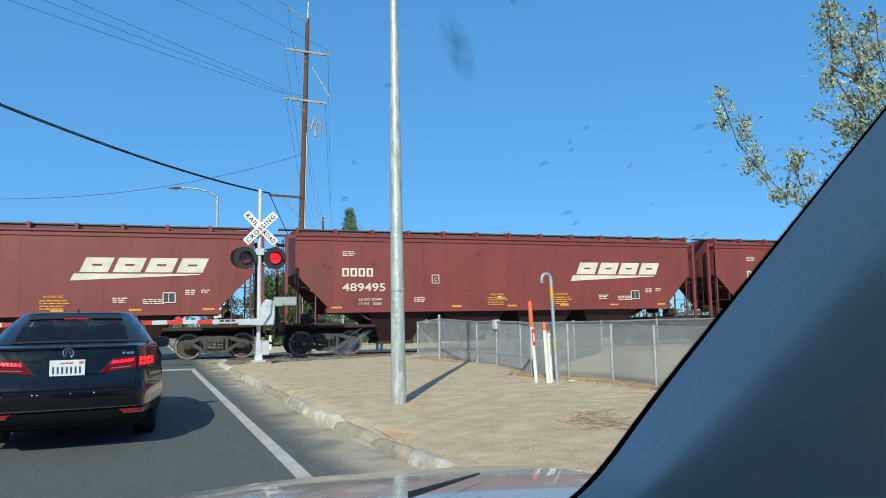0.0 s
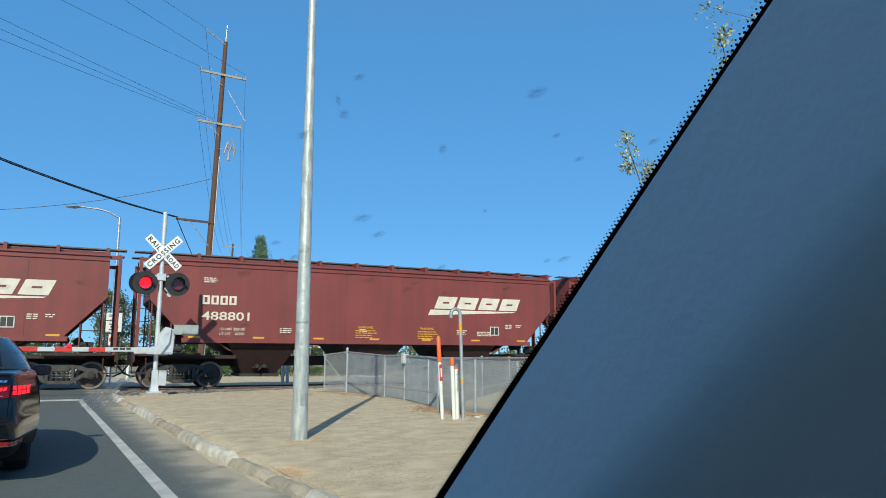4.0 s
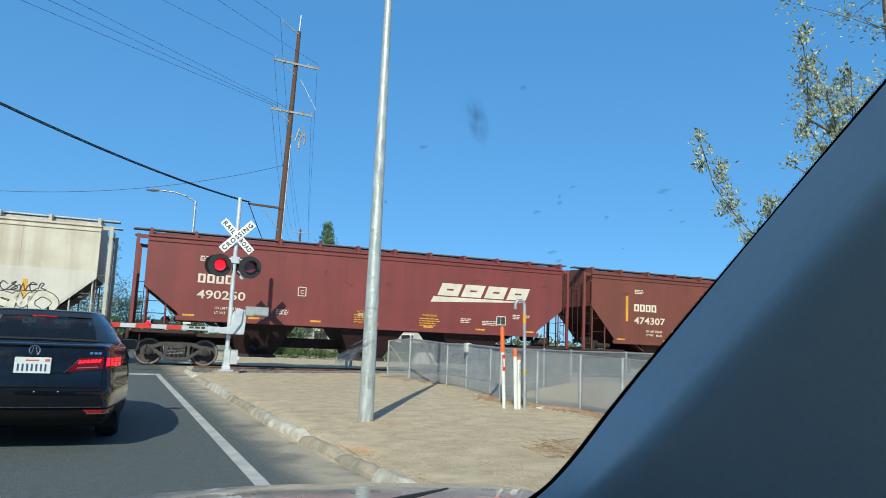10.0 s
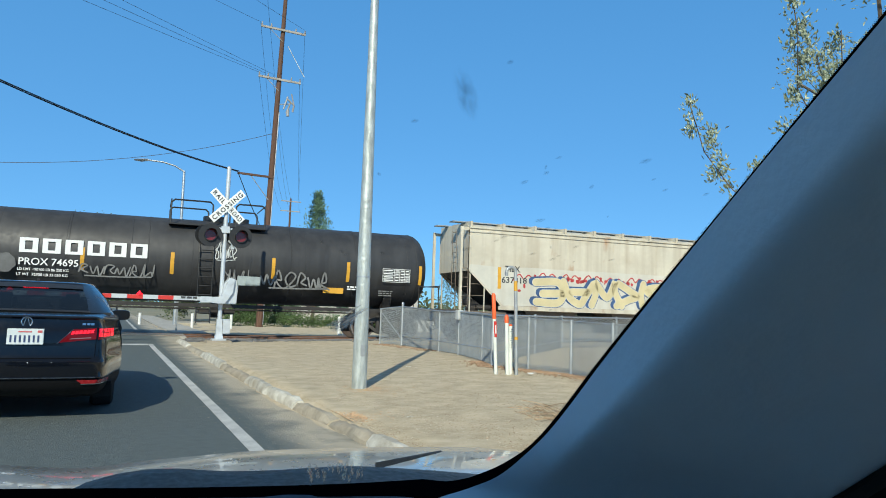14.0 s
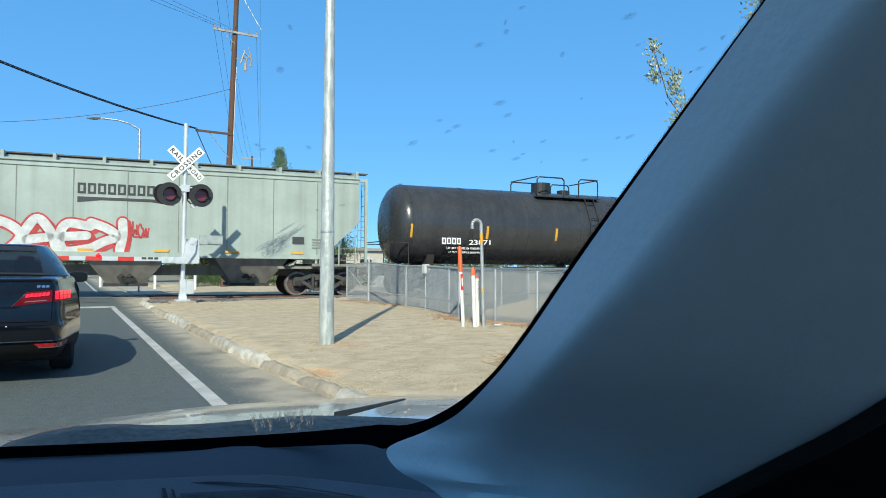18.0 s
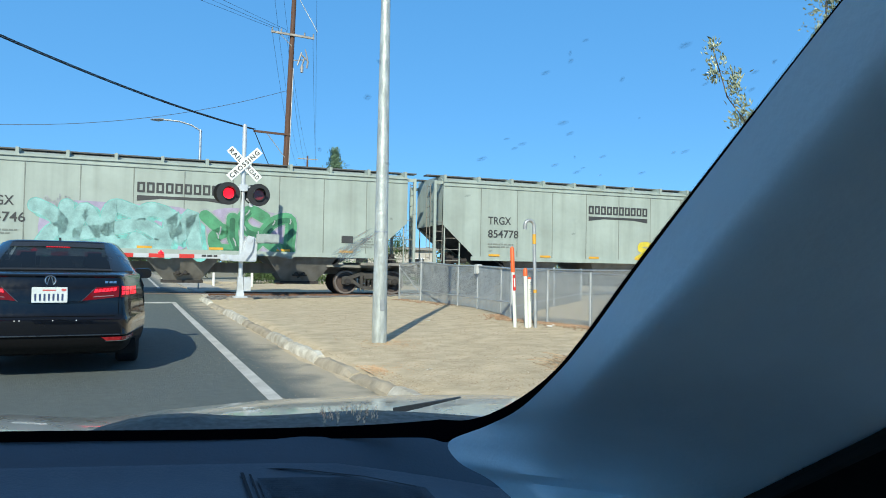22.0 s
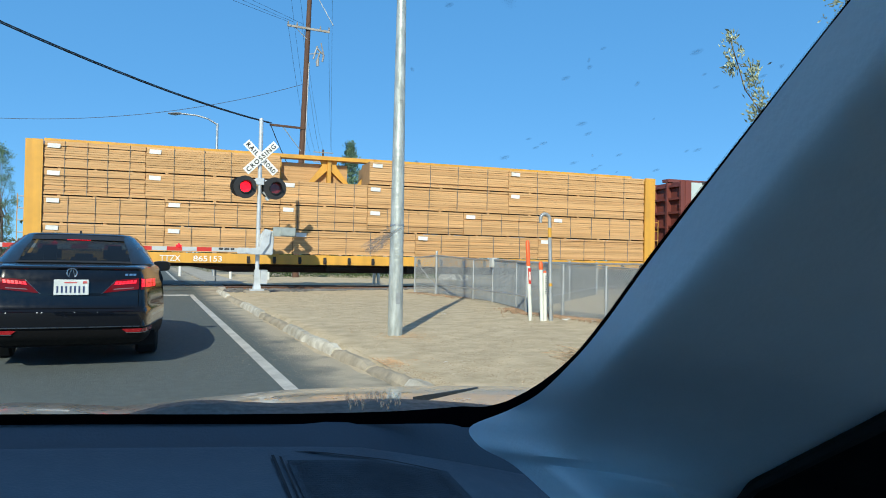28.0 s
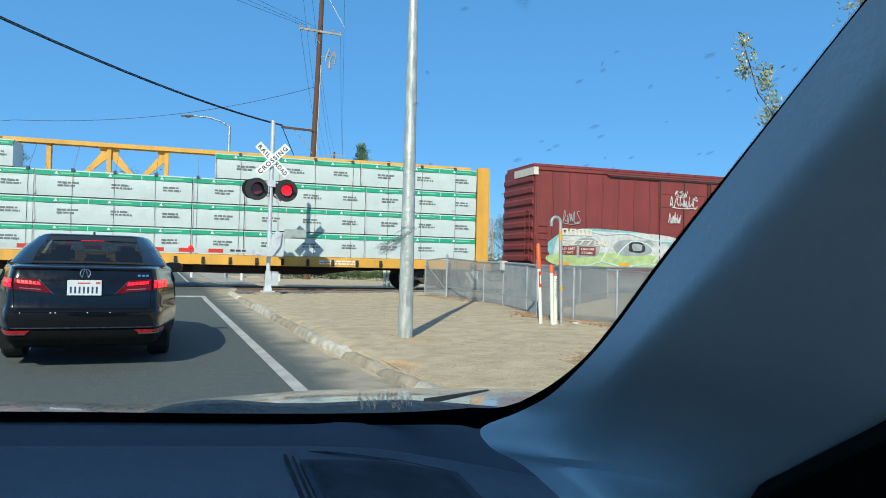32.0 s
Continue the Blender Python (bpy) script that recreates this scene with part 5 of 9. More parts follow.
    for x in (rung_x, rung_x + 0.45):
        ld.tube([(x, -radius * 0.75, tz - 0.3), (x, -radius - 0.08, cz + 0.2), (x, -radius - 0.08, cz - 0.6), (x, -1.45, 1.1), (x, -1.45, 0.45)], 0.025)
    for i in range(12):
        z = 0.5 + i * 0.3
        yy = -radius - 0.08 if abs(z - cz) < 0.7 else (-1.47 if z < cz else -radius * 0.75 - max(0, (tz - 0.3 - z)) * 0.28)
        ld.cyl((rung_x, yy, z), (rung_x + 0.45, yy, z), 0.018, 5)
    part("ladder", ld, BLACK, car)
    return car, h


def on_tank(car, radius, cz, x, z, w, hh, material, name="decal"):
    """A strip of paint lying on the tank's flank."""
    rows = []
    for k in range(5):
        zz = z + hh * k / 4
        yy = -math.sqrt(max(0.01, radius ** 2 - (zz - cz) ** 2)) - 0.008
        rows.append([(x, yy, zz), (x + w, yy, zz)])
    m = M().rings(rows, closed=False)
    return part(name, m, material, car)


def table_frame(car, x, z, w, hh, y):
    """A stencilled table: pale frame, columns and rows of print that cannot be read."""
    m = M()
    for k in range(5):
        m.box(x, x + w, y - 0.004, y + 0.015, z + hh * k / 4 - 0.008, z + hh * k / 4 + 0.008)
    for u in (0, 0.42, 0.62, 0.8, 1):
        m.box(x + w * u - 0.008, x + w * u + 0.008, y - 0.004, y + 0.015, z, z + hh)
    for k in range(4):
        for u0, u1 in ((0.04, 0.37), (0.46, 0.58), (0.66, 0.77), (0.84, 0.96)):
            m.box(x + w * u0, x + w * u1, y - 0.004, y + 0.015, z + hh * (k + 0.35) / 4, z + hh * (k + 0.7) / 4)
    return tagged(part("stencil_table", m, WHITE, car), "stencilled white table that cannot be read", kind="stuff")


# the cars, front of the train first
brown_hopper(36.0, 19.56, "489012", ("223400", "62600"), bays=4)
c1 = brown_hopper(18.16, 1.70, "489495", ("223400", "62600"), bays=4)
decal(c1[0], -c1[1] + 0.35, 2.75, 0.62, 0.5, MINERAL_OLD, "repaint_patch", y=-1.556)
decal(c1[0], -c1[1] + 0.5, 2.25, 0.62, 0.4, MINERAL_OLD, "repaint_patch", y=-1.556)
brown_hopper(0.30, -16.16, "489015", ("223100", "62900"), bays=4)
brown_hopper(-17.56, -33.22, "488801", ("223100", "62900"), bays=3)
brown_hopper(-34.46, -50.27, "491981", ("223100", "62900"), bays=3)
c5 = brown_hopper(-51.67, -68.49, "474307", ("225500", "60500"), old=True, mark="round", bays=3, sill=1.5)
WHITE_SPRAY = mat("white_spray", (0.54, 0.55, 0.54), 0.6, var=0.2, scale=6)
BLACK_SPRAY = mat("black_spray", (0.03, 0.03, 0.032), 0.6, var=0.3, scale=6)
scrawl(c5[0], 0.1, 1.72, 1.9, 0.4, WHITE_SPRAY, 4)
scrawl(c5[0], -4.4, 1.75, 1.2, 0.35, WHITE_SPRAY, 6, n=4)
brown_hopper(-69.88, -85.51, "490250", ("225300", "60700"), bays=3, cut=2.6)

car, h = hopper("hopper_car", "rust-streaked cream covered hopper car covered in graffiti", -86.93, -106.88, CREAM_PAINT, CREAM_UNDER, sill=1.32, top=4.64, cut=2.7, bays=4, seams=8, rib=CREAM_PAINT, cut_in=1.3, slope=SLOPE_BLACK, roofmat=GALV_DULL)
lettering("TILX", -h + 1.55, -1.562, 2.74, 0.33, DECAL_K, car, "reporting_mark", width=0.68)
lettering("637318", -h + 1.42, -1.562, 2.3, 0.33, DECAL_K, car, "car_number", width=1.12)
decal(car, -h + 1.25, 2.05, 0.14, 0.85, DECAL_Y, "yellow_bar")
decal(car, h - 2.05, 1.75, 0.14, 0.8, DECAL_Y, "yellow_bar")
band = [(-h + 1.52, 1.4), (h - 1.52, 1.4), (h - 0.03, 2.74)] + [(h - 0.03 - (2 * h - 0.06) * i / 40, 2.93 + 0.05 * noise.noise((i * 0.31, 4, 2))) for i in range(41)] + [(-h + 0.03, 2.74)]
part("repainted_band", M().prism(band, -1.5585, -1.545), streaked("pale_cream_paint", (0.6, 0.575, 0.5), (0.44, 0.39, 0.31), amount=0.4, rust=(0.4, 0.22, 0.1), rust_cut=0.7), car, "paler repainted band along the lower side")
YEL_SPRAY = mat("straw_spray", (0.6, 0.51, 0.3), 0.65, var=0.1, scale=1.5)
BLUE_SPRAY = mat("blue_spray", (0.05, 0.1, 0.22), 0.65, var=0.3, scale=4)
RED_SPRAY = mat("red_spray", (0.45, 0.05, 0.05), 0.65, var=0.3, scale=4)
PALE_SPRAY = mat("pale_spray", (0.6, 0.56, 0.46), 0.65, var=0.2, scale=4)
LBLUE_SPRAY = mat("light_blue_spray", (0.1, 0.28, 0.45), 0.65, var=0.3, scale=4)
mural(car, -h + 2.95, 1.47, 8.0, 1.02, YEL_SPRAY, BLUE_SPRAY, 6, 12, letters="eamkse", shadow=BLUE_SPRAY, fat=0.29, rim=WHITE_SPRAY, edge=1.26, drop=(-0.13, 0.04))
r0 = random.Random(3)
for i in range(46):
    a = r0.random()
    m = M()
    blob(m, -h + 2.0 + 10.2 * a, 1.55 + (0.75 * r0.random() if a > 0.86 or a < 0.05 else 0.92 + 0.2 * r0.random()), 0.035 + 0.06 * r0.random(), 0.05 + 0.04 * r0.random(), 60 + i, -1.5605, 10)
    part("sprayed_dot", m, RED_SPRAY, car)
for i in range(9):
    m = M()
    cx, cz = -h + 2.4 + 8.6 * i / 8, 2.5 + 0.1 * r0.random()
    ribbon(m, flow([(cx - 0.5, cz - 0.1), (cx - 0.2, cz + 0.16), (cx, cz - 0.02), (cx + 0.22, cz + 0.14), (cx + 0.5, cz - 0.08)], 5), 0.05, -1.5602)
    part("sprayed_curl", m, RED_SPRAY, car)
for i in range(5):
    e = M()
    cx, cz = -h + 11.3 + (i % 3) * 0.5, 1.66 + (i // 3) * 0.42 + (i % 2) * 0.15
    ribbon(e, [Vector((cx + math.cos(q) * 0.19, cz + math.sin(q) * 0.17)) for q in [2 * math.pi * k / 16 for k in range(17)]], 0.06, -1.567)
    part("sprayed_ring", e, RED_SPRAY, car)
scrawl(car, -h + 13.0, 1.55, 1.1, 0.65, LBLUE_SPRAY, 8, 0.06, n=3)
scrawl(car, -h + 14.0, 1.6, 1.0, 0.5, BLACK_SPRAY, 9, 0.045, n=3)
mural(car, -h + 14.75, 1.5, 4.1, 0.6, PALE_SPRAY, BLACK_SPRAY, 7, 22, letters="smcesmc", fat=0.31)
scrawl(car, -h + 17.3, 2.2, 1.3, 0.25, BLACK_SPRAY, 10, 0.03)

car, h = tank_car(-108.35, -123.7, 1.45, 2.6, "dull black tank car with white lettering and sprayed scrawls", TANK_DULL, (-1.72, 1.4), -0.2, 0.7, -0.75, 0.16)
block_word(car, 6, -6.05, 2.52, 3.8, 0.46, WHITE, "name", y=-1.462)
lettering("PROX 74695", -6.04, -1.47, 2.14, 0.31, WHITE, car, "car_number", width=1.66)
lettering("LD LMT 190100 LB 86 250 KG", -6.06, -1.46, 1.96, 0.12, WHITE, car, "load_limit", width=1.42)
lettering("LT WT  72900 LB 33 050 KG", -6.08, -1.43, 1.8, 0.12, WHITE, car, "light_weight", width=1.42)
for x in (-7.15, -4.34, -1.65, 1.67, 4.35, 7.14):
    on_tank(car, 1.45, 2.6, x, 2.05, 0.12, 0.72, DECAL_Y, "yellow_bar")
m = M()
blob(m, -6.55, 2.2, 0.42, 0.3, 480, -1.462, 30, 0.2, 0.8)
part("repaint_patch", m, mat("patch_grey", (0.11, 0.11, 0.11), 0.7, var=0.3), car, "grey overpainted patch")
scrawl(car, -4.4, 1.9, 2.3, 0.4, mat("grey_spray", (0.17, 0.17, 0.165), 0.7, var=0.3), 14, 0.045, y=-1.47, n=6)
scrawl(car, 1.35, 1.75, 2.4, 0.55, MATS["grey_spray"], 15, 0.06, y=-1.47, n=6)
scrawl(car, 0.0, 1.8, 0.9, 0.45, MATS["grey_spray"], 17, 0.04, y=-1.47, n=4)
scrawl(car, -0.25, 2.62, 0.7, 0.5, WHITE_SPRAY, 16, 0.03, y=-1.47, n=5)
table_frame(car, 5.72, 2.12, 1.05, 0.48, -1.47)
decal(car, 3.55, 1.62, 0.75, 0.2, DECAL_Y, "yellow_placard", y=-1.25)
bars(car, 4.4, 1.85, 0.5, 2, WHITE, 0.05, 0.035, 37, y=-1.4)
bars(car, 5.6, 1.75, 0.6, 3, MATS["grey_spray"], 0.04, 0.04, 38, y=-1.35)

car, h = tank_car(-125.24, -141.86, 1.58, 2.78, "glossy black tank car with white lettering and yellow bars", TANK_BLACK, (-1.9, 1.2), -1.03, 0.15, 0.45)
block_word(car, 4, -6.5, 1.97, 0.85, 0.25, WHITE, "name", y=-1.6)
lettering("23871", -5.33, -1.6, 1.97, 0.27, WHITE, car, "car_number", width=0.95)
lettering("LD LMT 204700 LB 92800 KG", -6.3, -1.585, 1.78, 0.11, WHITE, car, "load_limit", width=1.5)
lettering("LT WT   81300 LB 36900 KG", -6.2, -1.57, 1.62, 0.11, WHITE, car, "light_weight", width=1.4)
lettering("FRA-AIP", 5.43, -1.6, 2.55, 0.2, WHITE, car, "stencil", width=0.62)
table_frame(car, 6.7, 2.2, 1.15, 0.5, -1.6)
for bx, bz, bw, n, sd in ((1.35, 1.75, 0.85, 3, 34), (2.56, 1.75, 0.6, 3, 35), (4.45, 1.75, 1.6, 1, 36)):
    bars(car, bx, bz, bw, n, WHITE, 0.05, 0.035, sd, y=-1.42)
for x in (-7.8, -4.54, -1.28, 1.55, 4.64, 7.8):
    on_tank(car, 1.58, 2.78, x, 2.2, 0.11, 0.52, DECAL_Y, "yellow_bar")

MINT_SPRAY = mat("mint_spray", (0.16, 0.46, 0.42), 0.65, var=0.3, scale=4)
LILAC_SPRAY = mat("lilac_spray", (0.34, 0.3, 0.42), 0.65, var=0.2, scale=4)
GREYED_SPRAY = mat("greyed_spray", (0.3, 0.33, 0.34), 0.65, var=0.2, scale=4)
car, h = grey_hopper(-143.40, -159.02, "854771")
mural(car, -4.0, 1.45, 3.95, 1.02, WHITE_SPRAY, RED_SPRAY, 4, 41, letters="daek", fat=0.27, edge=1.42, shadow=RED_SPRAY)
scrawl(car, 0.15, 2.0, 0.5, 0.4, RED_SPRAY, 42, 0.05, n=3)
car, h = grey_hopper(-160.42, -175.98, "854778")
mural(car, 0.9, 1.48, 3.5, 0.72, mat("yellow_spray", (0.62, 0.5, 0.05), 0.65, var=0.2, scale=4), GREYED_SPRAY, 5, 43, letters="rcaek", fat=0.3)
car, h = grey_hopper(-177.39, -192.94, "854746")
mural(car, -4.25, 1.45, 4.6, 1.35, mat("sea_spray", (0.25, 0.43, 0.42), 0.65, var=0.3, scale=3), GREYED_SPRAY, 5, 44, back=LILAC_SPRAY, letters="kaesm", shadow=MINT_SPRAY, fat=0.32, rim=MINT_SPRAY, edge=1.18)
mural(car, 0.75, 1.5, 2.8, 1.25, mat("leaf_spray", (0.07, 0.27, 0.14), 0.65, var=0.3, scale=3), GREYED_SPRAY, 3, 45, back=LILAC_SPRAY, letters="rsd", fat=0.32, inner=mat("dark_green_spray", (0.03, 0.15, 0.08), 0.65, var=0.3, scale=4))
scrawl(car, -h + 3.6, 2.7, 0.9, 0.4, GREYED_SPRAY, 46, 0.05, n=4)

# wrapped lumber, green arrows on white
WRAP = mat("white_wrap", (0.53, 0.605, 0.6), 0.38, var=0.05, scale=2.5, bump=0.8, bscale=3.0)
WRAP_SEAM = mat("wrap_fold", (0.45, 0.47, 0.48), 0.5, var=0.2)
ARROW_G, ARROW_B = mat("arrow_green", (0.025, 0.28, 0.17), 0.5), mat("arrow_blue", (0.008, 0.16, 0.26), 0.5)
STRAP = mat("strap", (0.06, 0.06, 0.06), 0.6)
car, h = centerbeam("dark red centerbeam flat car loaded with white-wrapped lumber", -194.55, -217.37, BEAM_RED, clear=((-6.3, -2.6),))
arrow_g, arrow_b = M(), M()
for k in range(4):      # a fir of four stacked chevrons, green on one half and blue on the other
    z, w = k * 0.084, (0.205, 0.21, 0.21, 0.185)[k]
    arrow_g.prism([(-w, z), (-0.004, z + 0.135), (-0.004, z + 0.21), (-w, z + 0.075)], -0.006, 0.01)
    arrow_b.prism([(w, z), (0.004, z + 0.135), (0.004, z + 0.21), (w, z + 0.075)], -0.006, 0.01)
arrow_g, arrow_b = arrow_g.mesh("arrow", ARROW_G), arrow_b.mesh("arrow", ARROW_B)
PRINT = mat("print_navy", (0.045, 0.075, 0.1), 0.5)


def word_bars(width, height, n):
    """A printed name as a row of plain frames."""
    m = M()
    for i in range(n):
        for a, b, c, d in FRAME_BARS:
            k = width / n * 0.25
            m.box(-width / 2 + width * i / n + a * k, -width / 2 + width * i / n + b * k, -0.005, 0.01, c * height / 5, d * height / 5)
    return m.mesh("printed_word", PRINT)


word = word_bars(0.92, 0.11, 8)
rr = random.Random(11)
EDGES = (-h + 0.32, -8.63, -5.52, -2.2, 1.25, 4.94, h - 0.32)
for row in range(4):
    z0 = 1.14 + row * 0.865
    for i in range(6):
        a, b = EDGES[i] + 0.008, EDGES[i + 1] - 0.008
        bd = bundle(car, a, b, z0, z0 + 0.852, WRAP, name="lumber_pack", label="lumber bundle wrapped in white plastic with green-blue fir marks", seed=row * 9 + i)
        x = a + 0.3 + rr.uniform(0.0, 0.9)
        while x < b - 0.06:
            if x + 0.19 < b and x - 0.19 > a:
                part("arrow", arrow_g, ARROW_G, bd, at=(x, -1.487, z0 + 0.315))
                part("arrow", arrow_b, ARROW_B, bd, at=(x, -1.487, z0 + 0.315))
            elif x > a + 0.02:
                part("arrow", arrow_g, ARROW_G, bd, at=(x, -1.487, z0 + 0.315))
            if a < x - 0.45 and x + 0.45 < b:
                tagged(part("printed_word", word, PRINT, bd, at=(x, -1.488, z0 + 0.12)), "printed name as plain frames", kind="stuff")
            x += 1.215
        if i:      # loose fold where the wrapping of two bundles meets
            part("wrap_fold", M().prism([(a, z0 + 0.02), (a + rr.uniform(0.03, 0.07), z0 + 0.1), (a + rr.uniform(0.02, 0.05), z0 + 0.6), (a, z0 + 0.84)], -1.492, -1.47), WRAP_SEAM, bd)
CORD = mat("lashing_cord", (0.16, 0.17, 0.17), 0.7, var=0.2)
x = -10.44
while x < h - 0.4:      # lashings from the top chord over all the rows down to the sill
    cord = part("lashing", M().tube([(x, -0.3, 4.63), (x, -1.38, 4.61), (x + rr.uniform(-0.02, 0.02), -1.497, 4.5), (x + rr.uniform(-0.03, 0.03), -1.497, 2.9), (x, -1.497, 1.2), (x, -1.5, 1.0)], 0.008, 4), CORD, car, "dark lashing cord over the load")
    part("corner_guard", M().box(x - 0.05, x + 0.05, -1.515, -1.4, 4.52, 4.63), STRAP, cord)
    x += 1.24 + rr.uniform(-0.07, 0.07)
BARE = mat("bare_board", (0.58, 0.4, 0.22), 0.8, var=0.2, scale=6, stretch=(0.4, 6, 12))
for flap in (((-9.22, 3.76), (-8.68, 3.76), (-9.1, 4.1)), ((-4.1, 3.78), (-2.4, 3.78), (-2.6, 4.0), (-2.9, 4.06)), ((-10.2, 2.05), (-8.75, 2.02), (-9.1, 2.3))):
    tear = part("torn_patch", M().prism(flap, -1.4905, -1.47), BARE, car, "tear in the wrapping showing the boards")
    for k in range(1, 4):
        zz = flap[0][1] + k * 0.075
        part("board_edge", M().box(flap[0][0] + 0.12 * k, flap[1][0] - 0.06 * k, -1.494, -1.485, zz, zz + 0.006), STRAP, tear)
    (x0, z0), (x1, z1) = flap[-1], flap[0]
    part("loose_flap", M().rings([[(x0, -1.5, z0), (x0 - 0.22, -1.56, z0 + 0.12)], [((x0 + x1) / 2, -1.52, (z0 + z1) / 2), (x0 - 0.32, -1.62, z0 + 0.02)], [(x0 - 0.02, -1.5, z0 - 0.24), (x0 - 0.14, -1.53, z0 - 0.1)]], closed=False), STRAP, tear, "dark underside of the torn wrapping")
lettering("563", -6.12, -1.53, 0.86, 0.24, WHITE, car, "car_number", width=0.46)
lettering("529", -5.25, -1.53, 0.86, 0.24, WHITE, car, "car_number", width=0.46)
lettering("LD LMT", -4.01, -1.53, 0.96, 0.1, WHITE, car, "load_limit", width=0.36)
lettering("LT WT", -4.01, -1.53, 0.85, 0.1, WHITE, car, "light_weight", width=0.3)
bars(car, -3.5, 0.97, 0.7, 2, WHITE, 0.05, 0.05, 51, y=-1.53)
bars(car, -2.1, 0.97, 0.7, 2, WHITE, 0.05, 0.05, 54, y=-1.53)
bars(car, 0.3, 1.0, 1.2, 2, WHITE, 0.05, 0.04, 55, y=-1.53)
bars(car, -8.0, 1.0, 1.5, 2, WHITE, 0.05, 0.04, 52, y=-1.53)
for x in (-4.5, 0.0, 5.1):
    decal(car, x, 0.88, 0.3, 0.16, DECAL_Y, "reflector", y=-1.53)

# bare lumber
LUMBER = mat("sawn_lumber", (0.5, 0.28, 0.115), 0.8, color2=(0.7, 0.425, 0.205), scale=1.5, stretch=(0.3, 6, 14), bump=0.3, bscale=20, island=True)
TAG = mat("bundle_tag", (0.75, 0.75, 0.73), 0.6)
car, h = centerbeam("yellow centerbeam flat car loaded with bare sawn lumber", -219.06, -241.88, YELLOW, clear=((-7.65, -6.95), (-6.6, -5.6)))
cuts = {0: (0, 3.6, 7.8, 12.28, 17.34, 22.2), 1: (0, 3.6, 7.33, 10.44, 14.17, 17.9, 22.2), 2: (0, 2.98, 7.35, 10.44, 16.02, 22.2), 3: (0, 2.98, 7.32, 10.5, 16.02, 22.2)}
for row in range(4):
    z0 = 1.14 + row * 0.865
    c = cuts[row]
    for i in range(len(c) - 1):
        if row == 3 and i == 2:
            continue
        a, b = -h + 0.31 + c[i], -h + 0.31 + c[i + 1] - 0.006
        bd = bundle(car, a, b, z0 + 0.03, z0 + 0.855, LUMBER, courses=11, label="strapped bundle of bare sawn boards", seed=100 + row * 9 + i)
        part("tag", M().prism([(a + 0.1, z0 + 0.64), (a + 0.46, z0 + 0.63), (a + 0.47, z0 + 0.77), (a + 0.11, z0 + 0.78)], -1.484, -1.47), TAG, bd)
        for k in (0.2, 0.42, 0.62, 0.84):
            part("strap", M().box(a + (b - a) * k - 0.006, a + (b - a) * k + 0.006, -1.482, -1.44, z0, z0 + 0.86), CORD, bd)
        for k in (0.15, 0.5, 0.85):
            part("spacer", M().box(a + (b - a) * k - 0.05, a + (b - a) * k + 0.05, -1.44, -0.2, z0 - 0.01, z0 + 0.03), LUMBER, bd)
for x0, x1 in ((6.4, 10.0), (10.72, 14.0)):      # the load on the far side, seen through the gap
    bk = part("lumber_pack", M().box(-h + 0.31 + x0, -h + 0.31 + x1, 0.16, 1.4, 1.14 + 3 * 0.865, 1.12 + 4 * 0.865), MATS["lumber_dark"], car, "bundle of boards beyond the beam")
    for k in range(11):
        part("board", M().box(-h + 0.312 + x0, -h + 0.308 + x1, 0.145, 0.3, 3.75 + k * 0.075, 3.822 + k * 0.075), LUMBER, bk)
lettering("TTZX", -7.62, -1.53, 0.86, 0.27, WHITE, car, "reporting_mark", width=0.64)
lettering("865153", -6.58, -1.53, 0.86, 0.27, WHITE, car, "car_number", width=0.92)

# boxcar
car, h = wagon("boxcar", "dark red steel boxcar with sprayed graffiti along its sill", -243.84, -260.19)
top = 4.98
part("body", M().box(-h, h, -1.5, 1.5, 1.02, top - 0.1).prism([(-1.52, top - 0.12), (1.52, top - 0.12), (1.2, top), (0, top + 0.06), (-1.2, top)], -h, h, "x"), BOX_RED, car, bevel=0.01)
part("roof_rail", M().box(-h, h, -1.56, -1.46, top - 0.2, top - 0.08), BOX_RED, car)
for i in range(13):
    part("roof_panel", M().box(-h + 2 * h * i / 13 + 0.02, -h + 2 * h * (i + 1) / 13 - 0.02, -1.3, 1.3, top - 0.02, top + 0.075), BOX_RED, car)
for i in range(23):
    x = -h + 0.03 + (2 * h - 0.06) * i / 22
    if -2.6 < x < 2.45:
        continue
    part("side_post", M().prism([(x - 0.03, -1.5), (x - 0.02, -1.53), (x + 0.02, -1.53), (x + 0.03, -1.5)], 1.05, top - 0.15, "z"), BOX_RED, car)
part("side_sill", M().prism([(-h, 1.1), (-h, 0.95), (-h + 2.6, 0.95), (-h + 3.4, 0.68), (h - 3.4, 0.68), (h - 2.6, 0.95), (h, 0.95), (h, 1.1)], -1.54, -1.42), BOX_RED, car)
for x0, x1 in ((-2.55, -0.1), (-0.05, 2.4)):
    d = part("sliding_door", M().box(x0, x1, -1.545, -1.45, 1.05, top - 0.25), BOX_RED, car, bevel=0.01)
    for z in (1.4, 1.95, 2.5, 3.05, 3.6, 4.15):
        part("door_rib", M().box(x0 + 0.08, x1 - 0.08, -1.564, -1.53, z - 0.03, z + 0.03), BOX_RED, d)
    for x in (x0 + 0.05, (x0 + x1) / 2, x1 - 0.05):
        part("lock_rod", M().cyl((x, -1.575, 1.1), (x, -1.575, top - 0.3), 0.022, 6), GEAR, d)
    part("door_handle", M().box((x0 + x1) / 2 - 0.15, (x0 + x1) / 2 + 0.15, -1.62, -1.55, 1.9, 2.0), GEAR, d)
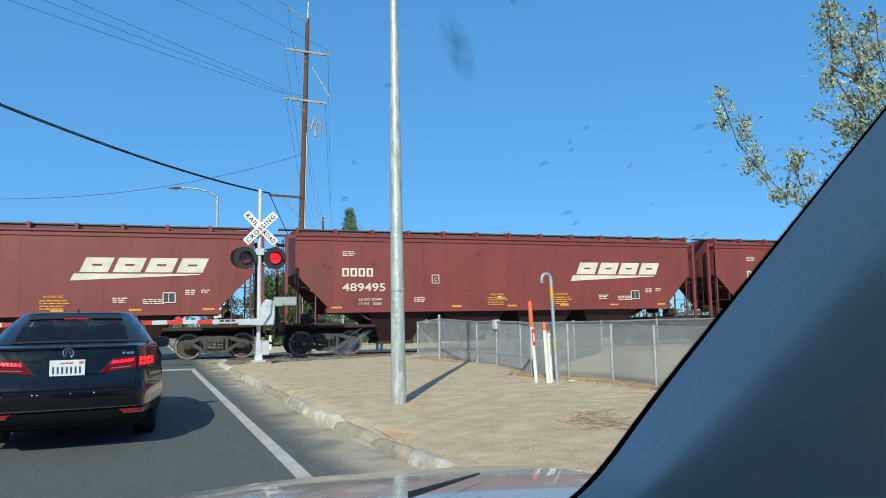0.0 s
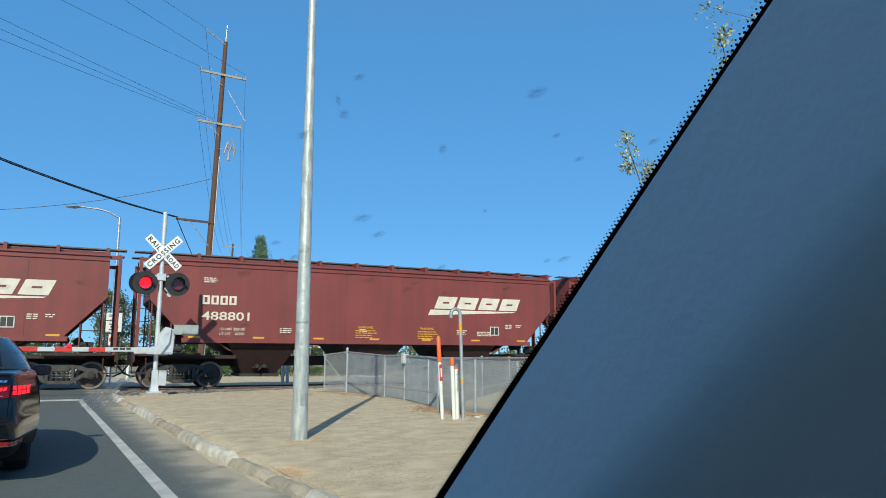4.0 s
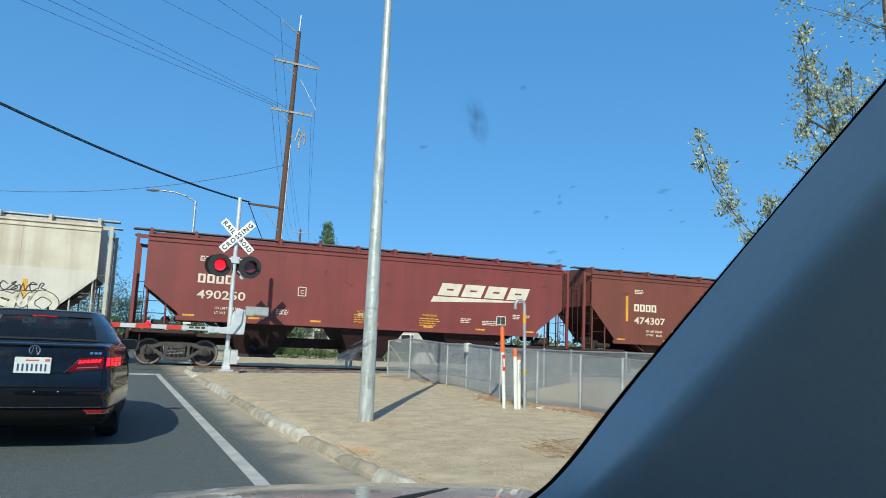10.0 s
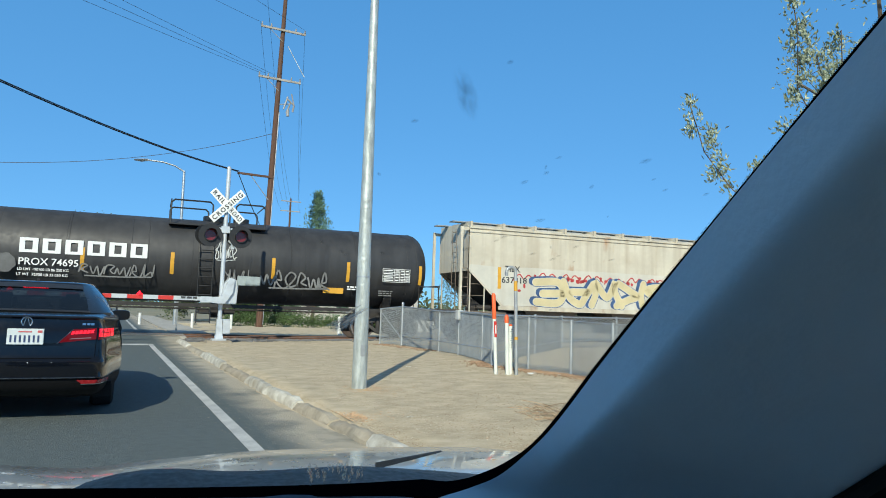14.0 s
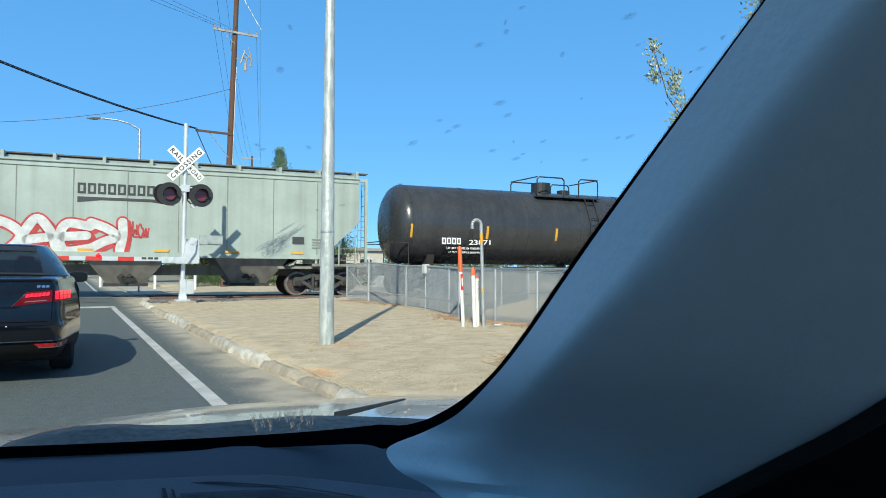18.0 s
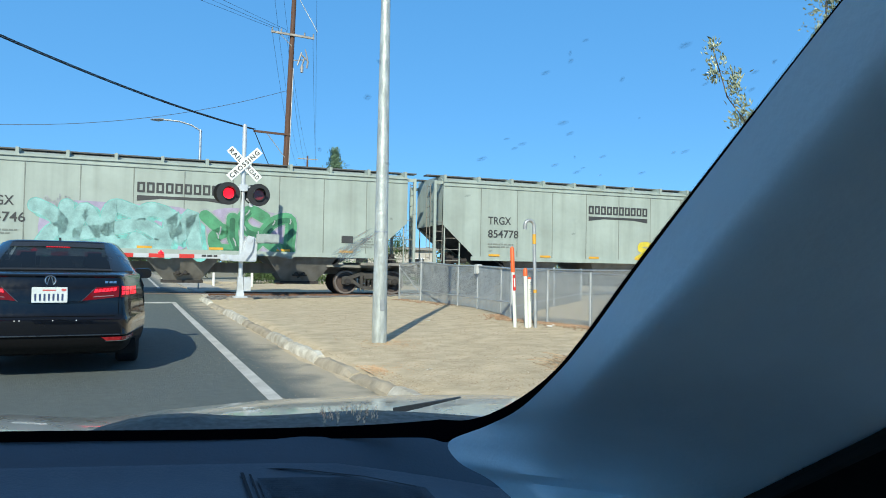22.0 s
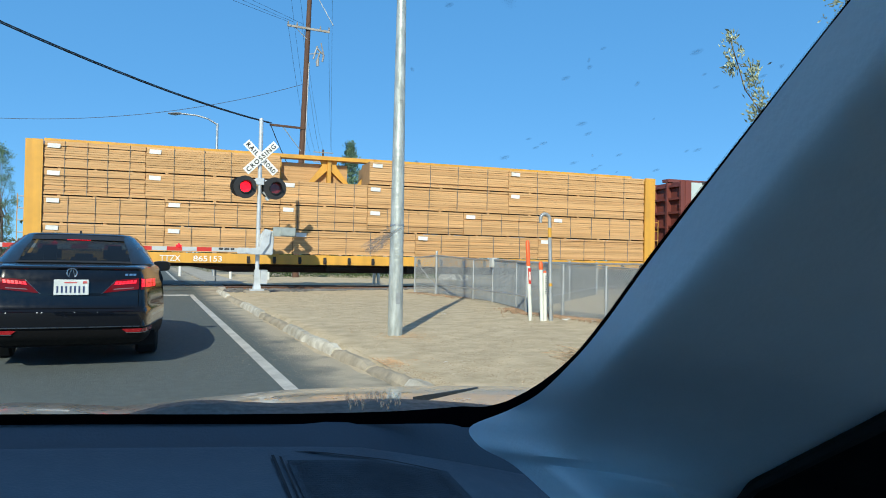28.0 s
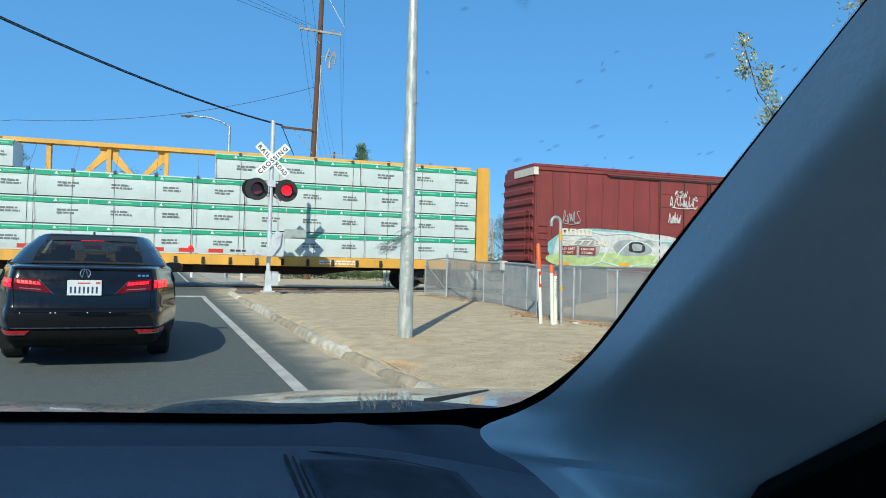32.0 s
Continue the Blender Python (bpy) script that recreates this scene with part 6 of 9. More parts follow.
part("door_track", M().box(-5.0, 4.8, -1.6, -1.5, top - 0.24, top - 0.18).box(-5.0, 4.8, -1.6, -1.5, 0.98, 1.05), BOX_RED, car)
for s in (-1, 1):
    for i in range(8):
        z = 1.3 + i * 0.45
        part("end_corrugation", M().prism([(s * h, z - 0.16), (s * (h + 0.08), z - 0.08), (s * (h + 0.08), z + 0.08), (s * h, z + 0.16)], -1.4, 1.4), BOX_RED, car)
    ladder(car, BOX_RED, s * (h - 0.35), -1.56, 1.3, 3.4 if s > 0 else 2.6, 0.42, 6)
    ladder(car, BOX_RED, s * (h + 0.12), -1.1, 1.3, 3.2, 0.42, 6, "y")
    part("step", M().box(s * (h - 0.3) - 0.2, s * (h - 0.3) + 0.2, -1.53, -1.5, 0.5, 0.54).box(s * (h - 0.3) - 0.2, s * (h - 0.3) - 0.17, -1.53, -1.5, 0.5, 1.0).box(s * (h - 0.3) + 0.17, s * (h - 0.3) + 0.2, -1.53, -1.5, 0.5, 1.0), GEAR, car)
    part("end_sill", M().box(min(s * h, s * (h + 0.3)), max(s * h, s * (h + 0.3)), -1.4, 1.4, 0.85, 1.1), MINERAL_UNDER, car)
    add_coupler(car, s * (h + 0.3), s)
    add_truck(car, s * (h - 1.9))
part("door_rail", M().box(-4.9, 4.7, -1.6, -1.54, top - 0.3, top - 0.255).box(-4.9, 4.7, -1.585, -1.5, top - 0.175, top - 0.15), GEAR, car, "dark door rail under the roof")
part("white_corner", M().box(-h - 0.09, -h + 0.1, -1.57, 0.3, top - 0.4, top - 0.1), DECAL, car)
part("center_sill", M().box(-h, h, -0.3, 0.3, 0.72, 1.02).cyl((-1, -0.8, 0.8), (0.2, -0.8, 0.8), 0.15, 10), GEAR, car)
TEAL_SPRAY, LIME_SPRAY, CHROME_SPRAY = mat("teal_spray", (0.2, 0.42, 0.44), 0.65, var=0.2, scale=4), mat("lime_spray", (0.38, 0.5, 0.22), 0.65, var=0.2, scale=4), mat("silver_spray", (0.5, 0.5, 0.5), 0.5, metal=0.2, var=0.15, scale=4)
# a long pale creature of soft patches at one end, silver letters at the other
PATCH = [(4.2, 1.7, 3.5, 0.8, TEAL_SPRAY, 1), (4.1, 1.78, 3.3, 0.68, WHITE_SPRAY, 2), (3.6, 1.32, 2.9, 0.3, LIME_SPRAY, 3), (2.55, 1.78, 0.62, 0.4, GREYED_SPRAY, 4), (4.95, 1.85, 1.0, 0.33, GREYED_SPRAY, 5), (5.1, 1.86, 0.42, 0.22, BLACK_SPRAY, 6), (5.12, 1.87, 0.28, 0.14, GREYED_SPRAY, 7), (6.75, 1.6, 0.62, 0.5, TEAL_SPRAY, 8), (6.5, 1.6, 0.42, 0.42, WHITE_SPRAY, 9), (1.5, 1.2, 0.5, 0.28, LIME_SPRAY, 10), (6.2, 1.22, 0.6, 0.18, LIME_SPRAY, 11)]
for k, (bx, bz, rx, rz, paint, sd) in enumerate(PATCH):
    m = M()
    blob(m, -h + 0.0 + bx * 0.9, bz, rx * 0.9, rz, 400 + sd, -1.566 - 0.0025 * k, 48, 0.1, 0.62)
    part("sprayed_patch", m, paint, car, "soft sprayed patch of a graffiti picture")
for k, pts in enumerate((((1.2, 2.0), (2.2, 2.5), (3.4, 2.35), (4.6, 2.42), (5.8, 2.2), (6.9, 2.15)), ((1.1, 1.1), (2.4, 1.05), (3.3, 1.25), (4.4, 1.06), (5.6, 1.2), (6.9, 1.1)), ((4.0, 1.4), (4.3, 1.75), (4.9, 2.12), (5.7, 1.98), (6.0, 1.7)), ((3.2, 1.2), (3.5, 1.7), (3.3, 2.2)), ((6.0, 1.3), (6.35, 1.7), (6.2, 2.05)))):
    m = M()
    ribbon(m, flow([(-h + u * 0.9, v) for u, v in pts], 8), 0.055, -1.598)
    part("sprayed_line", m, mat("pale_mint_spray", (0.52, 0.62, 0.6), 0.65, var=0.2), car)
mural(car, h - 5.6, 1.1, 4.85, 1.05, CHROME_SPRAY, BLACK_SPRAY, 4, 62, back=TEAL_SPRAY, y=-1.566, letters="csrs", fat=0.25, edge=1.4, glow=WHITE_SPRAY)
m = M()
blob(m, h - 1.6, 1.3, 0.8, 0.3, 470, -1.5835, 30, 0.15, 0.7)
part("sprayed_patch", m, mat("salmon_spray", (0.42, 0.2, 0.13), 0.65, var=0.3), car)
scrawl(car, -2.05, 3.6, 1.4, 0.42, WHITE_SPRAY, 63, 0.035, y=-1.6, n=6)
scrawl(car, -1.8, 4.05, 0.6, 0.26, WHITE_SPRAY, 67, 0.035, y=-1.6, n=3)
scrawl(car, -2.1, 2.95, 0.6, 0.36, WHITE_SPRAY, 64, 0.035, y=-1.6, n=4)
scrawl(car, -h + 1.2, 2.75, 0.8, 0.5, GREYED_SPRAY, 65, 0.03, y=-1.566, n=4)
scrawl(car, h - 1.2, 2.75, 0.85, 0.75, CREAM, 66, 0.035, y=-1.566, n=5)
block_word(car, 4, -h + 1.15, 2.26, 1.4, 0.26, DECAL, "reporting_mark", y=-1.602)
lettering("727780", -h + 1.15, -1.602, 1.88, 0.3, DECAL, car, "car_number", width=2.1)
for bx, a1, a2 in ((1.1, "LD LMT", "LT WT"), (1.95, "186500", " 77500")):
    decal(car, -h + bx, 1.5, 0.72, 0.33, BOX_RED, "repaint_panel", y=-1.6)
    lettering(a1, -h + bx + 0.07, -1.607, 1.69, 0.13, DECAL, car, "load_limit", width=0.58)
    lettering(a2, -h + bx + 0.07, -1.607, 1.53, 0.13, DECAL, car, "light_weight", width=0.5)
for i, w in enumerate(("CLOSE AND LOCK", "DOORS BEFORE", "MOVING CAR")):
    lettering(w, 1.0, -1.58, 3.85 - i * 0.24, 0.14, DECAL, car, "door_notice")
part("round_emblem", M().lathe([(-1.512, 0.25), (-1.516, 0.25), (-1.516, 0.001)], 30, "y", (h - 2.05, 0, 4.42)), DECAL, car, "round white emblem with a dark cross")
for q in range(4):
    c, w = (1, 0) if q % 2 else (0, 1)
    sg = 1 if q < 2 else -1
    part("emblem_mark", M().box(h - 2.05 + sg * c * 0.1 - 0.05 - 0.03 * w, h - 2.05 + sg * c * 0.1 + 0.05 + 0.03 * w, -1.522, -1.51, 4.42 + sg * w * 0.1 - 0.05 - 0.03 * c, 4.42 + sg * w * 0.1 + 0.05 + 0.03 * c), BOX_RED, car)
for zz in (1.28, 1.06):
    decal(car, h - 0.85, zz, 0.55, 0.16, DECAL_Y, "reflector", y=-1.585)
for bx, bz, bw, n, sd in ((0.1, 2.1, 0.5, 2, 91), (0.2, 1.7, 0.6, 3, 92), (1.2, 1.75, 0.5, 2, 93), (1.7, 2.0, 0.4, 3, 94), (-0.9, 2.15, 0.4, 2, 95)):
    bars(car, bx, bz, bw, n, DECAL, 0.05, 0.04, sd, y=-1.57 if bx < 2.4 else -1.535)
for i in range(23):
    x = -h + 0.03 + (2 * h - 0.06) * i / 22
    if not -2.6 < x < 2.45:
        part("panel_seam", M().box(x + 0.03, x + 0.052, -1.504, -1.49, 1.05, top - 0.2), GEAR, car)
for i in range(6):
    decal(car, -h + 1.0 + (2 * h - 2.6) * i / 5, 1.08, 0.5, 0.13, DECAL_Y, "reflector", y=-1.61)

# white and green wrapped lumber
GREEN_STRIPE = mat("stripe_green", (0.012, 0.34, 0.18), 0.45, var=0.1, scale=3)
car, h = centerbeam("yellow centerbeam flat car loaded with white lumber bundles striped green", -262.30, -285.1, YELLOW, top=4.68)
for row in range(4):
    z0 = 1.14 + row * 0.865
    edges = [-h + 0.32, -h + 2.9, -h + 7.6, -h + 12.3, -h + 14.0, -h + 18.2, h - 0.32] if row < 3 else [-h + 0.32, -h + 3.2, -h + 7.0, -h + 10.3, -h + 13.0, -h + 18.0, h - 0.32]
    for i in range(6):
        a, b = edges[i] + 0.01, edges[i + 1] - 0.01
        if row == 3 and i in (2, 3):
            continue
        bd = bundle(car, a, b, z0, z0 + 0.85, WRAP, label="lumber bundle wrapped in white plastic with a green stripe", seed=200 + row * 9 + i)
        part("stripe", M().box(a + 0.01, b - 0.01, -1.489, -1.44, z0 + 0.66, z0 + 0.8), GREEN_STRIPE, bd, "green printed stripe")
        n = max(1, round((b - a) / 1.45))
        for k in range(n):
            x = a + (b - a) * (k + 0.42) / n
            bars(bd, x, z0 + 0.42, 0.62, 2, mat("print_grey", (0.16, 0.17, 0.17), 0.6), 0.05, 0.045, 70 + k, y=-1.487)
            part("stripe_mark", M().prism([(x - 0.1, z0 + 0.7), (x + 0.02, z0 + 0.7), (x - 0.04, z0 + 0.79)], -1.496, -1.48), WHITE, bd)
            part("stripe_print", M().box(x + 0.06, x + 0.62, -1.494, -1.48, z0 + 0.715, z0 + 0.75), mat("stripe_pale", (0.2, 0.5, 0.36), 0.5), bd)
            if k:
                xs = a + (b - a) * k / n
                part("print_gap", M().box(xs - 0.012, xs + 0.012, -1.4935, -1.44, z0 + 0.655, z0 + 0.805), WRAP, bd)
        part("wrap_fold", M().prism([(a, z0 + 0.02), (a + 0.05, z0 + 0.1), (a + 0.03, z0 + 0.6), (a, z0 + 0.84)], -1.492, -1.47), WRAP_SEAM, bd)
x = -h + 0.9
while x < h - 0.4:
    topz = 3.76 if -h + 7.0 < x < -h + 13.0 else 4.62
    cord = part("lashing", M().tube([(x, -0.15, 4.75), (x, -1.38, topz), (x + rr.uniform(-0.02, 0.02), -1.497, topz - 0.12), (x + rr.uniform(-0.03, 0.03), -1.497, 2.4), (x, -1.497, 1.2), (x, -1.5, 1.0)], 0.007, 4), CORD, car, "dark lashing cord over the load")
    part("corner_guard", M().box(x - 0.045, x + 0.045, -1.51, -1.4, topz - 0.1, topz + 0.01), STRAP, cord)
    x += 1.3 + rr.uniform(-0.07, 0.07)
bars(car, h - 6.2, 0.98, 1.4, 2, WHITE, 0.05, 0.04, 53, y=-1.53)

# ---- crossing signal ----
SX, SY, SZ = 3.06, 22.3, 0.2
signal = thing("crossing_signal", "silver railway crossing signal with crossbuck, red lamps and lowered gate", "signal", (SX, SY, SZ))
part("foundation", M().box(-0.36, 0.36, -0.3, 0.3, -0.4, -0.085), mat("footing", (0.36, 0.31, 0.24), 0.95, var=0.2, scale=4, bump=0.5), signal, bevel=0.02)
part("base_casting", M().box(-0.2, 0.2, -0.2, 0.2, -0.085, -0.04).rings([[(-0.12, -0.12, -0.04), (0.12, -0.12, -0.04), (0.12, 0.12, -0.04), (-0.12, 0.12, -0.04)], [(-0.085, -0.085, 0.16), (0.085, -0.085, 0.16), (0.085, 0.085, 0.16), (-0.085, 0.085, 0.16)], [(-0.078, -0.078, 0.55), (0.078, -0.078, 0.55), (0.078, 0.078, 0.55), (-0.078, 0.078, 0.55)]]), ALU, signal, bevel=0.006)
part("junction_box", M().box(0.09, 0.3, -0.14, 0.1, 0.12, 0.52).box(0.08, 0.31, -0.15, 0.11, 0.52, 0.545), ALU, signal, bevel=0.015)
part("mast", M().cyl((0, 0, -0.03), (0.03, 0, 5.08), 0.064, 16), ALU, signal, smooth=True)
part("mast_cap", M().lathe([(5.08, 0.07), (5.14, 0.05), (5.16, 0.01)], 14, "z", (0.03, 0, 0)), ALU, signal)
SIGN_K = mat("sign_black", (0.02, 0.02, 0.02), 0.6)
SIGN_W = mat("sign_white", (0.8, 0.8, 0.78), 0.45, var=0.05)
XZ = 3.93
for k, (ang, words) in enumerate(((45, (("CROSSING", -0.575, 1.14),)), (-45, (("RAIL", -0.575, 0.44), ("ROAD", 0.145, 0.44))))):
    bl = part("crossbuck_blade", M().box(-0.63, 0.63, -0.008, 0.008, -0.118, 0.118), SIGN_W, signal, "white reflective blade with black letters", at=(0.03, -0.1 - 0.02 * (1 - k), XZ, 0, -ang, 0), bevel=0.004)
    for w, x, wd in words:
        part("lettering", text_mesh(w, 0.19, SIGN_K, width=wd, space=1.25), SIGN_K, bl, at=(x, -0.012, -0.067, 90, 0, 0))
part("sign_bracket", M().box(-0.06, 0.12, -0.09, 0.08, XZ - 0.05, XZ + 0.05), GALV, signal)
LZ = 3.02
part("lamp_arm", M().cyl((-0.42, -0.02, LZ + 0.22), (0.46, -0.02, LZ + 0.22), 0.035, 8).box(-0.1, 0.14, -0.09, 0.09, LZ + 0.1, LZ + 0.3).cyl((-0.42, -0.02, LZ + 0.22), (-0.42, -0.02, LZ), 0.035, 8).cyl((0.46, -0.02, LZ + 0.22), (0.46, -0.02, LZ), 0.035, 8), ALU, signal)
part("conduit", M().tube([(0.12, 0, LZ - 0.12), (0.34, 0, LZ - 0.3), (0.34, 0, LZ - 0.12)], 0.03, 8).cyl((0.26, -0.05, LZ - 0.3), (0.26, 0.07, LZ - 0.3), 0.07, 10), ALU, signal)
LAMPS = []
for n_, x in enumerate((-0.42, 0.46)):
    plate = part("lamp_background", M().lathe([(-0.14, 0.02), (-0.14, 0.34), (-0.128, 0.34), (-0.128, 0.02)], 32, "y"), BLACK, signal, "round black lamp background", at=(x, -0.02, LZ, 0, 0, 0))
    part("lamp_housing", M().lathe([(-0.12, 0.19), (0.0, 0.17), (0.06, 0.1)], 20, "y"), BLACK, plate)
    part("lens_ring", M().lathe([(-0.15, 0.16), (-0.2, 0.16), (-0.2, 0.18), (-0.14, 0.18)], 28, "y"), BLACK, plate)
    hood = []
    for yy in (-0.15, -0.46):
        hood.append([(math.cos(q) * 0.18, yy if abs(q - math.pi / 2) < 1.9 else yy * 0.5, math.sin(q) * 0.18) for q in [math.radians(-25 + 230 * i / 20) for i in range(21)]])
    hood[1] = [(px, -0.15 - 0.31 * max(0, math.sin((i / 20) * math.pi)) ** 0.6, pz) for i, (px, _, pz) in enumerate(hood[1])]
    part("visor", M().rings(hood, closed=False).rings([[(a * 0.97, b, c * 0.97) for a, b, c in r] for r in hood], closed=False), BLACK, plate, smooth=True)
    # flashing is imitated by an added two-faced disc turning on its upright axis inside the housing: one face glows,
    # one is dark glass
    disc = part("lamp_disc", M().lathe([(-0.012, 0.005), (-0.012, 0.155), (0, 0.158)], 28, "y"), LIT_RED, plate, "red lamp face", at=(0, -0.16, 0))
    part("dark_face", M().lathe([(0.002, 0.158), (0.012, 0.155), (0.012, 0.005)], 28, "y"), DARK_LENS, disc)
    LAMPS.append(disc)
    # lamps for the other approach
    part("rear_lamp", M().lathe([(0.1, 0.3), (0.115, 0.3), (0.115, 0.05)], 24, "y").lathe([(0.11, 0.17), (0.4, 0.17), (0.4, 0.16)], 20, "y"), BLACK, signal, at=(x - 0.1, 0.02, LZ + 0.02, 0, 0, 18))
# gate machine, counterweight and arm
GZ = 1.28
part("gate_machine", M().prism([(-0.05, GZ - 0.28), (0.42, GZ - 0.28), (0.46, GZ + 0.42), (0.2, GZ + 0.5), (0.05, GZ + 0.3)], -0.25, 0.12), ALU, signal, bevel=0.02)
part("arm_hub", M().prism([(-0.32, GZ - 0.27), (0.08, GZ - 0.28), (0.3, GZ + 0.05), (0.34, GZ + 0.46), (0.16, GZ + 0.5), (0.0, GZ - 0.06), (-0.32, GZ - 0.1)], -0.34, -0.28).cyl((0.2, -0.36, GZ + 0.36), (0.2, -0.26, GZ + 0.36), 0.09, 14), ALU, signal, bevel=0.01)
part("counterweight", M().box(0.4, 1.08, -0.36, -0.26, GZ + 0.28, GZ + 0.56).box(0.62, 1.06, -0.4, -0.26, GZ + 0.3, GZ + 0.54), mat("weathered_zinc", (0.33, 0.37, 0.36), 0.55, metal=0.2, var=0.2, scale=5), signal, bevel=0.015)
AZ = GZ - 0.16
part("arm_clamp", M().box(-0.62, -0.28, -0.36, -0.26, AZ - 0.1, AZ + 0.08).cyl((-0.5, -0.38, AZ), (-0.5, -0.24, AZ), 0.05, 8).cyl((-0.36, -0.38, AZ - 0.04), (-0.36, -0.24, AZ - 0.04), 0.05, 8), ALU, signal, bevel=0.01)
arm = part("gate_arm", M().box(-8.6, -0.6, -0.33, -0.29, AZ - 0.05, AZ + 0.07), mat("arm_sheeting", (0.5, 0.53, 0.55), 0.4, var=0.08), signal, "white gate arm with red stripes", bevel=0.006)
for i in range(9):
    x = -1.35 - i * 0.81
    part("red_stripe", M().box(x - 0.41, x, -0.336, -0.284, AZ - 0.047, AZ + 0.067), RED_REFL, arm)
part("arm_lamp", M().lathe([(0, 0.075), (0.04, 0.075), (0.05, 0.04), (0.1, 0.01)], 12, "z", (-2.25, -0.31, AZ + 0.07)), LIT_RED, arm, "small red lamp on the arm")
part("arm_lamp", M().lathe([(0, 0.075), (0.04, 0.075), (0.05, 0.04), (0.1, 0.01)], 12, "z", (-5.4, -0.31, AZ + 0.07)), LIT_RED, arm)
bars(arm, -1.15, AZ + 0.0, 0.5, 1, DECAL_K, 0.06, 0.02, 81, y=-0.335)

# ---- poles, street lamps, wires ----
steel_pole = thing("steel_pole", "galvanised tapered steel pole with drips and patches", "pole", (3.11, 9.26, dirt_height(3.11, 9.26) - 0.02))
part("shaft", M().lathe([(0, 0.1), (0.5, 0.098), (2.0, 0.086), (4.0, 0.069), (6.0, 0.051), (8.5, 0.037)], 24, "z"), mat("pole_zinc", (0.3, 0.33, 0.32), 0.5, metal=0.35, color2=(0.62, 0.66, 0.63), scale=6, stretch=(3.0, 3.0, 0.6), bump=0.5, bscale=14, amount=0.5), steel_pole, smooth=True)
part("clamp", M().lathe([(1.5, 0.09), (1.5, 0.094), (1.52, 0.094), (1.52, 0.09)], 24, "z"), GALV, steel_pole)
part("hand_hole", M().box(-0.03, 0.03, -0.104, -0.085, 0.45, 0.6), GALV_DULL, steel_pole, bevel=0.006)

WP = Vector((8.2, 43.2, 0))
wood = thing("utility_pole", "tall brown wooden utility pole with cross-arms and insulators", "utility pole", (WP.x, WP.y, -0.1, 0, 1.6, 0))
part("shaft", M().lathe([(0, 0.21), (8, 0.18), (15, 0.15), (20.3, 0.12)], 14, "z"), WOODPOLE, wood, smooth=True)
INSUL = mat("insulator", (0.3, 0.29, 0.28), 0.3, var=0.2)
for z, w in ((15.0, 1.28), (18.1, 1.36)):
    ca = part("cross_arm", M().box(-w, w, -0.24, -0.14, z - 0.06, z + 0.06).cyl((-w * 0.6, -0.15, z - 0.05), (0, -0.15, z - 0.7), 0.02, 5), mat("arm_wood", (0.36, 0.33, 0.29), 0.8, var=0.2), wood)
    for x in (-w + 0.05, -w * 0.55, w * 0.55, w - 0.05):
        part("insulator", M().lathe([(z + 0.06, 0.03), (z + 0.12, 0.06), (z + 0.2, 0.03), (z + 0.24, 0.045), (z + 0.28, 0.01)], 10, "z", (x, -0.19, 0)), INSUL, ca)
part("side_arm", M().box(-2.0, 0.1, -0.2, -0.08, 8.92, 9.04), WOODPOLE, wood)
part("arm_brace", M().cyl((-1.2, -0.14, 8.9), (-0.1, -0.14, 7.6), 0.025, 6), GALV_DULL, wood)
part("top_pin", M().cyl((0, 0, 20.2), (0.02, 0, 21.4), 0.045, 6).cyl((-0.05, -0.1, 20.1), (-1.25, -0.2, 20.75), 0.04, 6), GALV_DULL, wood)
part("cutout", M().cyl((0.5, -0.3, 13.9), (0.95, -0.35, 13.5), 0.05, 8).cyl((0.75, -0.35, 14.2), (0.95, -0.35, 13.5), 0.04, 8).cyl((0.9, -0.3, 13.1), (0.95, -0.35, 13.5), 0.06, 8), INSUL, wood)
for a, b, r in (((0.35, -0.25, 13.2), (0.55, -0.3, 14.0), 0.05), ((0.55, -0.2, 13.0), (0.75, -0.3, 13.7), 0.05), ((0.62, -0.3, 12.8), (0.62, -0.3, 13.2), 0.09)):
    part("cutout", M().cyl(a, b, r, 8), INSUL, wood)
part("bracket", M().cyl((0.1, -0.1, 13.5), (0.7, -0.2, 13.6), 0.03, 6), GALV_DULL, wood)
part("riser", M().cyl((0.17, -0.1, 0.2), (0.14, -0.1, 13.0), 0.03, 6), GALV_DULL, wood)

WIRE = mat("wire", (0.03, 0.03, 0.032), 0.6)


def wire(name, a, b, sag, r, label, n=14):
    pts = []
    for i in range(n + 1):
        k = i / n
        p = Vector(a).lerp(Vector(b), k)
        p.z -= sag * 4 * k * (1 - k)
        pts.append(p)
    m = M()
    rows = []
    for i, p in enumerate(pts):
        d = (pts[min(i + 1, n)] - pts[max(i - 1, 0)]).normalized()
        u = d.cross(Vector((0, 0, 1))).normalized()
        w = u.cross(d)
        rows.append([p + (u * math.cos(q) + w * math.sin(q)) * r for q in (0, 2.094, 4.189)])
    m.rings(rows)
    return tagged(part(name, m, WIRE, smooth=True), label, "cable")




PREV = {"a": (-4.74, 32.5, 14.6), "b": (-2.65, 33.1, 15.2), "c": (1.56, 37.9, 18.0), "d": (4.4, 37.2, 18.1), "e": (1.9, 37.2, 20.6)}


def beyond(a, b, k):
    """The place k times as far from a as b is."""
    return Vector(a).lerp(Vector(b), k)


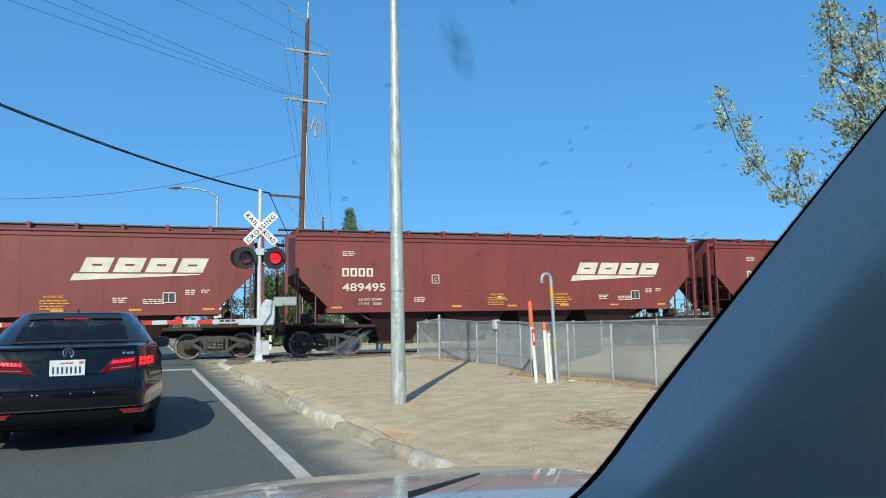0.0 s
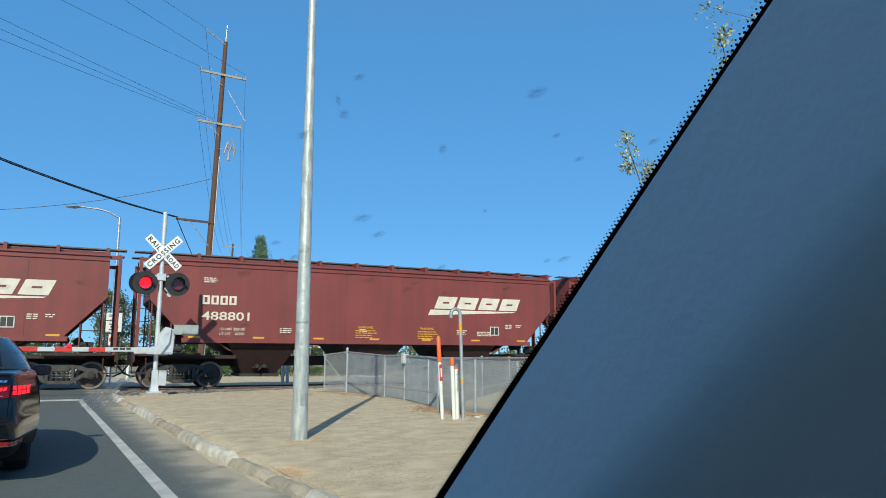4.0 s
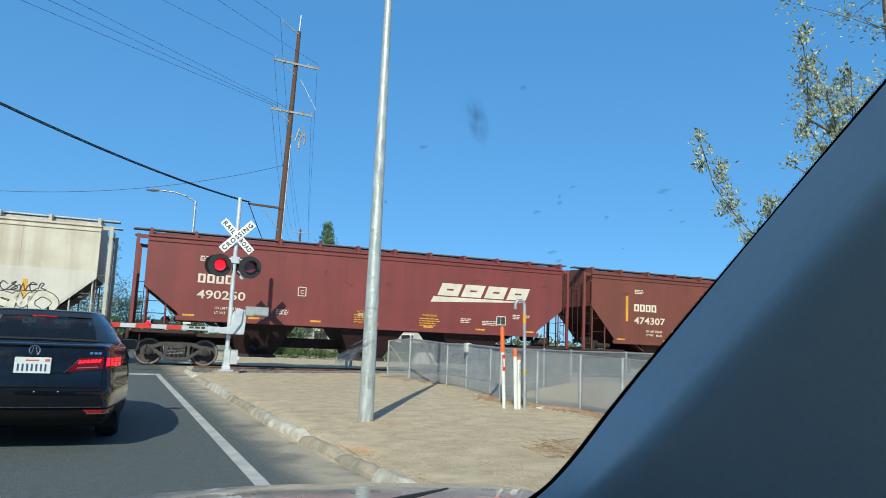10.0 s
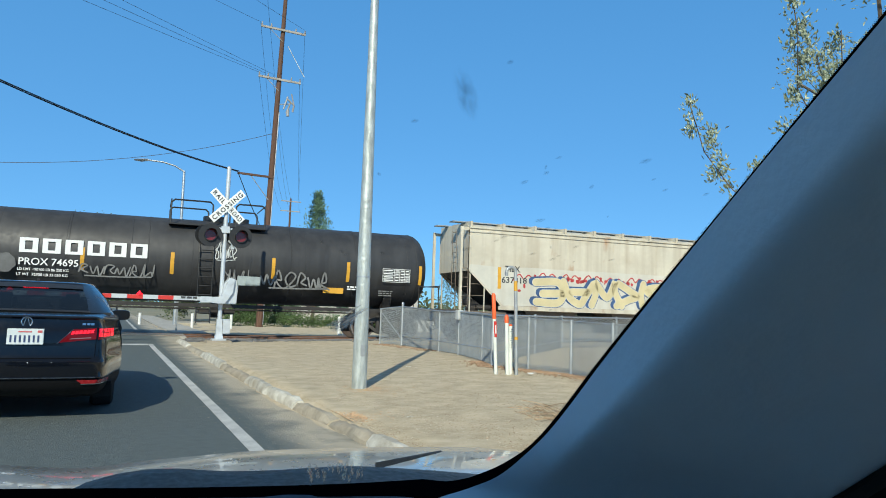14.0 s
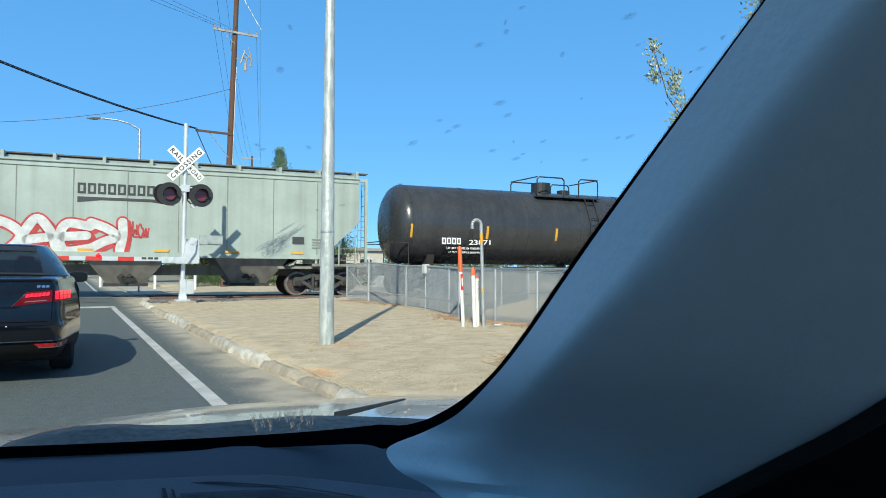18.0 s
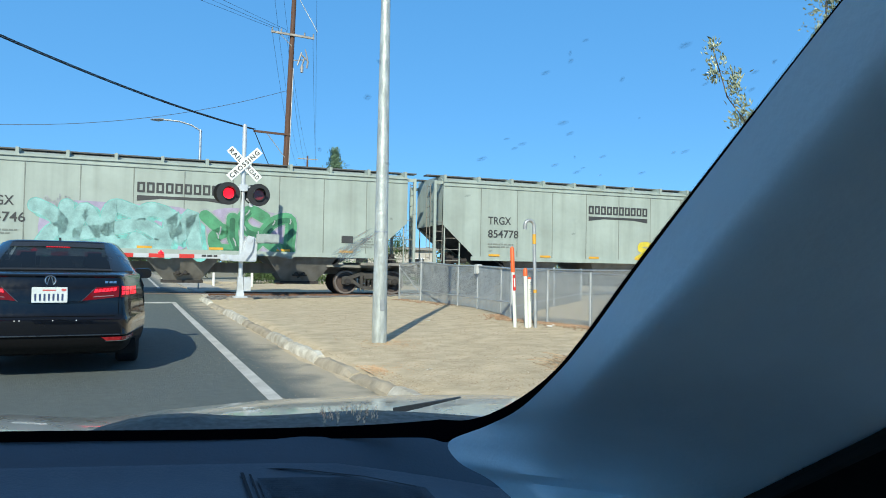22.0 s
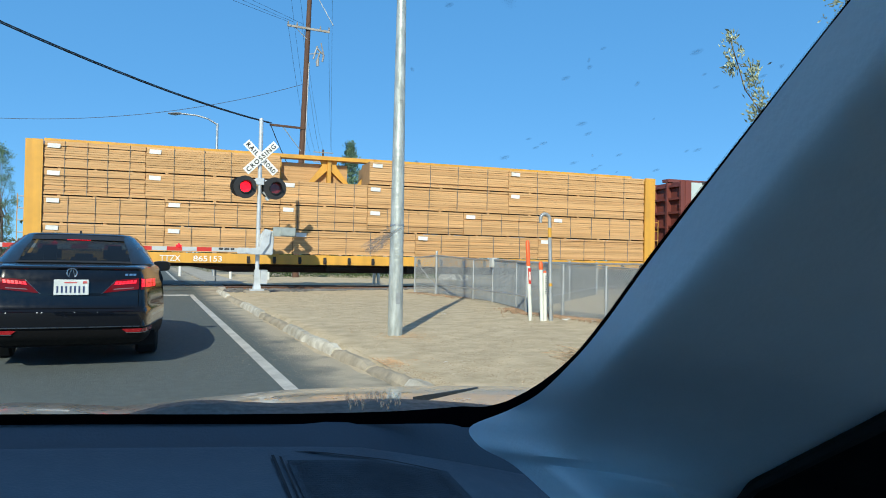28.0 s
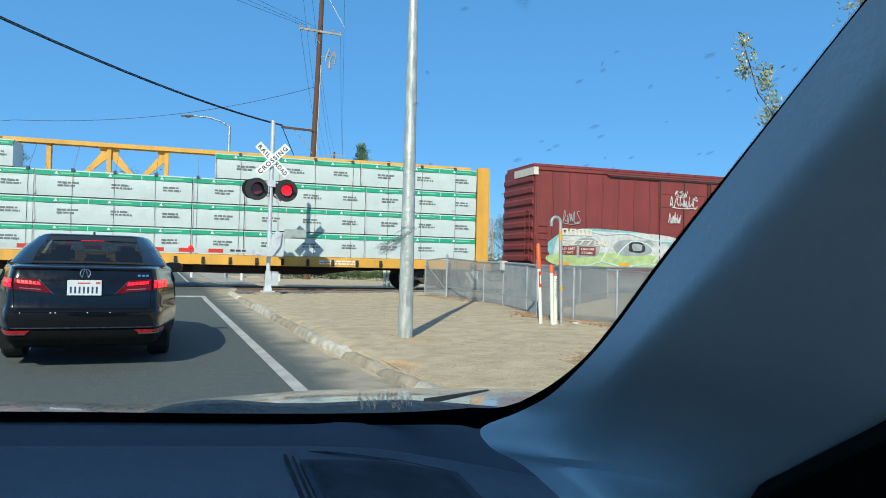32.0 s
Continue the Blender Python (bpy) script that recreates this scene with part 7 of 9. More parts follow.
arm_low = [WP + Vector((-0.85, -0.2, 15.15)), WP + Vector((0.0, -0.2, 15.15)), WP + Vector((1.62, -0.2, 15.15))]
arm_high = [WP + Vector((-0.9, -0.2, 18.25)), WP + Vector((1.8, -0.2, 18.25)), WP + Vector((-0.7, -0.2, 20.75))]
for p, key in ((arm_low[0], "a"), (arm_low[1], "b"), (arm_high[0], "c"), (arm_high[1], "d"), (arm_high[2], "e")):
    wire("power_line", p, beyond(p, PREV[key], 4.0), 0.4, 0.011, "thin dark overhead power line", 20)
wire("power_line", WP + Vector((-0.45, -0.2, 15.15)), beyond(WP + Vector((-0.45, -0.2, 15.15)), (-3.6, 32.8, 14.9), 4.0), 0.4, 0.011, "thin dark overhead power line", 20)
NEXT = Vector((21.1, 94.0, 0))
for p, dx, z in ((arm_low[0], -1.2, 13.9), (arm_low[1], 0, 13.9), (arm_low[2], 1.2, 13.9), (arm_high[0], -1.1, 15.2), (arm_high[1], 1.1, 15.2), (arm_high[2], 0, 15.4)):
    wire("power_line", p, NEXT + Vector((dx, 0, z)), 1.6, 0.011, "thin dark overhead power line", 16)
sa = WP + Vector((-1.75, -0.2, 9.0))
for o in (0.0, 0.03):
    wire("telephone_cable", sa + Vector((o * 3, 0, o)), beyond(sa, (-4.66, 26.66, 9.3 + o), 1.7), 0.82, 0.03, "thick black sagging overhead cable", 24)
wire("telephone_cable", sa, NEXT + Vector((-0.6, 0, 7.5)), 1.0, 0.03, "black overhead cable running away", 12)
wire("service_cable", WP + Vector((0.3, 0, 11.6)), (-7.5, 44.2, 8.22), 0.7, 0.016, "thin overhead service cable", 16)
wire("service_cable", (-7.5, 44.2, 8.22), (-30, 44.5, 6.5), 0.7, 0.016, "thin overhead service cable", 12)
part("guy_strut", M().cyl((0.35, -0.1, 17.2), (1.45, -0.3, 15.4), 0.025, 6), GALV_DULL, wood)

far_pole = thing("utility_pole", "distant brown wooden utility pole", "utility pole", (NEXT.x, NEXT.y, -0.16))
part("shaft", M().lathe([(0, 0.2), (15.6, 0.12)], 10, "z"), WOODPOLE, far_pole)
for z in (13.9, 15.2):
    part("cross_arm", M().box(-1.3, 1.3, -0.2, -0.1, z - 0.06, z + 0.06), MATS["arm_wood"], far_pole)

lamp = thing("street_lamp", "slender galvanised street lamp with a curved arm", "street lamp", (3.45, 42.4, -0.1))
part("pole", M().lathe([(0, 0.11), (8.7, 0.07)], 12, "z"), GALV, lamp)
part("arm", M().tube([(0, 0, 8.65), (-0.5, 0.12, 8.95), (-1.1, 0.3, 9.12), (-2.0, 0.6, 9.2)], 0.045, 8), GALV, lamp)
part("lantern", M().rings([[(-1.9, 0.6, 9.15), (-1.9, 0.5, 9.22), (-1.9, 0.6, 9.28), (-1.9, 0.7, 9.22)], [(-2.2, 0.7, 9.08), (-2.2, 0.53, 9.2), (-2.2, 0.7, 9.27), (-2.2, 0.87, 9.2)], [(-2.6, 0.8, 9.14), (-2.6, 0.72, 9.18), (-2.6, 0.8, 9.22), (-2.6, 0.88, 9.18)]]), GALV_DULL, lamp, smooth=True)

sign = thing("speed_limit_sign", "white speed limit sign on a steel post", "sign", (2.75, 32.9, -0.02))
part("post", M().box(-0.03, 0.03, -0.02, 0.02, 0, 2.95), GALV, sign)
pl = part("plate", M().box(-0.31, 0.31, -0.035, -0.022, 2.15, 2.93), SIGN_W, sign, bevel=0.004)
for w, z, sz in (("SPEED", 2.76, 0.14), ("LIMIT", 2.58, 0.14), ("30", 2.22, 0.38)):
    part("lettering", text_mesh(w, sz, SIGN_K, align="CENTER"), SIGN_K, pl, at=(0, -0.037, z, 90, 0, 0))
part("small_plate", M().box(-0.16, 0.16, -0.035, -0.022, 1.6, 2.05), SIGN_W, sign)
part("small_plate_ring", M().lathe([(-0.037, 0.1), (-0.04, 0.13)], 18, "y", (0, 0, 1.83)), RED_REFL, sign)

# ---- fence, markers ----
MESH_W = mat("fence_wire", (0.4, 0.42, 0.42), 0.5, metal=0.25, var=0.15)
fence = thing("chain_link_fence", "galvanised chain-link fence with pipe posts on the dirt", "fence", (0, 0, 0))


def chain_panel(a, b, z0a, z0b, za, zb, parent, cell=0.055):
    """A chain-link panel: crossing wires as thin strips between two posts."""
    a, b = Vector((a[0], a[1], 0)), Vector((b[0], b[1], 0))
    L = (b - a).length
    d = (b - a) / L
    nrm = Vector((-d.y, d.x, 0))
    hgt = max(za - z0a, zb - z0b)
    m = M()
    n = int((L + hgt) / cell)
    w = 0.0052

    def at(u, v):
        k = u / L
        lo, hi = z0a + (z0b - z0a) * k, za + (zb - za) * k
        p = a + d * u
        return Vector((p.x, p.y, lo + (hi - lo) * v / hgt))
    for s in (1, -1):
        for i in range(n + 1):
            u0 = i * cell - hgt if s > 0 else i * cell
            v0, u1, v1 = 0.0, u0 + s * hgt, hgt
            if s > 0:
                if u0 < 0:
                    v0, u0 = -u0, 0.0
                if u1 > L:
                    v1, u1 = hgt - (u1 - L), L
            else:
                if u0 > L:
                    v0, u0 = u0 - L, L
                if u1 < 0:
                    v1, u1 = hgt + u1, 0.0
            if v1 <= v0:
                continue
            p, q = at(u0, v0), at(u1, v1)
            o = nrm * (0.003 * s)
            t = (q - p).normalized().cross(nrm) * w
            k = len(m.v)
            m.v += [tuple(p + o - t), tuple(p + o + t), tuple(q + o + t), tuple(q + o - t), tuple(p + o + nrm * w * 1.5), tuple(q + o + nrm * w * 1.5)]
            m.f += [(k, k + 1, k + 2, k + 3), (k + 1, k + 4, k + 5, k + 2), (k, k + 3, k + 5, k + 4)]
    return part("wire_mesh", raw(m, "wire_mesh", MESH_W), MESH_W, parent, "diamond wire mesh")


FPOSTS = [(7.45, 20.4, 1.22), (7.75, 19.4, 1.3), (7.55, 16.4, 1.2), (7.4, 15.0, 1.2), (6.9, 12.9, 1.17), (6.56, 11.85, 1.15)]
for i, (x, y, zt) in enumerate(FPOSTS):
    g = dirt_height(x, y)
    part("post", M().cyl((x, y, g - 0.1), (x, y, zt + (0.06 if i in (1, 5) else 0.0)), 0.034 if i in (1, 5) else 0.022, 10), GALV_DULL, fence)
    if i in (1, 5):
        part("post_cap", M().lathe([(zt + 0.06, 0.042), (zt + 0.1, 0.03), (zt + 0.11, 0.005)], 10, "z", (x, y, 0)), GALV, fence)
for (x0, y0, a), (x1, y1, b) in zip(FPOSTS, FPOSTS[1:]):
    part("top_rail", M().cyl((x0, y0, a - 0.02), (x1, y1, b - 0.02), 0.02, 8), GALV, fence)
    chain_panel((x0, y0), (x1, y1), dirt_height(x0, y0) + 0.02, dirt_height(x1, y1) + 0.02, a - 0.02, b - 0.02, fence)
part("bottom_rail", M().cyl((7.75, 19.4, 0.45), (6.56, 11.85, 0.5), 0.016, 6), GALV, fence)
part("brace", M().cyl((7.47, 20.4, 1.1), (7.75, 19.4, 0.35), 0.014, 6), GALV, fence)
part("meter_box", M().box(7.31, 7.45, 14.88, 15.02, 1.0, 1.22), mat("box_grey", (0.55, 0.56, 0.55), 0.5), fence, "small pale box on a post", bevel=0.01)
# the part that comes towards the road, beyond the markers
near_fence = thing("chain_link_fence", "galvanised chain-link fence running beside the dirt verge", "fence", (0, 0, 0))
NP = [(6.56, 11.85, 1.15), (6.75, 10.9, 1.12), (6.95, 9.9, 1.1), (6.85, 8.7, 1.08), (6.9, 7.0, 1.06), (7.0, 5.0, 1.05), (7.1, 2.5, 1.05)]
for i, (x, y, zt) in enumerate(NP[1:]):
    part("post", M().cyl((x, y, dirt_height(x, y) - 0.1), (x, y, zt), 0.024, 10), GALV_DULL, near_fence)
for (x0, y0, a), (x1, y1, b) in zip(NP, NP[1:]):
    part("top_rail", M().cyl((x0, y0, a - 0.02), (x1, y1, b - 0.02), 0.01, 6), GALV, near_fence)
    chain_panel((x0, y0), (x1, y1), dirt_height(x0, y0) + 0.02, dirt_height(x1, y1) + 0.02, a - 0.02, b - 0.02, near_fence, 0.052)
back_fence = thing("chain_link_fence", "low galvanised chain-link fence along the railway land", "fence", (0, 0, 0))
BP = [(6.56, 11.85, 1.15), (9.4, 14.9, 1.15), (12.36, 18.1, 1.14), (15.5, 19.5, 1.16), (19.5, 20.6, 1.16), (24, 21.2, 1.16)]
for x, y, zt in BP[1:]:
    part("post", M().cyl((x, y, 0.0), (x, y, zt + 0.03), 0.03, 10), GALV, back_fence)
for (x0, y0, a), (x1, y1, b) in zip(BP, BP[1:]):
    part("top_rail", M().cyl((x0, y0, a - 0.02), (x1, y1, b - 0.02), 0.022, 8), GALV, back_fence)
    part("bottom_rail", M().cyl((x0, y0, 0.42), (x1, y1, 0.42), 0.016, 6), GALV, back_fence)
    chain_panel((x0, y0), (x1, y1), 0.2, 0.2, a - 0.02, b - 0.02, back_fence, 0.085)



def under_fence(r):
    (x0, y0, _), (x1, y1, _) = r.choice(list(zip(NP, NP[1:])) + [(FPOSTS[0], FPOSTS[2]), (FPOSTS[4], FPOSTS[5])])
    k = r.random()
    x, yy = x0 + (x1 - x0) * k + r.gauss(-0.12, 0.13), y0 + (y1 - y0) * k + r.gauss(0, 0.08)
    return x, yy, dirt_height(x, yy) + 0.012


tagged(new("leaf_litter", raw(stones(M(), 2600, under_fence, 0.008, 0.026, 61), "leaf_litter", mat("dead_leaf", (0.2, 0.12, 0.07), 0.9, color2=(0.46, 0.3, 0.19), scale=7))), "dry brown leaf litter along the foot of the fence", "leaf litter", kind="stuff")
POST_W = mat("marker_white", (0.72, 0.74, 0.68), 0.5, var=0.1, scale=3)
g0 = dirt_height(6, 10.3)


def marker(x, y, top, r, cap, lean, label, printed):
    r *= 0.88
    mk = thing("pipeline_marker", label, "marker post", (x, y, g0 - 0.05, 0, lean, 0), group="marker posts")
    h = top - g0 + 0.05
    part("tube", M().cyl((0, 0, 0), (0, 0, h - cap), r, 14), POST_W, mk, smooth=True)
    c = part("cap", M().lathe([(h - cap, r + 0.004), (h - 0.03, r + 0.004), (h, r * 0.6), (h + 0.005, 0.004)], 14, "z"), ORANGE, mk, "orange plastic cap", smooth=True)
    if printed == 1:
        lb = part("label", M().box(-0.022, 0.022, -r - 0.005, -r + 0.008, h - cap - 0.3, h - cap - 0.04), RED_REFL, mk, "red label with a pale middle")
        part("label_middle", M().box(-0.01, 0.012, -r - 0.008, -r - 0.003, h - cap - 0.24, h - cap - 0.1), POST_W, lb)
    elif printed == 2:
        for k in range(9):
            part("small_print", M().box(-0.008 - 0.008 * (k % 2), 0.008 + 0.006 * (k % 3), -r - 0.004, -r + 0.006, h - cap - 0.36 + k * 0.036, h - cap - 0.348 + k * 0.036), DECAL_K, mk)
    return mk


marker(5.86, 10.45, 1.5, 0.034, 0.42, -3.5, "leaning white plastic marker post with an orange top", 1)
marker(5.99, 10.3, 1.15, 0.036, 0.13, -2.5, "short white plastic marker post with an orange cap", 0)
marker(6.06, 10.32, 1.0, 0.034, 0.02, -1.5, "short white plastic marker post with printed band", 2)
vent = thing("vent_pipe", "grey steel vent pipe with a bent-over top and yellow tape", "pipe", (6.13, 10.25, g0 - 0.05, 0, -2.0, 0))
hp = [(0, 0, 0), (0, 0, 1.72)] + [(-0.085 + 0.085 * math.cos(q), 0, 1.72 + 0.085 * math.sin(q)) for q in [math.pi * i / 8 for i in range(1, 9)]] + [(-0.17, 0, 1.66)]
part("pipe", M().tube(hp, 0.028, 10), GALV_DULL, vent, smooth=True)
part("tape", M().cyl((0, 0, 1.42), (0, 0, 1.58), 0.0295, 10), DECAL_Y, vent)
part("tape", M().cyl((0, 0, 0.62), (0, 0, 0.67), 0.0295, 10), DECAL_Y, vent)

# ---- the black saloon ahead ----
CAR_PAINT = mat("black_car_paint", (0.003, 0.004, 0.007), 0.2, spec=0.15, coat=0.75, var=0.1, scale=2)
CHROME = mat("chrome", (0.7, 0.71, 0.72), 0.12, metal=1.0, var=0.04)
TAIL_LIT = mat("tail_lit", (0.85, 0.008, 0.022), 0.3, emit=1.35)
TAIL_DIM = mat("tail_dim", (0.11, 0.002, 0.004), 0.15, spec=0.2, coat=0.2, emit=0.2)
PLATE_W = mat("plate_white", (0.62, 0.66, 0.66), 0.4)
CAR_GLASS = bpy.data.materials.new("tinted_glass")
CAR_GLASS.use_nodes = True
gn = CAR_GLASS.node_tree
g_t, g_g, g_m, g_f = gn.nodes.new("ShaderNodeBsdfTransparent"), gn.nodes.new("ShaderNodeBsdfGlossy"), gn.nodes.new("ShaderNodeMixShader"), gn.nodes.new("ShaderNodeLayerWeight")
g_t.inputs[0].default_value = (0.2, 0.23, 0.24, 1)
g_g.inputs["Roughness"].default_value = 0.03
g_f.inputs["Blend"].default_value = 0.5
g_p = gn.nodes.new("ShaderNodeMath")
g_p.operation = "POWER"
g_p.inputs[1].default_value = 4.0
g_a = gn.nodes.new("ShaderNodeMath")
g_a.operation = "MULTIPLY_ADD"
g_a.inputs[1].default_value, g_a.inputs[2].default_value = 0.5, 0.04
gn.links.new(g_f.outputs["Facing"], g_p.inputs[0])
gn.links.new(g_p.outputs[0], g_a.inputs[0])
gn.links.new(g_a.outputs[0], g_m.inputs[0])
gn.links.new(g_t.outputs[0], g_m.inputs[1])
gn.links.new(g_g.outputs[0], g_m.inputs[2])
gn.links.new(g_m.outputs[0], gn.nodes["Material Output"].inputs[0])
sed = thing("saloon_car", "glossy black four-door saloon stopped with its brake lights on", "car", (-0.685, 7.88, 0, 0, 0, 1.8))
# tail: one plan curve for each height; flank sections run on from it
TAIL = [(1.03, 0.34, 0.79), (1.024, 0.2, 0.8), (1.016, 0.1, 0.815), (1.006, 0.035, 0.83), (0.994, 0.022, 0.838), (0.975, 0.036, 0.845), (0.94, 0.03, 0.852), (0.9, 0.016, 0.86), (0.872, 0.006, 0.868), (0.86, -0.002, 0.872), (0.74, -0.006, 0.89), (0.64, -0.012, 0.897), (0.6, -0.03, 0.9), (0.578, -0.05, 0.902), (0.568, -0.066, 0.903), (0.5, -0.068, 0.903), (0.435, -0.06, 0.9), (0.428, -0.068, 0.9), (0.416, -0.068, 0.898), (0.405, -0.045, 0.893), (0.34, -0.012, 0.885), (0.28, 0.05, 0.865), (0.235, 0.16, 0.83)]
TAIL_END = 1.12      # where the tail's skin runs into the flank


def plan_curve(n=400):
    """Plan of the tail, 0 at its middle to 1 at the doors: a slight bow, a tight corner, then quarter panels that widen gently."""
    rise, total = [0.0], 0.0
    for i in range(n):
        u = (i + 0.5) / n
        k = max(0.0, min(1.0, (u - 0.69) / 0.14))
        total += 0.1 * u + (4.6 - 0.1 * u) * k * k * (3 - 2 * k)
        rise.append(total)
    return [r / total for r in rise]


PLAN = plan_curve()


def tail_round(u, y0, z):
    """How far forward the tail's skin lies at a share u of its half width."""
    k = min(1.0, u) * (len(PLAN) - 1)
    i = min(int(k), len(PLAN) - 2)
    return y0 + (TAIL_END - y0) * (PLAN[i] + (PLAN[i + 1] - PLAN[i]) * (k - i))


def tail_y(x, z, out=0.006):
    """Surface of the tail at a height and half width."""
    for (za, ya, wa), (zb, yb, wb) in zip(TAIL, TAIL[1:]):
        if zb <= z <= za:
            k = (za - z) / (za - zb)
            return tail_round(abs(x) / (wa + (wb - wa) * k), ya + (yb - ya) * k, z) - out
    return 0.1


def tail_patch(quad, nx=8, nz=2, out=0.006, s=1):
    """A patch that lies on the tail between four corners (x, z): lower inner, lower outer, upper outer, upper inner."""
    (a, b), (c, d), (e, f), (g, h2) = quad
    rows = []
    for j in range(nz + 1):
        v = j / nz
        row = []
        for i in range(nx + 1):
            u = i / nx
            x = (a * (1 - u) + c * u) * (1 - v) + (g * (1 - u) + e * u) * v
            z = (b * (1 - u) + d * u) * (1 - v) + (h2 * (1 - u) + f * u) * v
            row.append((s * x, tail_y(x, z, out), z))
        rows.append(row)
    return M().rings(rows, closed=False)


U_HALF = (0.0, 0.15, 0.3, 0.45, 0.58, 0.66, 0.7, 0.73, 0.755, 0.78, 0.8, 0.82, 0.84, 0.87, 0.9, 0.93, 0.97, 1.0)
U_ALL = [-u for u in U_HALF[:0:-1]] + list(U_HALF)
rows = [[(w * u, tail_round(abs(u), y0, z), z) for u in U_ALL] for z, y0, w in TAIL]
part("tail", M().rings(rows[:20], closed=False), CAR_PAINT, sed, "glossy black boot lid and bumper", smooth=True)
part("valance", M().rings(rows[19:], closed=False), mat("matt_black", (0.008, 0.008, 0.009), 0.7, spec=0.2), sed, "matt black lower bumper", smooth=True)
ST = [(1.1, 0.875, 0.893, 0.22, 0.96, 1.028), (1.4, 0.885, 0.9, 0.2, 0.96, 1.02), (2.0, 0.905, 0.917, 0.19, 0.95, 0.99), (3.0, 0.9, 0.915, 0.19, 0.94, 0.97), (3.7, 0.89, 0.905, 0.2, 0.9, 0.95), (4.3, 0.86, 0.875, 0.21, 0.8, 0.86), (4.7, 0.72, 0.76, 0.24, 0.66, 0.72), (4.83, 0.5, 0.55, 0.3, 0.55, 0.6)]
rows = []
for y, ws, wh, zs, zh, zd in ST:
    half = [(ws * 0.92, zs), (ws * 0.985, zs + 0.08), (wh - 0.005, zs + 0.28), (wh + 0.004, (zs + zh) / 2 + 0.1), (wh - 0.012, zh - 0.13), (wh - 0.006, zh - 0.09), (wh - 0.04, zh), (wh * 0.82, zh + (zd - zh) * 0.62), (wh * 0.45, zd - 0.008), (0, zd)]
    rows.append([(x, y, z) for x, z in half] + [(-x, y, z) for x, z in half[-2::-1]])
part("body", M().rings(rows), CAR_PAINT, sed, "glossy black bodywork", smooth=True)
roof_rows = []
for k, (z, inset) in enumerate(((1.335, 0.0), (1.364, 0.05), (1.378, 0.14), (1.384, 0.3))):
    roof_rows.append([(x * (1 - inset), y0 + (2.02 - y0) * inset * 0.8, z - 0.02 * abs(y0 - 1.9)) for x, y0 in [(-0.34, 1.312), (-0.44, 1.325), (-0.51, 1.39), (-0.565, 1.55), (-0.62, 2.0), (-0.6, 2.5), (-0.54, 2.75), (0.54, 2.75), (0.6, 2.5), (0.62, 2.0), (0.565, 1.55), (0.51, 1.39), (0.44, 1.325), (0.34, 1.312)]])
part("roof", M().rings(roof_rows), CAR_PAINT, sed, smooth=True)


def bow(w, y, z, by, bz=0.0, n=8):
    return [(-w + 2 * w * i / n, y + by * (1 - (2 * i / n - 1) ** 2), z + bz * (1 - (2 * i / n - 1) ** 2)) for i in range(n + 1)]


part("rear_window", M().rings([bow(0.545, 0.6, 1.034, -0.06, 0.006), bow(0.515, 0.95, 1.19, -0.05), bow(0.455, 1.345, 1.335, -0.03, 0.01)], closed=False), CAR_GLASS, sed, "dark tinted sloping rear window", smooth=True)
for lower, upper in ((bow(0.468, 1.2, 1.286, -0.035, 0.006), bow(0.455, 1.335, 1.334, -0.03, 0.01)), (bow(0.545, 0.602, 1.036, -0.06, 0.006), bow(0.543, 0.64, 1.055, -0.06, 0.006))):
    part("window_border", M().rings([upper, lower], closed=False).moved(Matrix.Translation((0, -0.004, 0.004))), BLACK, sed, "black border of the rear window", smooth=True)
for s in (-1, 1):
    part("rear_pillar", M().rings([[(s * 0.53, 0.585, 1.036), (s * 0.65, 0.64, 1.033), (s * 0.76, 0.85, 1.02), (s * 0.8, 1.08, 1.02)], [(s * 0.5, 0.945, 1.192), (s * 0.59, 0.985, 1.2), (s * 0.665, 1.15, 1.2), (s * 0.69, 1.3, 1.21)], [(s * 0.435, 1.345, 1.338), (s * 0.52, 1.39, 1.338), (s * 0.57, 1.5, 1.338), (s * 0.585, 1.65, 1.34)]], closed=False), CAR_PAINT, sed, smooth=True)
    part("side_window", M().rings([[(s * 0.8, 1.08, 1.0), (s * 0.835, 1.9, 0.985), (s * 0.83, 2.7, 0.97), (s * 0.78, 3.35, 0.95)], [(s * 0.69, 1.3, 1.21), (s * 0.72, 1.9, 1.2), (s * 0.71, 2.5, 1.18), (s * 0.7, 2.95, 1.12)], [(s * 0.585, 1.65, 1.34), (s * 0.61, 2.0, 1.342), (s * 0.6, 2.5, 1.335), (s * 0.56, 2.7, 1.32)]], closed=False), CAR_GLASS, sed, smooth=True)
    part("centre_pillar", M().rings([[(s * 0.842, 2.0, 0.98), (s * 0.842, 2.12, 0.98)], [(s * 0.728, 2.05, 1.2), (s * 0.726, 2.13, 1.2)], [(s * 0.618, 2.1, 1.342), (s * 0.616, 2.15, 1.34)]], closed=False), BLACK, sed)
    part("wing_mirror", M().rings([[(s * (0.955 + r * 0.115 * (abs(math.cos(q)) ** 0.6) * (1 if math.cos(q) > 0 else -1)), 2.9 + dy, 0.985 + r * 0.07 * (abs(math.sin(q)) ** 0.6) * (1 if math.sin(q) > 0 else -1)) for q in [2 * math.pi * i / 20 for i in range(20)]] for dy, r in ((0, 0.94), (0.015, 1), (0.08, 0.95), (0.13, 0.6))]), CAR_PAINT, sed, smooth=True)
part("windscreen", M().rings([[(-0.78, 3.36, 0.95), (0, 3.5, 0.96), (0.78, 3.36, 0.95)], [(-0.54, 2.74, 1.32), (0, 2.8, 1.34), (0.54, 2.74, 1.32)]], closed=False), CAR_GLASS, sed, smooth=True)
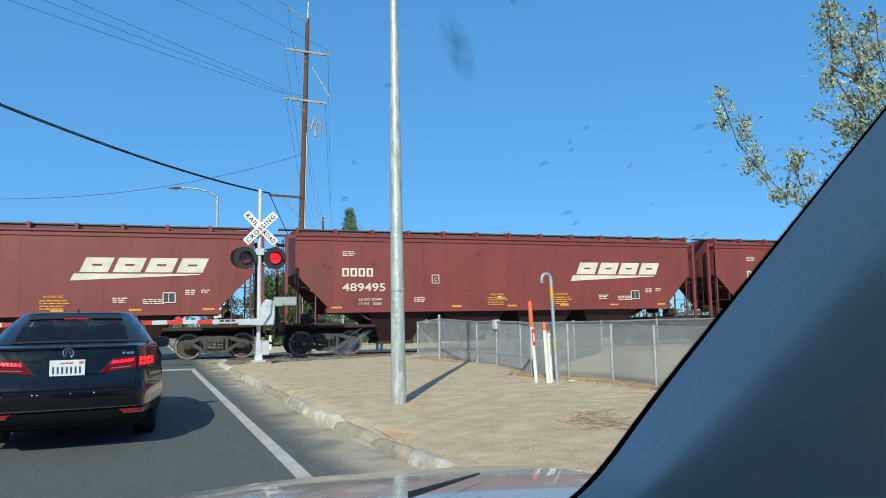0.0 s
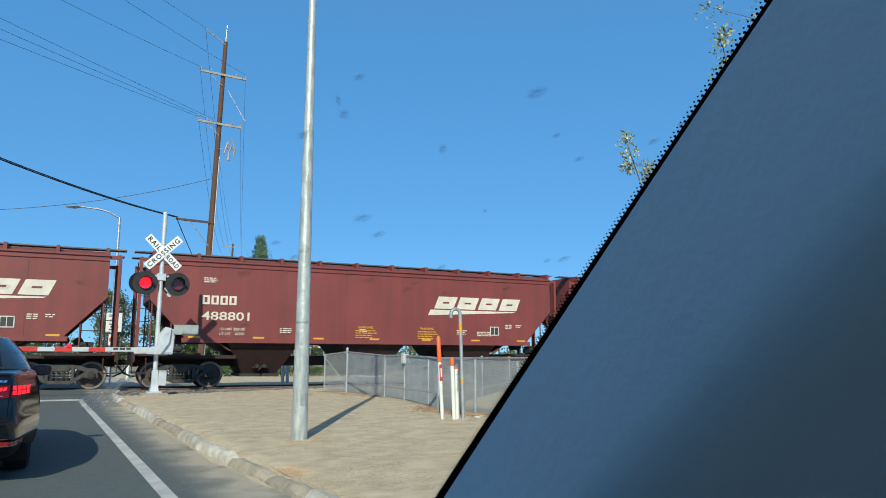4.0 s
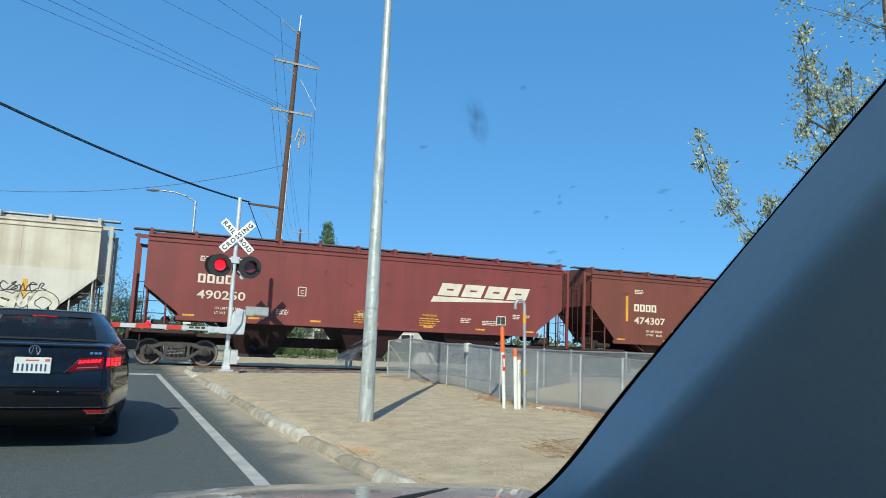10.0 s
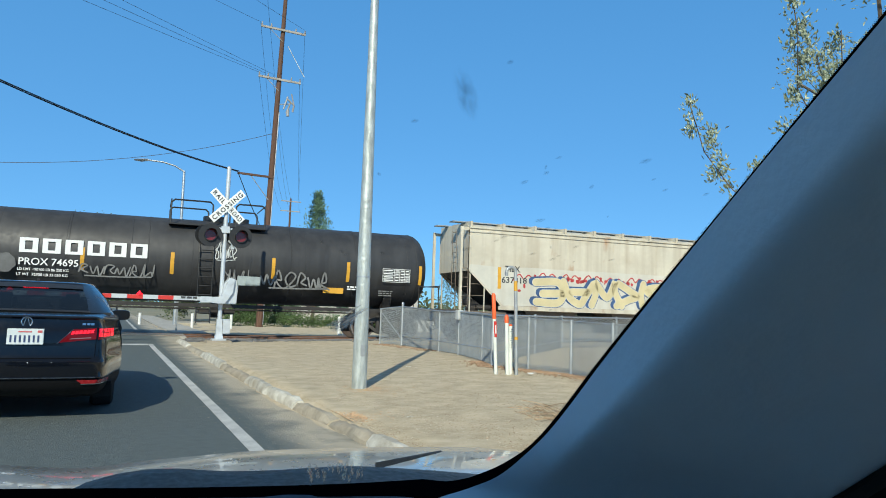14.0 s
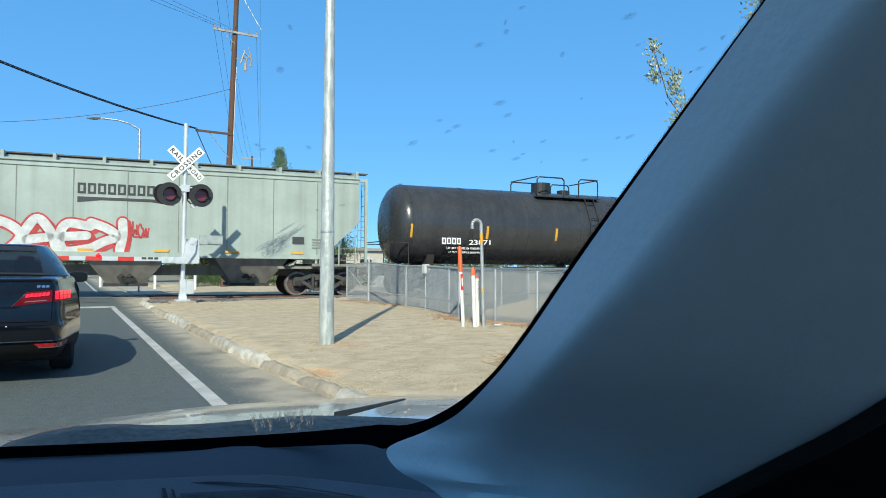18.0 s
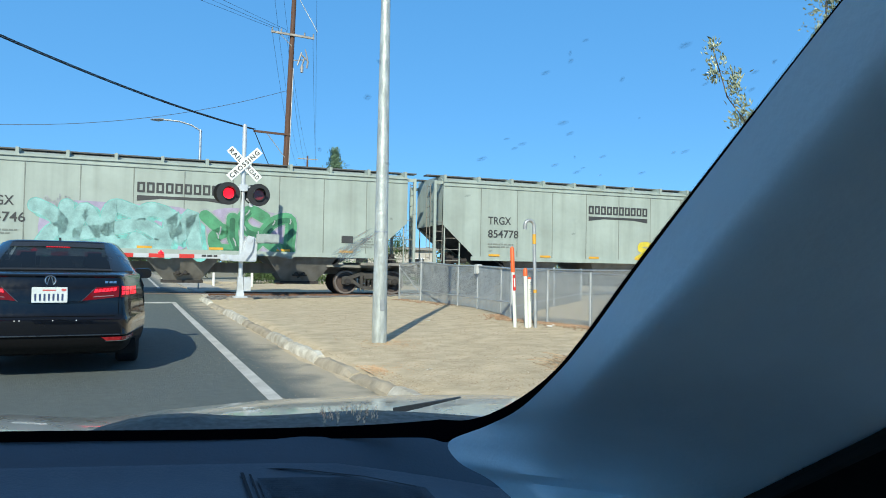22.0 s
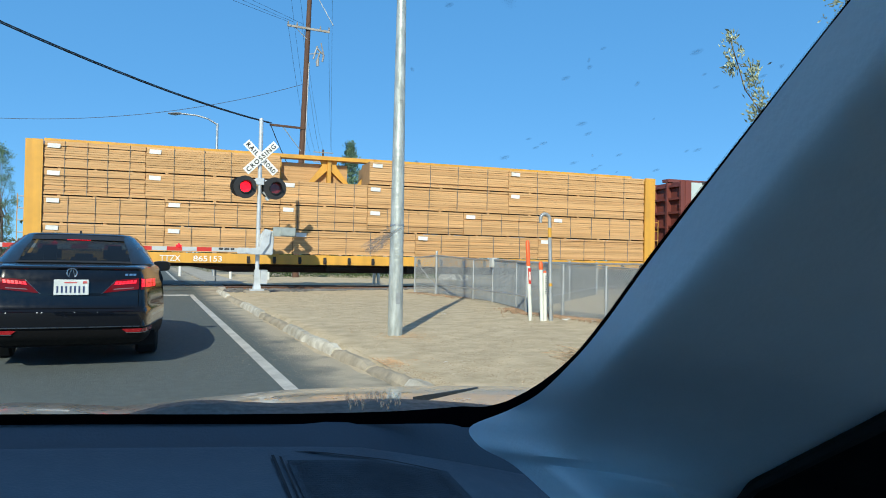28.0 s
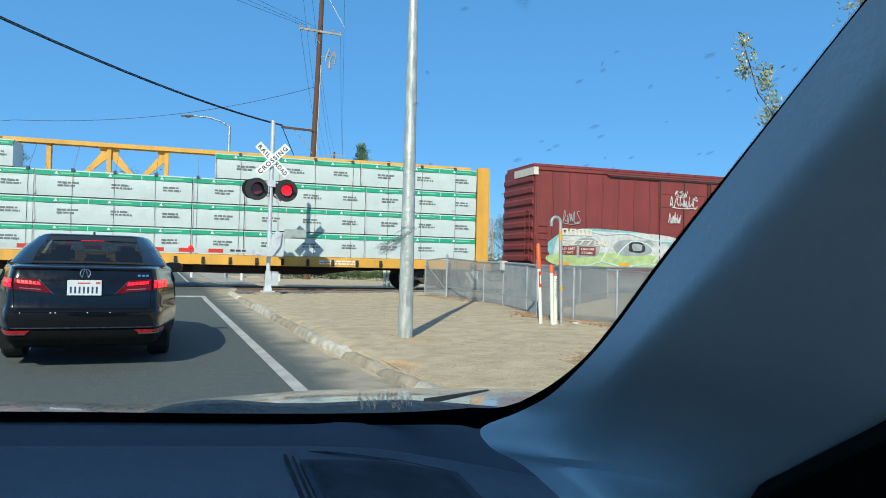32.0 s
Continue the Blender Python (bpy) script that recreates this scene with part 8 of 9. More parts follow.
for x in (-0.42, 0.06, 0.5):
    part("head_rest", M().box(x - 0.13, x + 0.13, 0.95, 1.04, 1.0, 1.14), BLACK, sed, bevel=0.04)
for x in (-0.36, 0.36):
    part("head_rest", M().box(x - 0.13, x + 0.13, 2.0, 2.1, 1.03, 1.24), BLACK, sed, bevel=0.05)
    part("seat_back", M().box(x - 0.24, x + 0.24, 2.0, 2.12, 0.9, 1.06), BLACK, sed, bevel=0.05)
part("parcel_shelf", M().box(-0.75, 0.75, 0.7, 1.1, 1.02, 1.04), BLACK, sed)
# number plate, badge, seams
pl = part("number_plate", M().box(-0.152, 0.152, -0.034, -0.018, 0.735, 0.885), PLATE_W, sed, "white number plate in a recess", bevel=0.004)
ink = mat("plate_ink", (0.03, 0.05, 0.13), 0.5)
for k in range(7):
    part("plate_bar", M().box(-0.128 + k * 0.038, -0.112 + k * 0.038, -0.037, -0.03, 0.757, 0.822), ink, pl)
part("plate_header", M().box(-0.06, 0.05, -0.037, -0.03, 0.85, 0.862), mat("plate_red", (0.55, 0.1, 0.1), 0.5), pl)
part("plate_sticker", M().box(0.1, 0.138, -0.037, -0.03, 0.848, 0.87), MATS["plate_red"], pl)
part("badge", M().tube([(0.045 * math.cos(2 * math.pi * i / 20), 0.024, 0.947 + 0.045 * math.sin(2 * math.pi * i / 20)) for i in range(21)], 0.0055, 6).prism([(-0.03, 0.918), (-0.02, 0.918), (-0.004, 0.982), (-0.012, 0.982)], 0.022, 0.034).prism([(0.03, 0.918), (0.02, 0.918), (0.004, 0.982), (0.012, 0.982)], 0.022, 0.034), CHROME, sed, "round chrome badge")
for i, x in enumerate((0.475, 0.515, 0.55)):
    part("model_badge", tail_patch(((x, 0.925), (x + 0.028, 0.925), (x + 0.032, 0.945), (x + 0.004, 0.945)), 2, 1), CHROME, sed)
mat("satin_trim", (0.1, 0.115, 0.13), 0.3, metal=0.9)
SEAM = mat("panel_gap", (0.002, 0.002, 0.002), 0.9, spec=0.1)
for s in (-1, 1):
    part("panel_gap", tail_patch(((0.6, 0.62), (0.605, 0.62), (0.612, 0.87), (0.607, 0.87)), 1, 8, 0.002, s), SEAM, sed)
    lens = part("tail_lamp", tail_patch(((0.27, 0.752), (0.606, 0.79), (0.606, 0.9), (0.4, 0.882)), 12, 4, 0.008, s), TAIL_DIM, sed, "red tail lamp lit by the brakes", smooth=True)
    for k in range(6):
        x = 0.4 + k * 0.034
        part("light_bar", tail_patch(((x - 0.02, 0.833 + k * 0.003), (x + 0.009, 0.836 + k * 0.003), (x + 0.016, 0.868 + k * 0.003), (x - 0.008, 0.865 + k * 0.003)), 2, 1, 0.012, s), TAIL_LIT, lens)
    part("reverse_lens", tail_patch(((0.37, 0.786), (0.56, 0.8), (0.56, 0.808), (0.385, 0.796)), 8, 1, 0.013, s), mat("clear_lens", (0.24, 0.13, 0.14), 0.15, coat=0.5), lens)
    part("lamp_trim", tail_patch(((0.262, 0.744), (0.272, 0.746), (0.402, 0.884), (0.398, 0.886)), 1, 6, 0.009, s), MATS["satin_trim"], lens)
    lens = part("outer_lamp", tail_patch(((0.622, 0.785), (0.8, 0.795), (0.775, 0.862), (0.626, 0.905)), 14, 3, 0.008, s), TAIL_DIM, sed, smooth=True)
    for j in range(2):
        for k in range(4):
            x = 0.632 + k * 0.04
            z = 0.804 + j * 0.043 + 0.003 * (3 - k)
            part("light_bar", tail_patch(((x, z), (x + 0.033, z), (x + 0.033, z + 0.036), (x, z + 0.037)), 2, 1, 0.012, s), TAIL_LIT, lens)
    part("reflector", tail_patch(((0.5, 0.36), (0.745, 0.362), (0.755, 0.398), (0.455, 0.398)), 8, 1, 0.012, s), mat("deep_red_reflector", (0.42, 0.015, 0.02), 0.25, coat=0.6), sed, "red bumper reflector")
    part("reflector_trim", tail_patch(((0.5, 0.352), (0.74, 0.354), (0.745, 0.362), (0.49, 0.36)), 6, 1, 0.013, s), CHROME, sed)
part("panel_gap", tail_patch(((-0.57, 0.601), (0.57, 0.601), (0.57, 0.607), (-0.57, 0.607)), 16, 1, 0.003), SEAM, sed)
part("bumper_line", tail_patch(((-0.74, 0.418), (0.74, 0.418), (0.74, 0.428), (-0.74, 0.428)), 24, 1, 0.003), MATS["satin_trim"], sed)
# sun glints along the bumper crease, painted as small white patches
for x in (-0.55, -0.29, -0.25, 0.03, 0.23):
    part("glint_stud", tail_patch(((x, 0.565), (x + 0.01, 0.565), (x + 0.01, 0.572), (x, 0.572)), 2, 1, 0.003), WHITE, sed)
part("underbody", M().box(-0.78, 0.78, 0.4, 4.5, 0.19, 0.34), MATS["matt_black"], sed)
for k in range(10):
    part("brake_light", M().box(-0.12 + k * 0.0245, -0.102 + k * 0.0245, 1.17, 1.2, 1.284, 1.296), TAIL_LIT, sed, "high red brake light")
part("antenna", M().prism([(1.45, 1.35), (1.62, 1.36), (1.53, 1.405), (1.505, 1.405)], -0.011, 0.011, "x"), BLACK, sed)
tyre = M().lathe([(-0.11, 0.235), (-0.115, 0.3), (-0.09, 0.325), (0.09, 0.325), (0.115, 0.3), (0.11, 0.235)], 28, "x")
rim = M().lathe([(-0.09, 0.235), (0.09, 0.235), (0.05, 0.2), (0.04, 0.05), (-0.02, 0.05)], 20, "x")
tyre_me, rim_me = tyre.mesh("tyre", RUBBER, smooth=True), rim.mesh("rim", mat("rim_alloy", (0.35, 0.35, 0.36), 0.3, metal=0.9), smooth=True)
for x, y in ((-0.725, 1.22), (0.725, 1.22), (-0.765, 3.8), (0.765, 3.8)):
    w = part("wheel", tyre_me, RUBBER, sed, "black tyre on an alloy rim", at=(x, y, 0.327))
    part("rim", rim_me, MATS["rim_alloy"], w)

# ---- trees, shrubs and distance ----
BARK = mat("bark", (0.13, 0.1, 0.075), 0.9, var=0.3, scale=5, bump=0.6)
LEAF_OLIVE = mat("olive_leaf", (0.075, 0.11, 0.06), 0.38, color2=(0.5, 0.555, 0.4), scale=14, amount=0.5)
LEAF_GREEN = mat("leaf_green", (0.045, 0.085, 0.025), 0.7, color2=(0.1, 0.16, 0.045), scale=2.0, amount=0.5)
LEAF_EUC = mat("leaf_grey_green", (0.075, 0.1, 0.055), 0.7, color2=(0.15, 0.18, 0.09), scale=1.2, amount=0.5)
LEAF_DARK = mat("needle_green", (0.085, 0.165, 0.1), 0.75, color2=(0.18, 0.28, 0.16), scale=2.0, amount=0.5)


def leaf(m, p, d, up, ln, wd):
    """One folded leaf from p along d."""
    s = d.cross(up).normalized() * wd
    k = len(m.v)
    mid = p + d * ln * 0.5 - up * ln * 0.06
    m.v += [tuple(p), tuple(mid + s), tuple(p + d * ln), tuple(mid - s), tuple(mid - up * wd * 0.5)]
    m.f += [(k, k + 1, k + 4), (k + 1, k + 2, k + 4), (k + 2, k + 3, k + 4), (k + 3, k, k + 4)]


def limb(m, a, b, r0, r1, bend, r, n=6):
    """A tapering limb; returns points along it."""
    pts = []
    side = Vector((r.uniform(-1, 1), r.uniform(-1, 1), r.uniform(-0.3, 0.6))) * bend
    for i in range(n + 1):
        k = i / n
        pts.append(Vector(a).lerp(Vector(b), k) + side * math.sin(math.pi * k))
    for i in range(n):
        m.cyl(pts[i], pts[i + 1], r0 + (r1 - r0) * i / n, 6, r0 + (r1 - r0) * (i + 1) / n)
    return pts


def cluster(m, p, r, count, spread, ln, wd, along=None):
    for _ in range(count):
        q = p + Vector((r.gauss(0, 1), r.gauss(0, 1), r.gauss(0, 1))) * spread
        d = Vector((r.gauss(0, 1), r.gauss(0, 1), r.gauss(0.5, 0.8)))
        if along is not None:
            d += along * 1.2
        d.normalize()
        u = d.orthogonal().normalized()
        u = (Matrix.Rotation(r.uniform(0, 6.28), 3, d) @ u)
        leaf(m, q, d, u, ln * r.uniform(0.7, 1.2), wd * r.uniform(0.8, 1.2))


# olive-like tree beside the road, of which some twigs reach into view
olive = thing("olive_tree", "grey-green olive tree with sunlit narrow leaves", "tree", (7.4, 4.4, dirt_height(7.4, 4.4) - 0.05))
ro = random.Random(21)
wood_m, leaves = M(), M()
base = Vector((0, 0, 0))
T0 = Vector((7.4, 4.4, dirt_height(7.4, 4.4) - 0.05))
limb(wood_m, base, (0.1, -0.1, 1.9), 0.14, 0.1, 0.08, ro)
fork = Vector((0.1, -0.1, 1.9))
# ends of the boughs, as offsets from the fork
boughs = [((4.95, 4.25, 1.95), 0.5), ((5.35, 3.85, 2.6), 0.6), ((5.6, 3.6, 3.3), 0.7), ((6.2, 3.3, 4.1), 0.8), ((7.3, 3.4, 4.6), 0.8), ((8.6, 4.4, 4.3), 0.8), ((8.4, 5.4, 3.6), 0.8), ((7.0, 5.6, 3.9), 0.7), ((7.0, 2.8, 3.2), 0.7), ((9.0, 3.6, 3.2), 0.7), ((6.6, 4.4, 4.8), 0.8)]
for e, spread in boughs:
    pts = limb(wood_m, fork, Vector(e) - T0, 0.05, 0.014, 0.22, ro, 8)
    for p in pts[3:]:
        for _ in range(4):
            t = p + Vector((ro.gauss(0, 1), ro.gauss(0, 1), ro.gauss(0.1, 0.8))) * 0.32
            if (p - (Vector(e) - T0)).length < 0.25 and e[0] < 5.0:
                continue
            if math.degrees(math.atan2((t + T0).x, (t + T0).y)) < 50.5:
                continue
            if e[0] < 5.6 and (t + T0 - Vector((4.9, 4.2, 2.3))).length < 0.5:
                continue
            limb(wood_m, p, t, 0.005, 0.002, 0.04, ro, 3)
            cluster(leaves, t, ro, 44, 0.085, 0.054, 0.0105, (t - p).normalized())
# the long twigs that stand against the sky
twigs = [[(4.95, 4.25, 1.95), (4.68, 4.46, 2.3), (4.5, 4.57, 2.6), (4.42, 4.58, 2.82), (4.35, 4.58, 2.98)],
         [(5.2, 3.9, 2.35), (5.0, 3.9, 2.8), (4.88, 3.95, 3.05), (4.78, 3.86, 3.45), (4.72, 3.85, 3.7)],
         [(5.25, 3.75, 2.5), (5.05, 3.82, 3.0), (4.95, 3.83, 3.3)],
         [(5.25, 3.8, 2.4), (5.0, 3.98, 2.62), (4.86, 4.06, 2.72)],
         [(5.3, 3.7, 2.7), (5.15, 3.75, 3.1), (5.1, 3.72, 3.5)],
         [(4.95, 4.25, 1.95), (4.86, 4.3, 2.22), (4.78, 4.3, 2.45)]]
for tw in twigs:
    q = [Vector(p) - T0 + Vector((0.05, 0, 0)) for p in tw]
    for a, b in zip(q, q[1:]):
        wood_m.cyl(a, b, 0.0055, 5, 0.004)
        n = max(2, int((b - a).length / 0.07))
        for i in range(n + 1):
            p = a.lerp(b, i / n)
            if ro.random() < 0.15:
                continue
            t = p + Vector((ro.gauss(0, 1), ro.gauss(0, 1), ro.gauss(0.2, 0.8))) * 0.055
            wood_m.cyl(p, t, 0.003, 3, 0.002)
            cluster(leaves, t, ro, 38, 0.034, 0.052, 0.0105, (b - a).normalized())
part("trunk", raw(wood_m, "trunk", BARK), BARK, olive, "grey-brown trunk and twigs")
part("crown", raw(leaves, "crown", LEAF_OLIVE), LEAF_OLIVE, olive, "narrow grey-green leaves")


def leafy_tree(x, y, h, w, material, seed, label, name="tree", lumps=46, per=70, ls=0.16, low=0.25):
    r = random.Random(seed)
    t = thing(name, label, "tree", (x, y, -0.2))
    tr, lv = M(), M()
    top = Vector((r.uniform(-0.2, 0.2), 0, h * 0.55))
    limb(tr, (0, 0, 0), top, 0.05 * h ** 0.8 * 0.5, 0.09, 0.15, r)
    for i in range(lumps):
        a, z = r.uniform(0, 6.28), low + (1 - low) * r.random()
        rad = w / 2 * math.sqrt(max(0.05, 1 - ((z - 0.55) / 0.52) ** 2)) * r.uniform(0.35, 1.0)
        p = Vector((math.cos(a) * rad, math.sin(a) * rad, z * h))
        if i % 3 == 0:
            limb(tr, Vector((0, 0, h * 0.3)).lerp(top, r.random()), p, 0.05, 0.015, 0.15, r, 4)
        cluster(lv, p, r, per, w * 0.075, ls, ls * 0.32)
    part("trunk", raw(tr, "trunk", BARK), BARK, t)
    part("crown", raw(lv, "crown", material), material, t, "uneven leafy crown")
    return t


def conifer(x, y, h, w, seed, label):
    r = random.Random(seed)
    t = thing("conifer_tree", label, "tree", (x, y, -0.2))
    tr, lv = M(), M()
    tr.cyl((0, 0, 0), (0, 0, h), 0.13, 8, 0.02)
    n = int(h * 7)
    for i in range(n):
        k = i / n
        z = h * (0.06 + 0.94 * k)
        for j in range(6):
            a = r.uniform(0, 6.28)
            rr = w / 2 * (1 - k) ** 1.15 * r.uniform(0.5, 1.15) + 0.05
            e = Vector((math.cos(a) * rr, math.sin(a) * rr, z + rr * r.uniform(-0.1, 0.35)))
            if j < 2:
                tr.cyl((0, 0, z), e, 0.02, 3, 0.006)
            for q in (0.4, 0.7, 1.0):
                cluster(lv, Vector((0, 0, z)).lerp(e, q), r, 6, 0.13, 0.22, 0.035, e.normalized())
    part("trunk", raw(tr, "trunk", BARK), BARK, t)
    part("crown", raw(lv, "crown", LEAF_DARK), LEAF_DARK, t, "dark needled crown")
    return t


conifer(13.4, 50.8, 9.65, 8.2, 31, "dark green conifer with a thin pointed top")
leafy_tree(9.3, 56.5, 5.2, 5.2, LEAF_GREEN, 32, "bushy green tree beyond the railway", lumps=80, per=110, ls=0.22, low=0.1)
leafy_tree(12.0, 57.5, 5.2, 4.6, LEAF_GREEN, 33, "bushy green tree beyond the railway", lumps=80, per=110, ls=0.22, low=0.1)
leafy_tree(-1.9, 66.8, 8.0, 5.0, LEAF_EUC, 34, "tall loose grey-green eucalyptus tree", lumps=60)
leafy_tree(4.9, 60, 5.9, 3.4, LEAF_EUC, 42, "loose grey-green tree by the far road", lumps=70, per=80, ls=0.2, low=0.1)
leafy_tree(0.8, 73, 4.2, 4.0, LEAF_GREEN, 35, "low round green tree by the far road")
leafy_tree(-15.2, 92.5, 13.0, 3.0, LEAF_DARK, 36, "tall narrow dark cypress", lumps=70, low=0.05)
leafy_tree(-19.5, 88, 7.0, 6.0, LEAF_GREEN, 37, "round green tree in the distance")
leafy_tree(24.0, 70, 5.5, 5.0, LEAF_GREEN, 38, "green tree in the distance")
leafy_tree(33.0, 66, 6.0, 5.0, LEAF_EUC, 39, "grey-green tree in the distance")

# low hedge behind the track, white guard posts
hedge = M()
rh = random.Random(40)
for i in range(420):
    x = 6.8 + 11.5 * i / 420
    cluster(hedge, Vector((x, 46.4 - 0.45 * (x - 7) + rh.uniform(-0.5, 0.5), 0.05 + 0.5 * rh.random())), rh, 22, 0.14, 0.12, 0.03)
tagged(new("hedge", raw(hedge, "hedge", LEAF_GREEN)), "low clipped green hedge beyond the track", "hedge", kind="stuff")
for x, y, h in ((4.05, 39.4, 0.75), (5.9, 38.7, 0.75), (9.9, 32.7, 0.85), (10.1, 32.65, 0.85), (1.6, 41, 0.7)):
    g = thing("guard_post", "short white-painted guard post", "post", (x, y, -0.17), group="white guard posts")
    part("post", M().cyl((0, 0, 0), (0, 0, h + 0.1), 0.07, 10), WHITE, g)
board = thing("striped_board", "low white board with dark slanting stripes beyond the track", "board", (15.3, 36.0, -0.1))
part("face", M().prism([(-0.9, 0.2), (0.92, 0.15), (0.94, 0.84), (-0.3, 0.86)], 0, 0.05), WHITE, board, bevel=0.006)
for x in (-0.18, 0.16):
    part("stripe", M().prism([(x + 0.1, 0.84), (x + 0.24, 0.84), (x + 0.72, 0.19), (x + 0.5, 0.19)], -0.008, 0.004), mat("stripe_grey", (0.12, 0.13, 0.13), 0.7), board)
for x in (-0.6, 0.7):
    part("leg", M().box(x - 0.04, x + 0.04, 0.05, 0.1, -0.05, 0.7), GALV, board)
rough_sheet("far_verge", 2.3, 40, 28.8, 44, 0.8, lambda x, y: -0.06, DIRT, 0.05, 13.0, "bare tan ground beyond the track", cat="dirt")
tagged(part("pavement", M().rings([[(2.4, 30.5, -0.2), (3.8, 30.5, -0.2), (3.8, 30.5, 0.02), (2.4, 30.5, 0.02)], [(2.4, 70, -0.2), (3.8, 70, -0.2), (3.8, 70, 0.02), (2.4, 70, 0.02)]]), CONCRETE), "pale concrete pavement beyond the crossing", "pavement", kind="structure")
tagged(part("cross_street", M().box(3.0, 60, 47.5, 54, -0.2, -0.02), ASPHALT), "grey side street beyond the railway", "road", kind="structure")

# low pale building far off, and the far tree line
bld = thing("low_building", "low pale stucco building with a flat roof, far off", "building", (24, 78, -0.16))
part("wall", M().box(-9, 9, 0, 8, 0, 3.2), mat("stucco", (0.5, 0.47, 0.42), 0.9, var=0.12, scale=1, bump=0.3), bld)
part("roof", M().box(-9.3, 9.3, -0.4, 8.3, 3.2, 3.5), mat("roof_grey", (0.3, 0.29, 0.28), 0.9), bld)
for i in range(5):
    w = part("window", M().box(-7.6 + i * 3.4, -6.2 + i * 3.4, -0.06, 0.0, 1.0, 2.2), BLACK, bld)
    part("frame", M().box(-7.7 + i * 3.4, -6.1 + i * 3.4, -0.08, -0.02, 2.2, 2.3).box(-7.7 + i * 3.4, -6.1 + i * 3.4, -0.08, -0.02, 0.9, 1.0), WHITE, w)
line = M()
rl = random.Random(50)
for i in range(300):
    a = radians(-75 + 125 * i / 300)
    d = rl.uniform(190, 330)
    x, y = math.sin(a) * d, math.cos(a) * d
    hh = rl.uniform(2.0, 6.5)
    cluster(line, Vector((x, y, hh * 0.45)), rl, 46, hh * 0.33, 1.1, 0.5)
tagged(new("far_trees", raw(line, "far_trees", LEAF_EUC)), "hazy line of far trees on the horizon", "trees", kind="stuff")

# ---- inside of the camera's car ----
TRIM = mat("pillar_trim", (0.62, 0.755, 0.83), 0.6, var=0.06, scale=5, bump=0.06, bscale=260)
DASH = mat("dash_plastic", (0.07, 0.108, 0.148), 0.55, var=0.12, scale=6, bump=0.12, bscale=420)
FRIT = mat("black_band", (0.002, 0.002, 0.003), 0.9, spec=0.0)
own = thing("own_car", "dark blue-grey interior and beige bonnet of the waiting car", "car", (0, 0, 0))


def glide(pts, n=5):
    """A smooth line through a few points."""
    p = [Vector(q) for q in pts]
    p = [p[0] * 2 - p[1]] + p + [p[-1] * 2 - p[-2]]
    out = []
    for i in range(1, len(p) - 2):
        for j in range(n):
            t = j / n
            out.append(0.5 * ((p[i] * 2) + (p[i + 1] - p[i - 1]) * t + (p[i - 1] * 2 - p[i] * 5 + p[i + 1] * 4 - p[i + 2]) * t * t + (p[i] * 3 - p[i - 1] - p[i + 1] * 3 + p[i + 2]) * t ** 3))
    return out + [p[-2]]


# black band of the windscreen: along the dash, round the corner, up the pillar
GLASS_EDGE = glide(((-1.3, 0.746, 1.06), (-0.242, 0.746, 1.005), (0.073, 0.746, 0.986), (0.22, 0.746, 0.979), (0.289, 0.707, 0.987), (0.296, 0.628, 1.007), (0.283, 0.547, 1.032), (0.249, 0.441, 1.063), (0.219, 0.356, 1.088), (0.206, 0.307, 1.113), (0.197, 0.255, 1.149), (0.189, 0.177, 1.205), (0.184, 0.11, 1.256)))
BAND_EDGE = glide(((-1.3, 0.742, 1.05), (-0.241, 0.742, 0.996), (0.073, 0.742, 0.977), (0.22, 0.742, 0.967), (0.282, 0.688, 0.975), (0.278, 0.614, 0.988), (0.272, 0.53, 1.02), (0.245, 0.432, 1.053), (0.217, 0.346, 1.088), (0.203, 0.297, 1.113), (0.197, 0.25, 1.149), (0.188, 0.174, 1.205), (0.184, 0.108, 1.255)))
GLASS_EDGE = [p.lerp(q, 0.45 * max(0.0, min(1.0, (i - 22) / 8))) for i, (p, q) in enumerate(zip(GLASS_EDGE, BAND_EDGE))]
part("black_band", M().rings([[p, p.lerp(q, 0.5), q] for p, q in zip(GLASS_EDGE, BAND_EDGE)], closed=False), FRIT, own, "black edge band of the windscreen", smooth=True)
# dots at the band's edge
dots = M()
for i in range(36, len(GLASS_EDGE) - 1):
    p, q = GLASS_EDGE[i], GLASS_EDGE[i + 1]
    n = max(1, int((q - p).length / 0.0007))
    side = Vector((-0.75, 0.35, 0.45)).normalized()
    along_ = (q - p).normalized()
    for j in range(n):
        for row, sz in ((0, 0.0002), (1, 0.00013)):
            c = p.lerp(q, (j + 0.5 * (row % 2)) / n) + side * (0.00012 + 0.00034 * row)
            u = (side - along_ * side.dot(along_)).normalized()
            dots.face([c + u * sz, c + along_ * sz, c - u * sz, c - along_ * sz])
part("dot_matrix", dots, FRIT, own)
# pillar trim: a narrow face that looks to the glass, a soft ridge, a broad face towards the seats
TRIM_L = glide(((0.276, 0.378, 0.955), (0.281, 0.473, 0.966), (0.282, 0.537, 0.974), (0.276, 0.588, 0.977), (0.278, 0.614, 0.988), (0.272, 0.53, 1.02), (0.245, 0.432, 1.053), (0.217, 0.346, 1.088), (0.203, 0.297, 1.113), (0.197, 0.25, 1.149), (0.188, 0.174, 1.205), (0.184, 0.108, 1.255)))
TRIM_R = glide(((0.288, 0.34, 0.968), (0.29, 0.426, 0.978), (0.292, 0.482, 0.984), (0.302, 0.51, 0.988), (0.312, 0.51, 0.999), (0.299, 0.459, 1.031), (0.258, 0.373, 1.067), (0.222, 0.306, 1.096), (0.208, 0.262, 1.12), (0.202, 0.216, 1.149), (0.194, 0.148, 1.199), (0.184, 0.086, 1.242)))
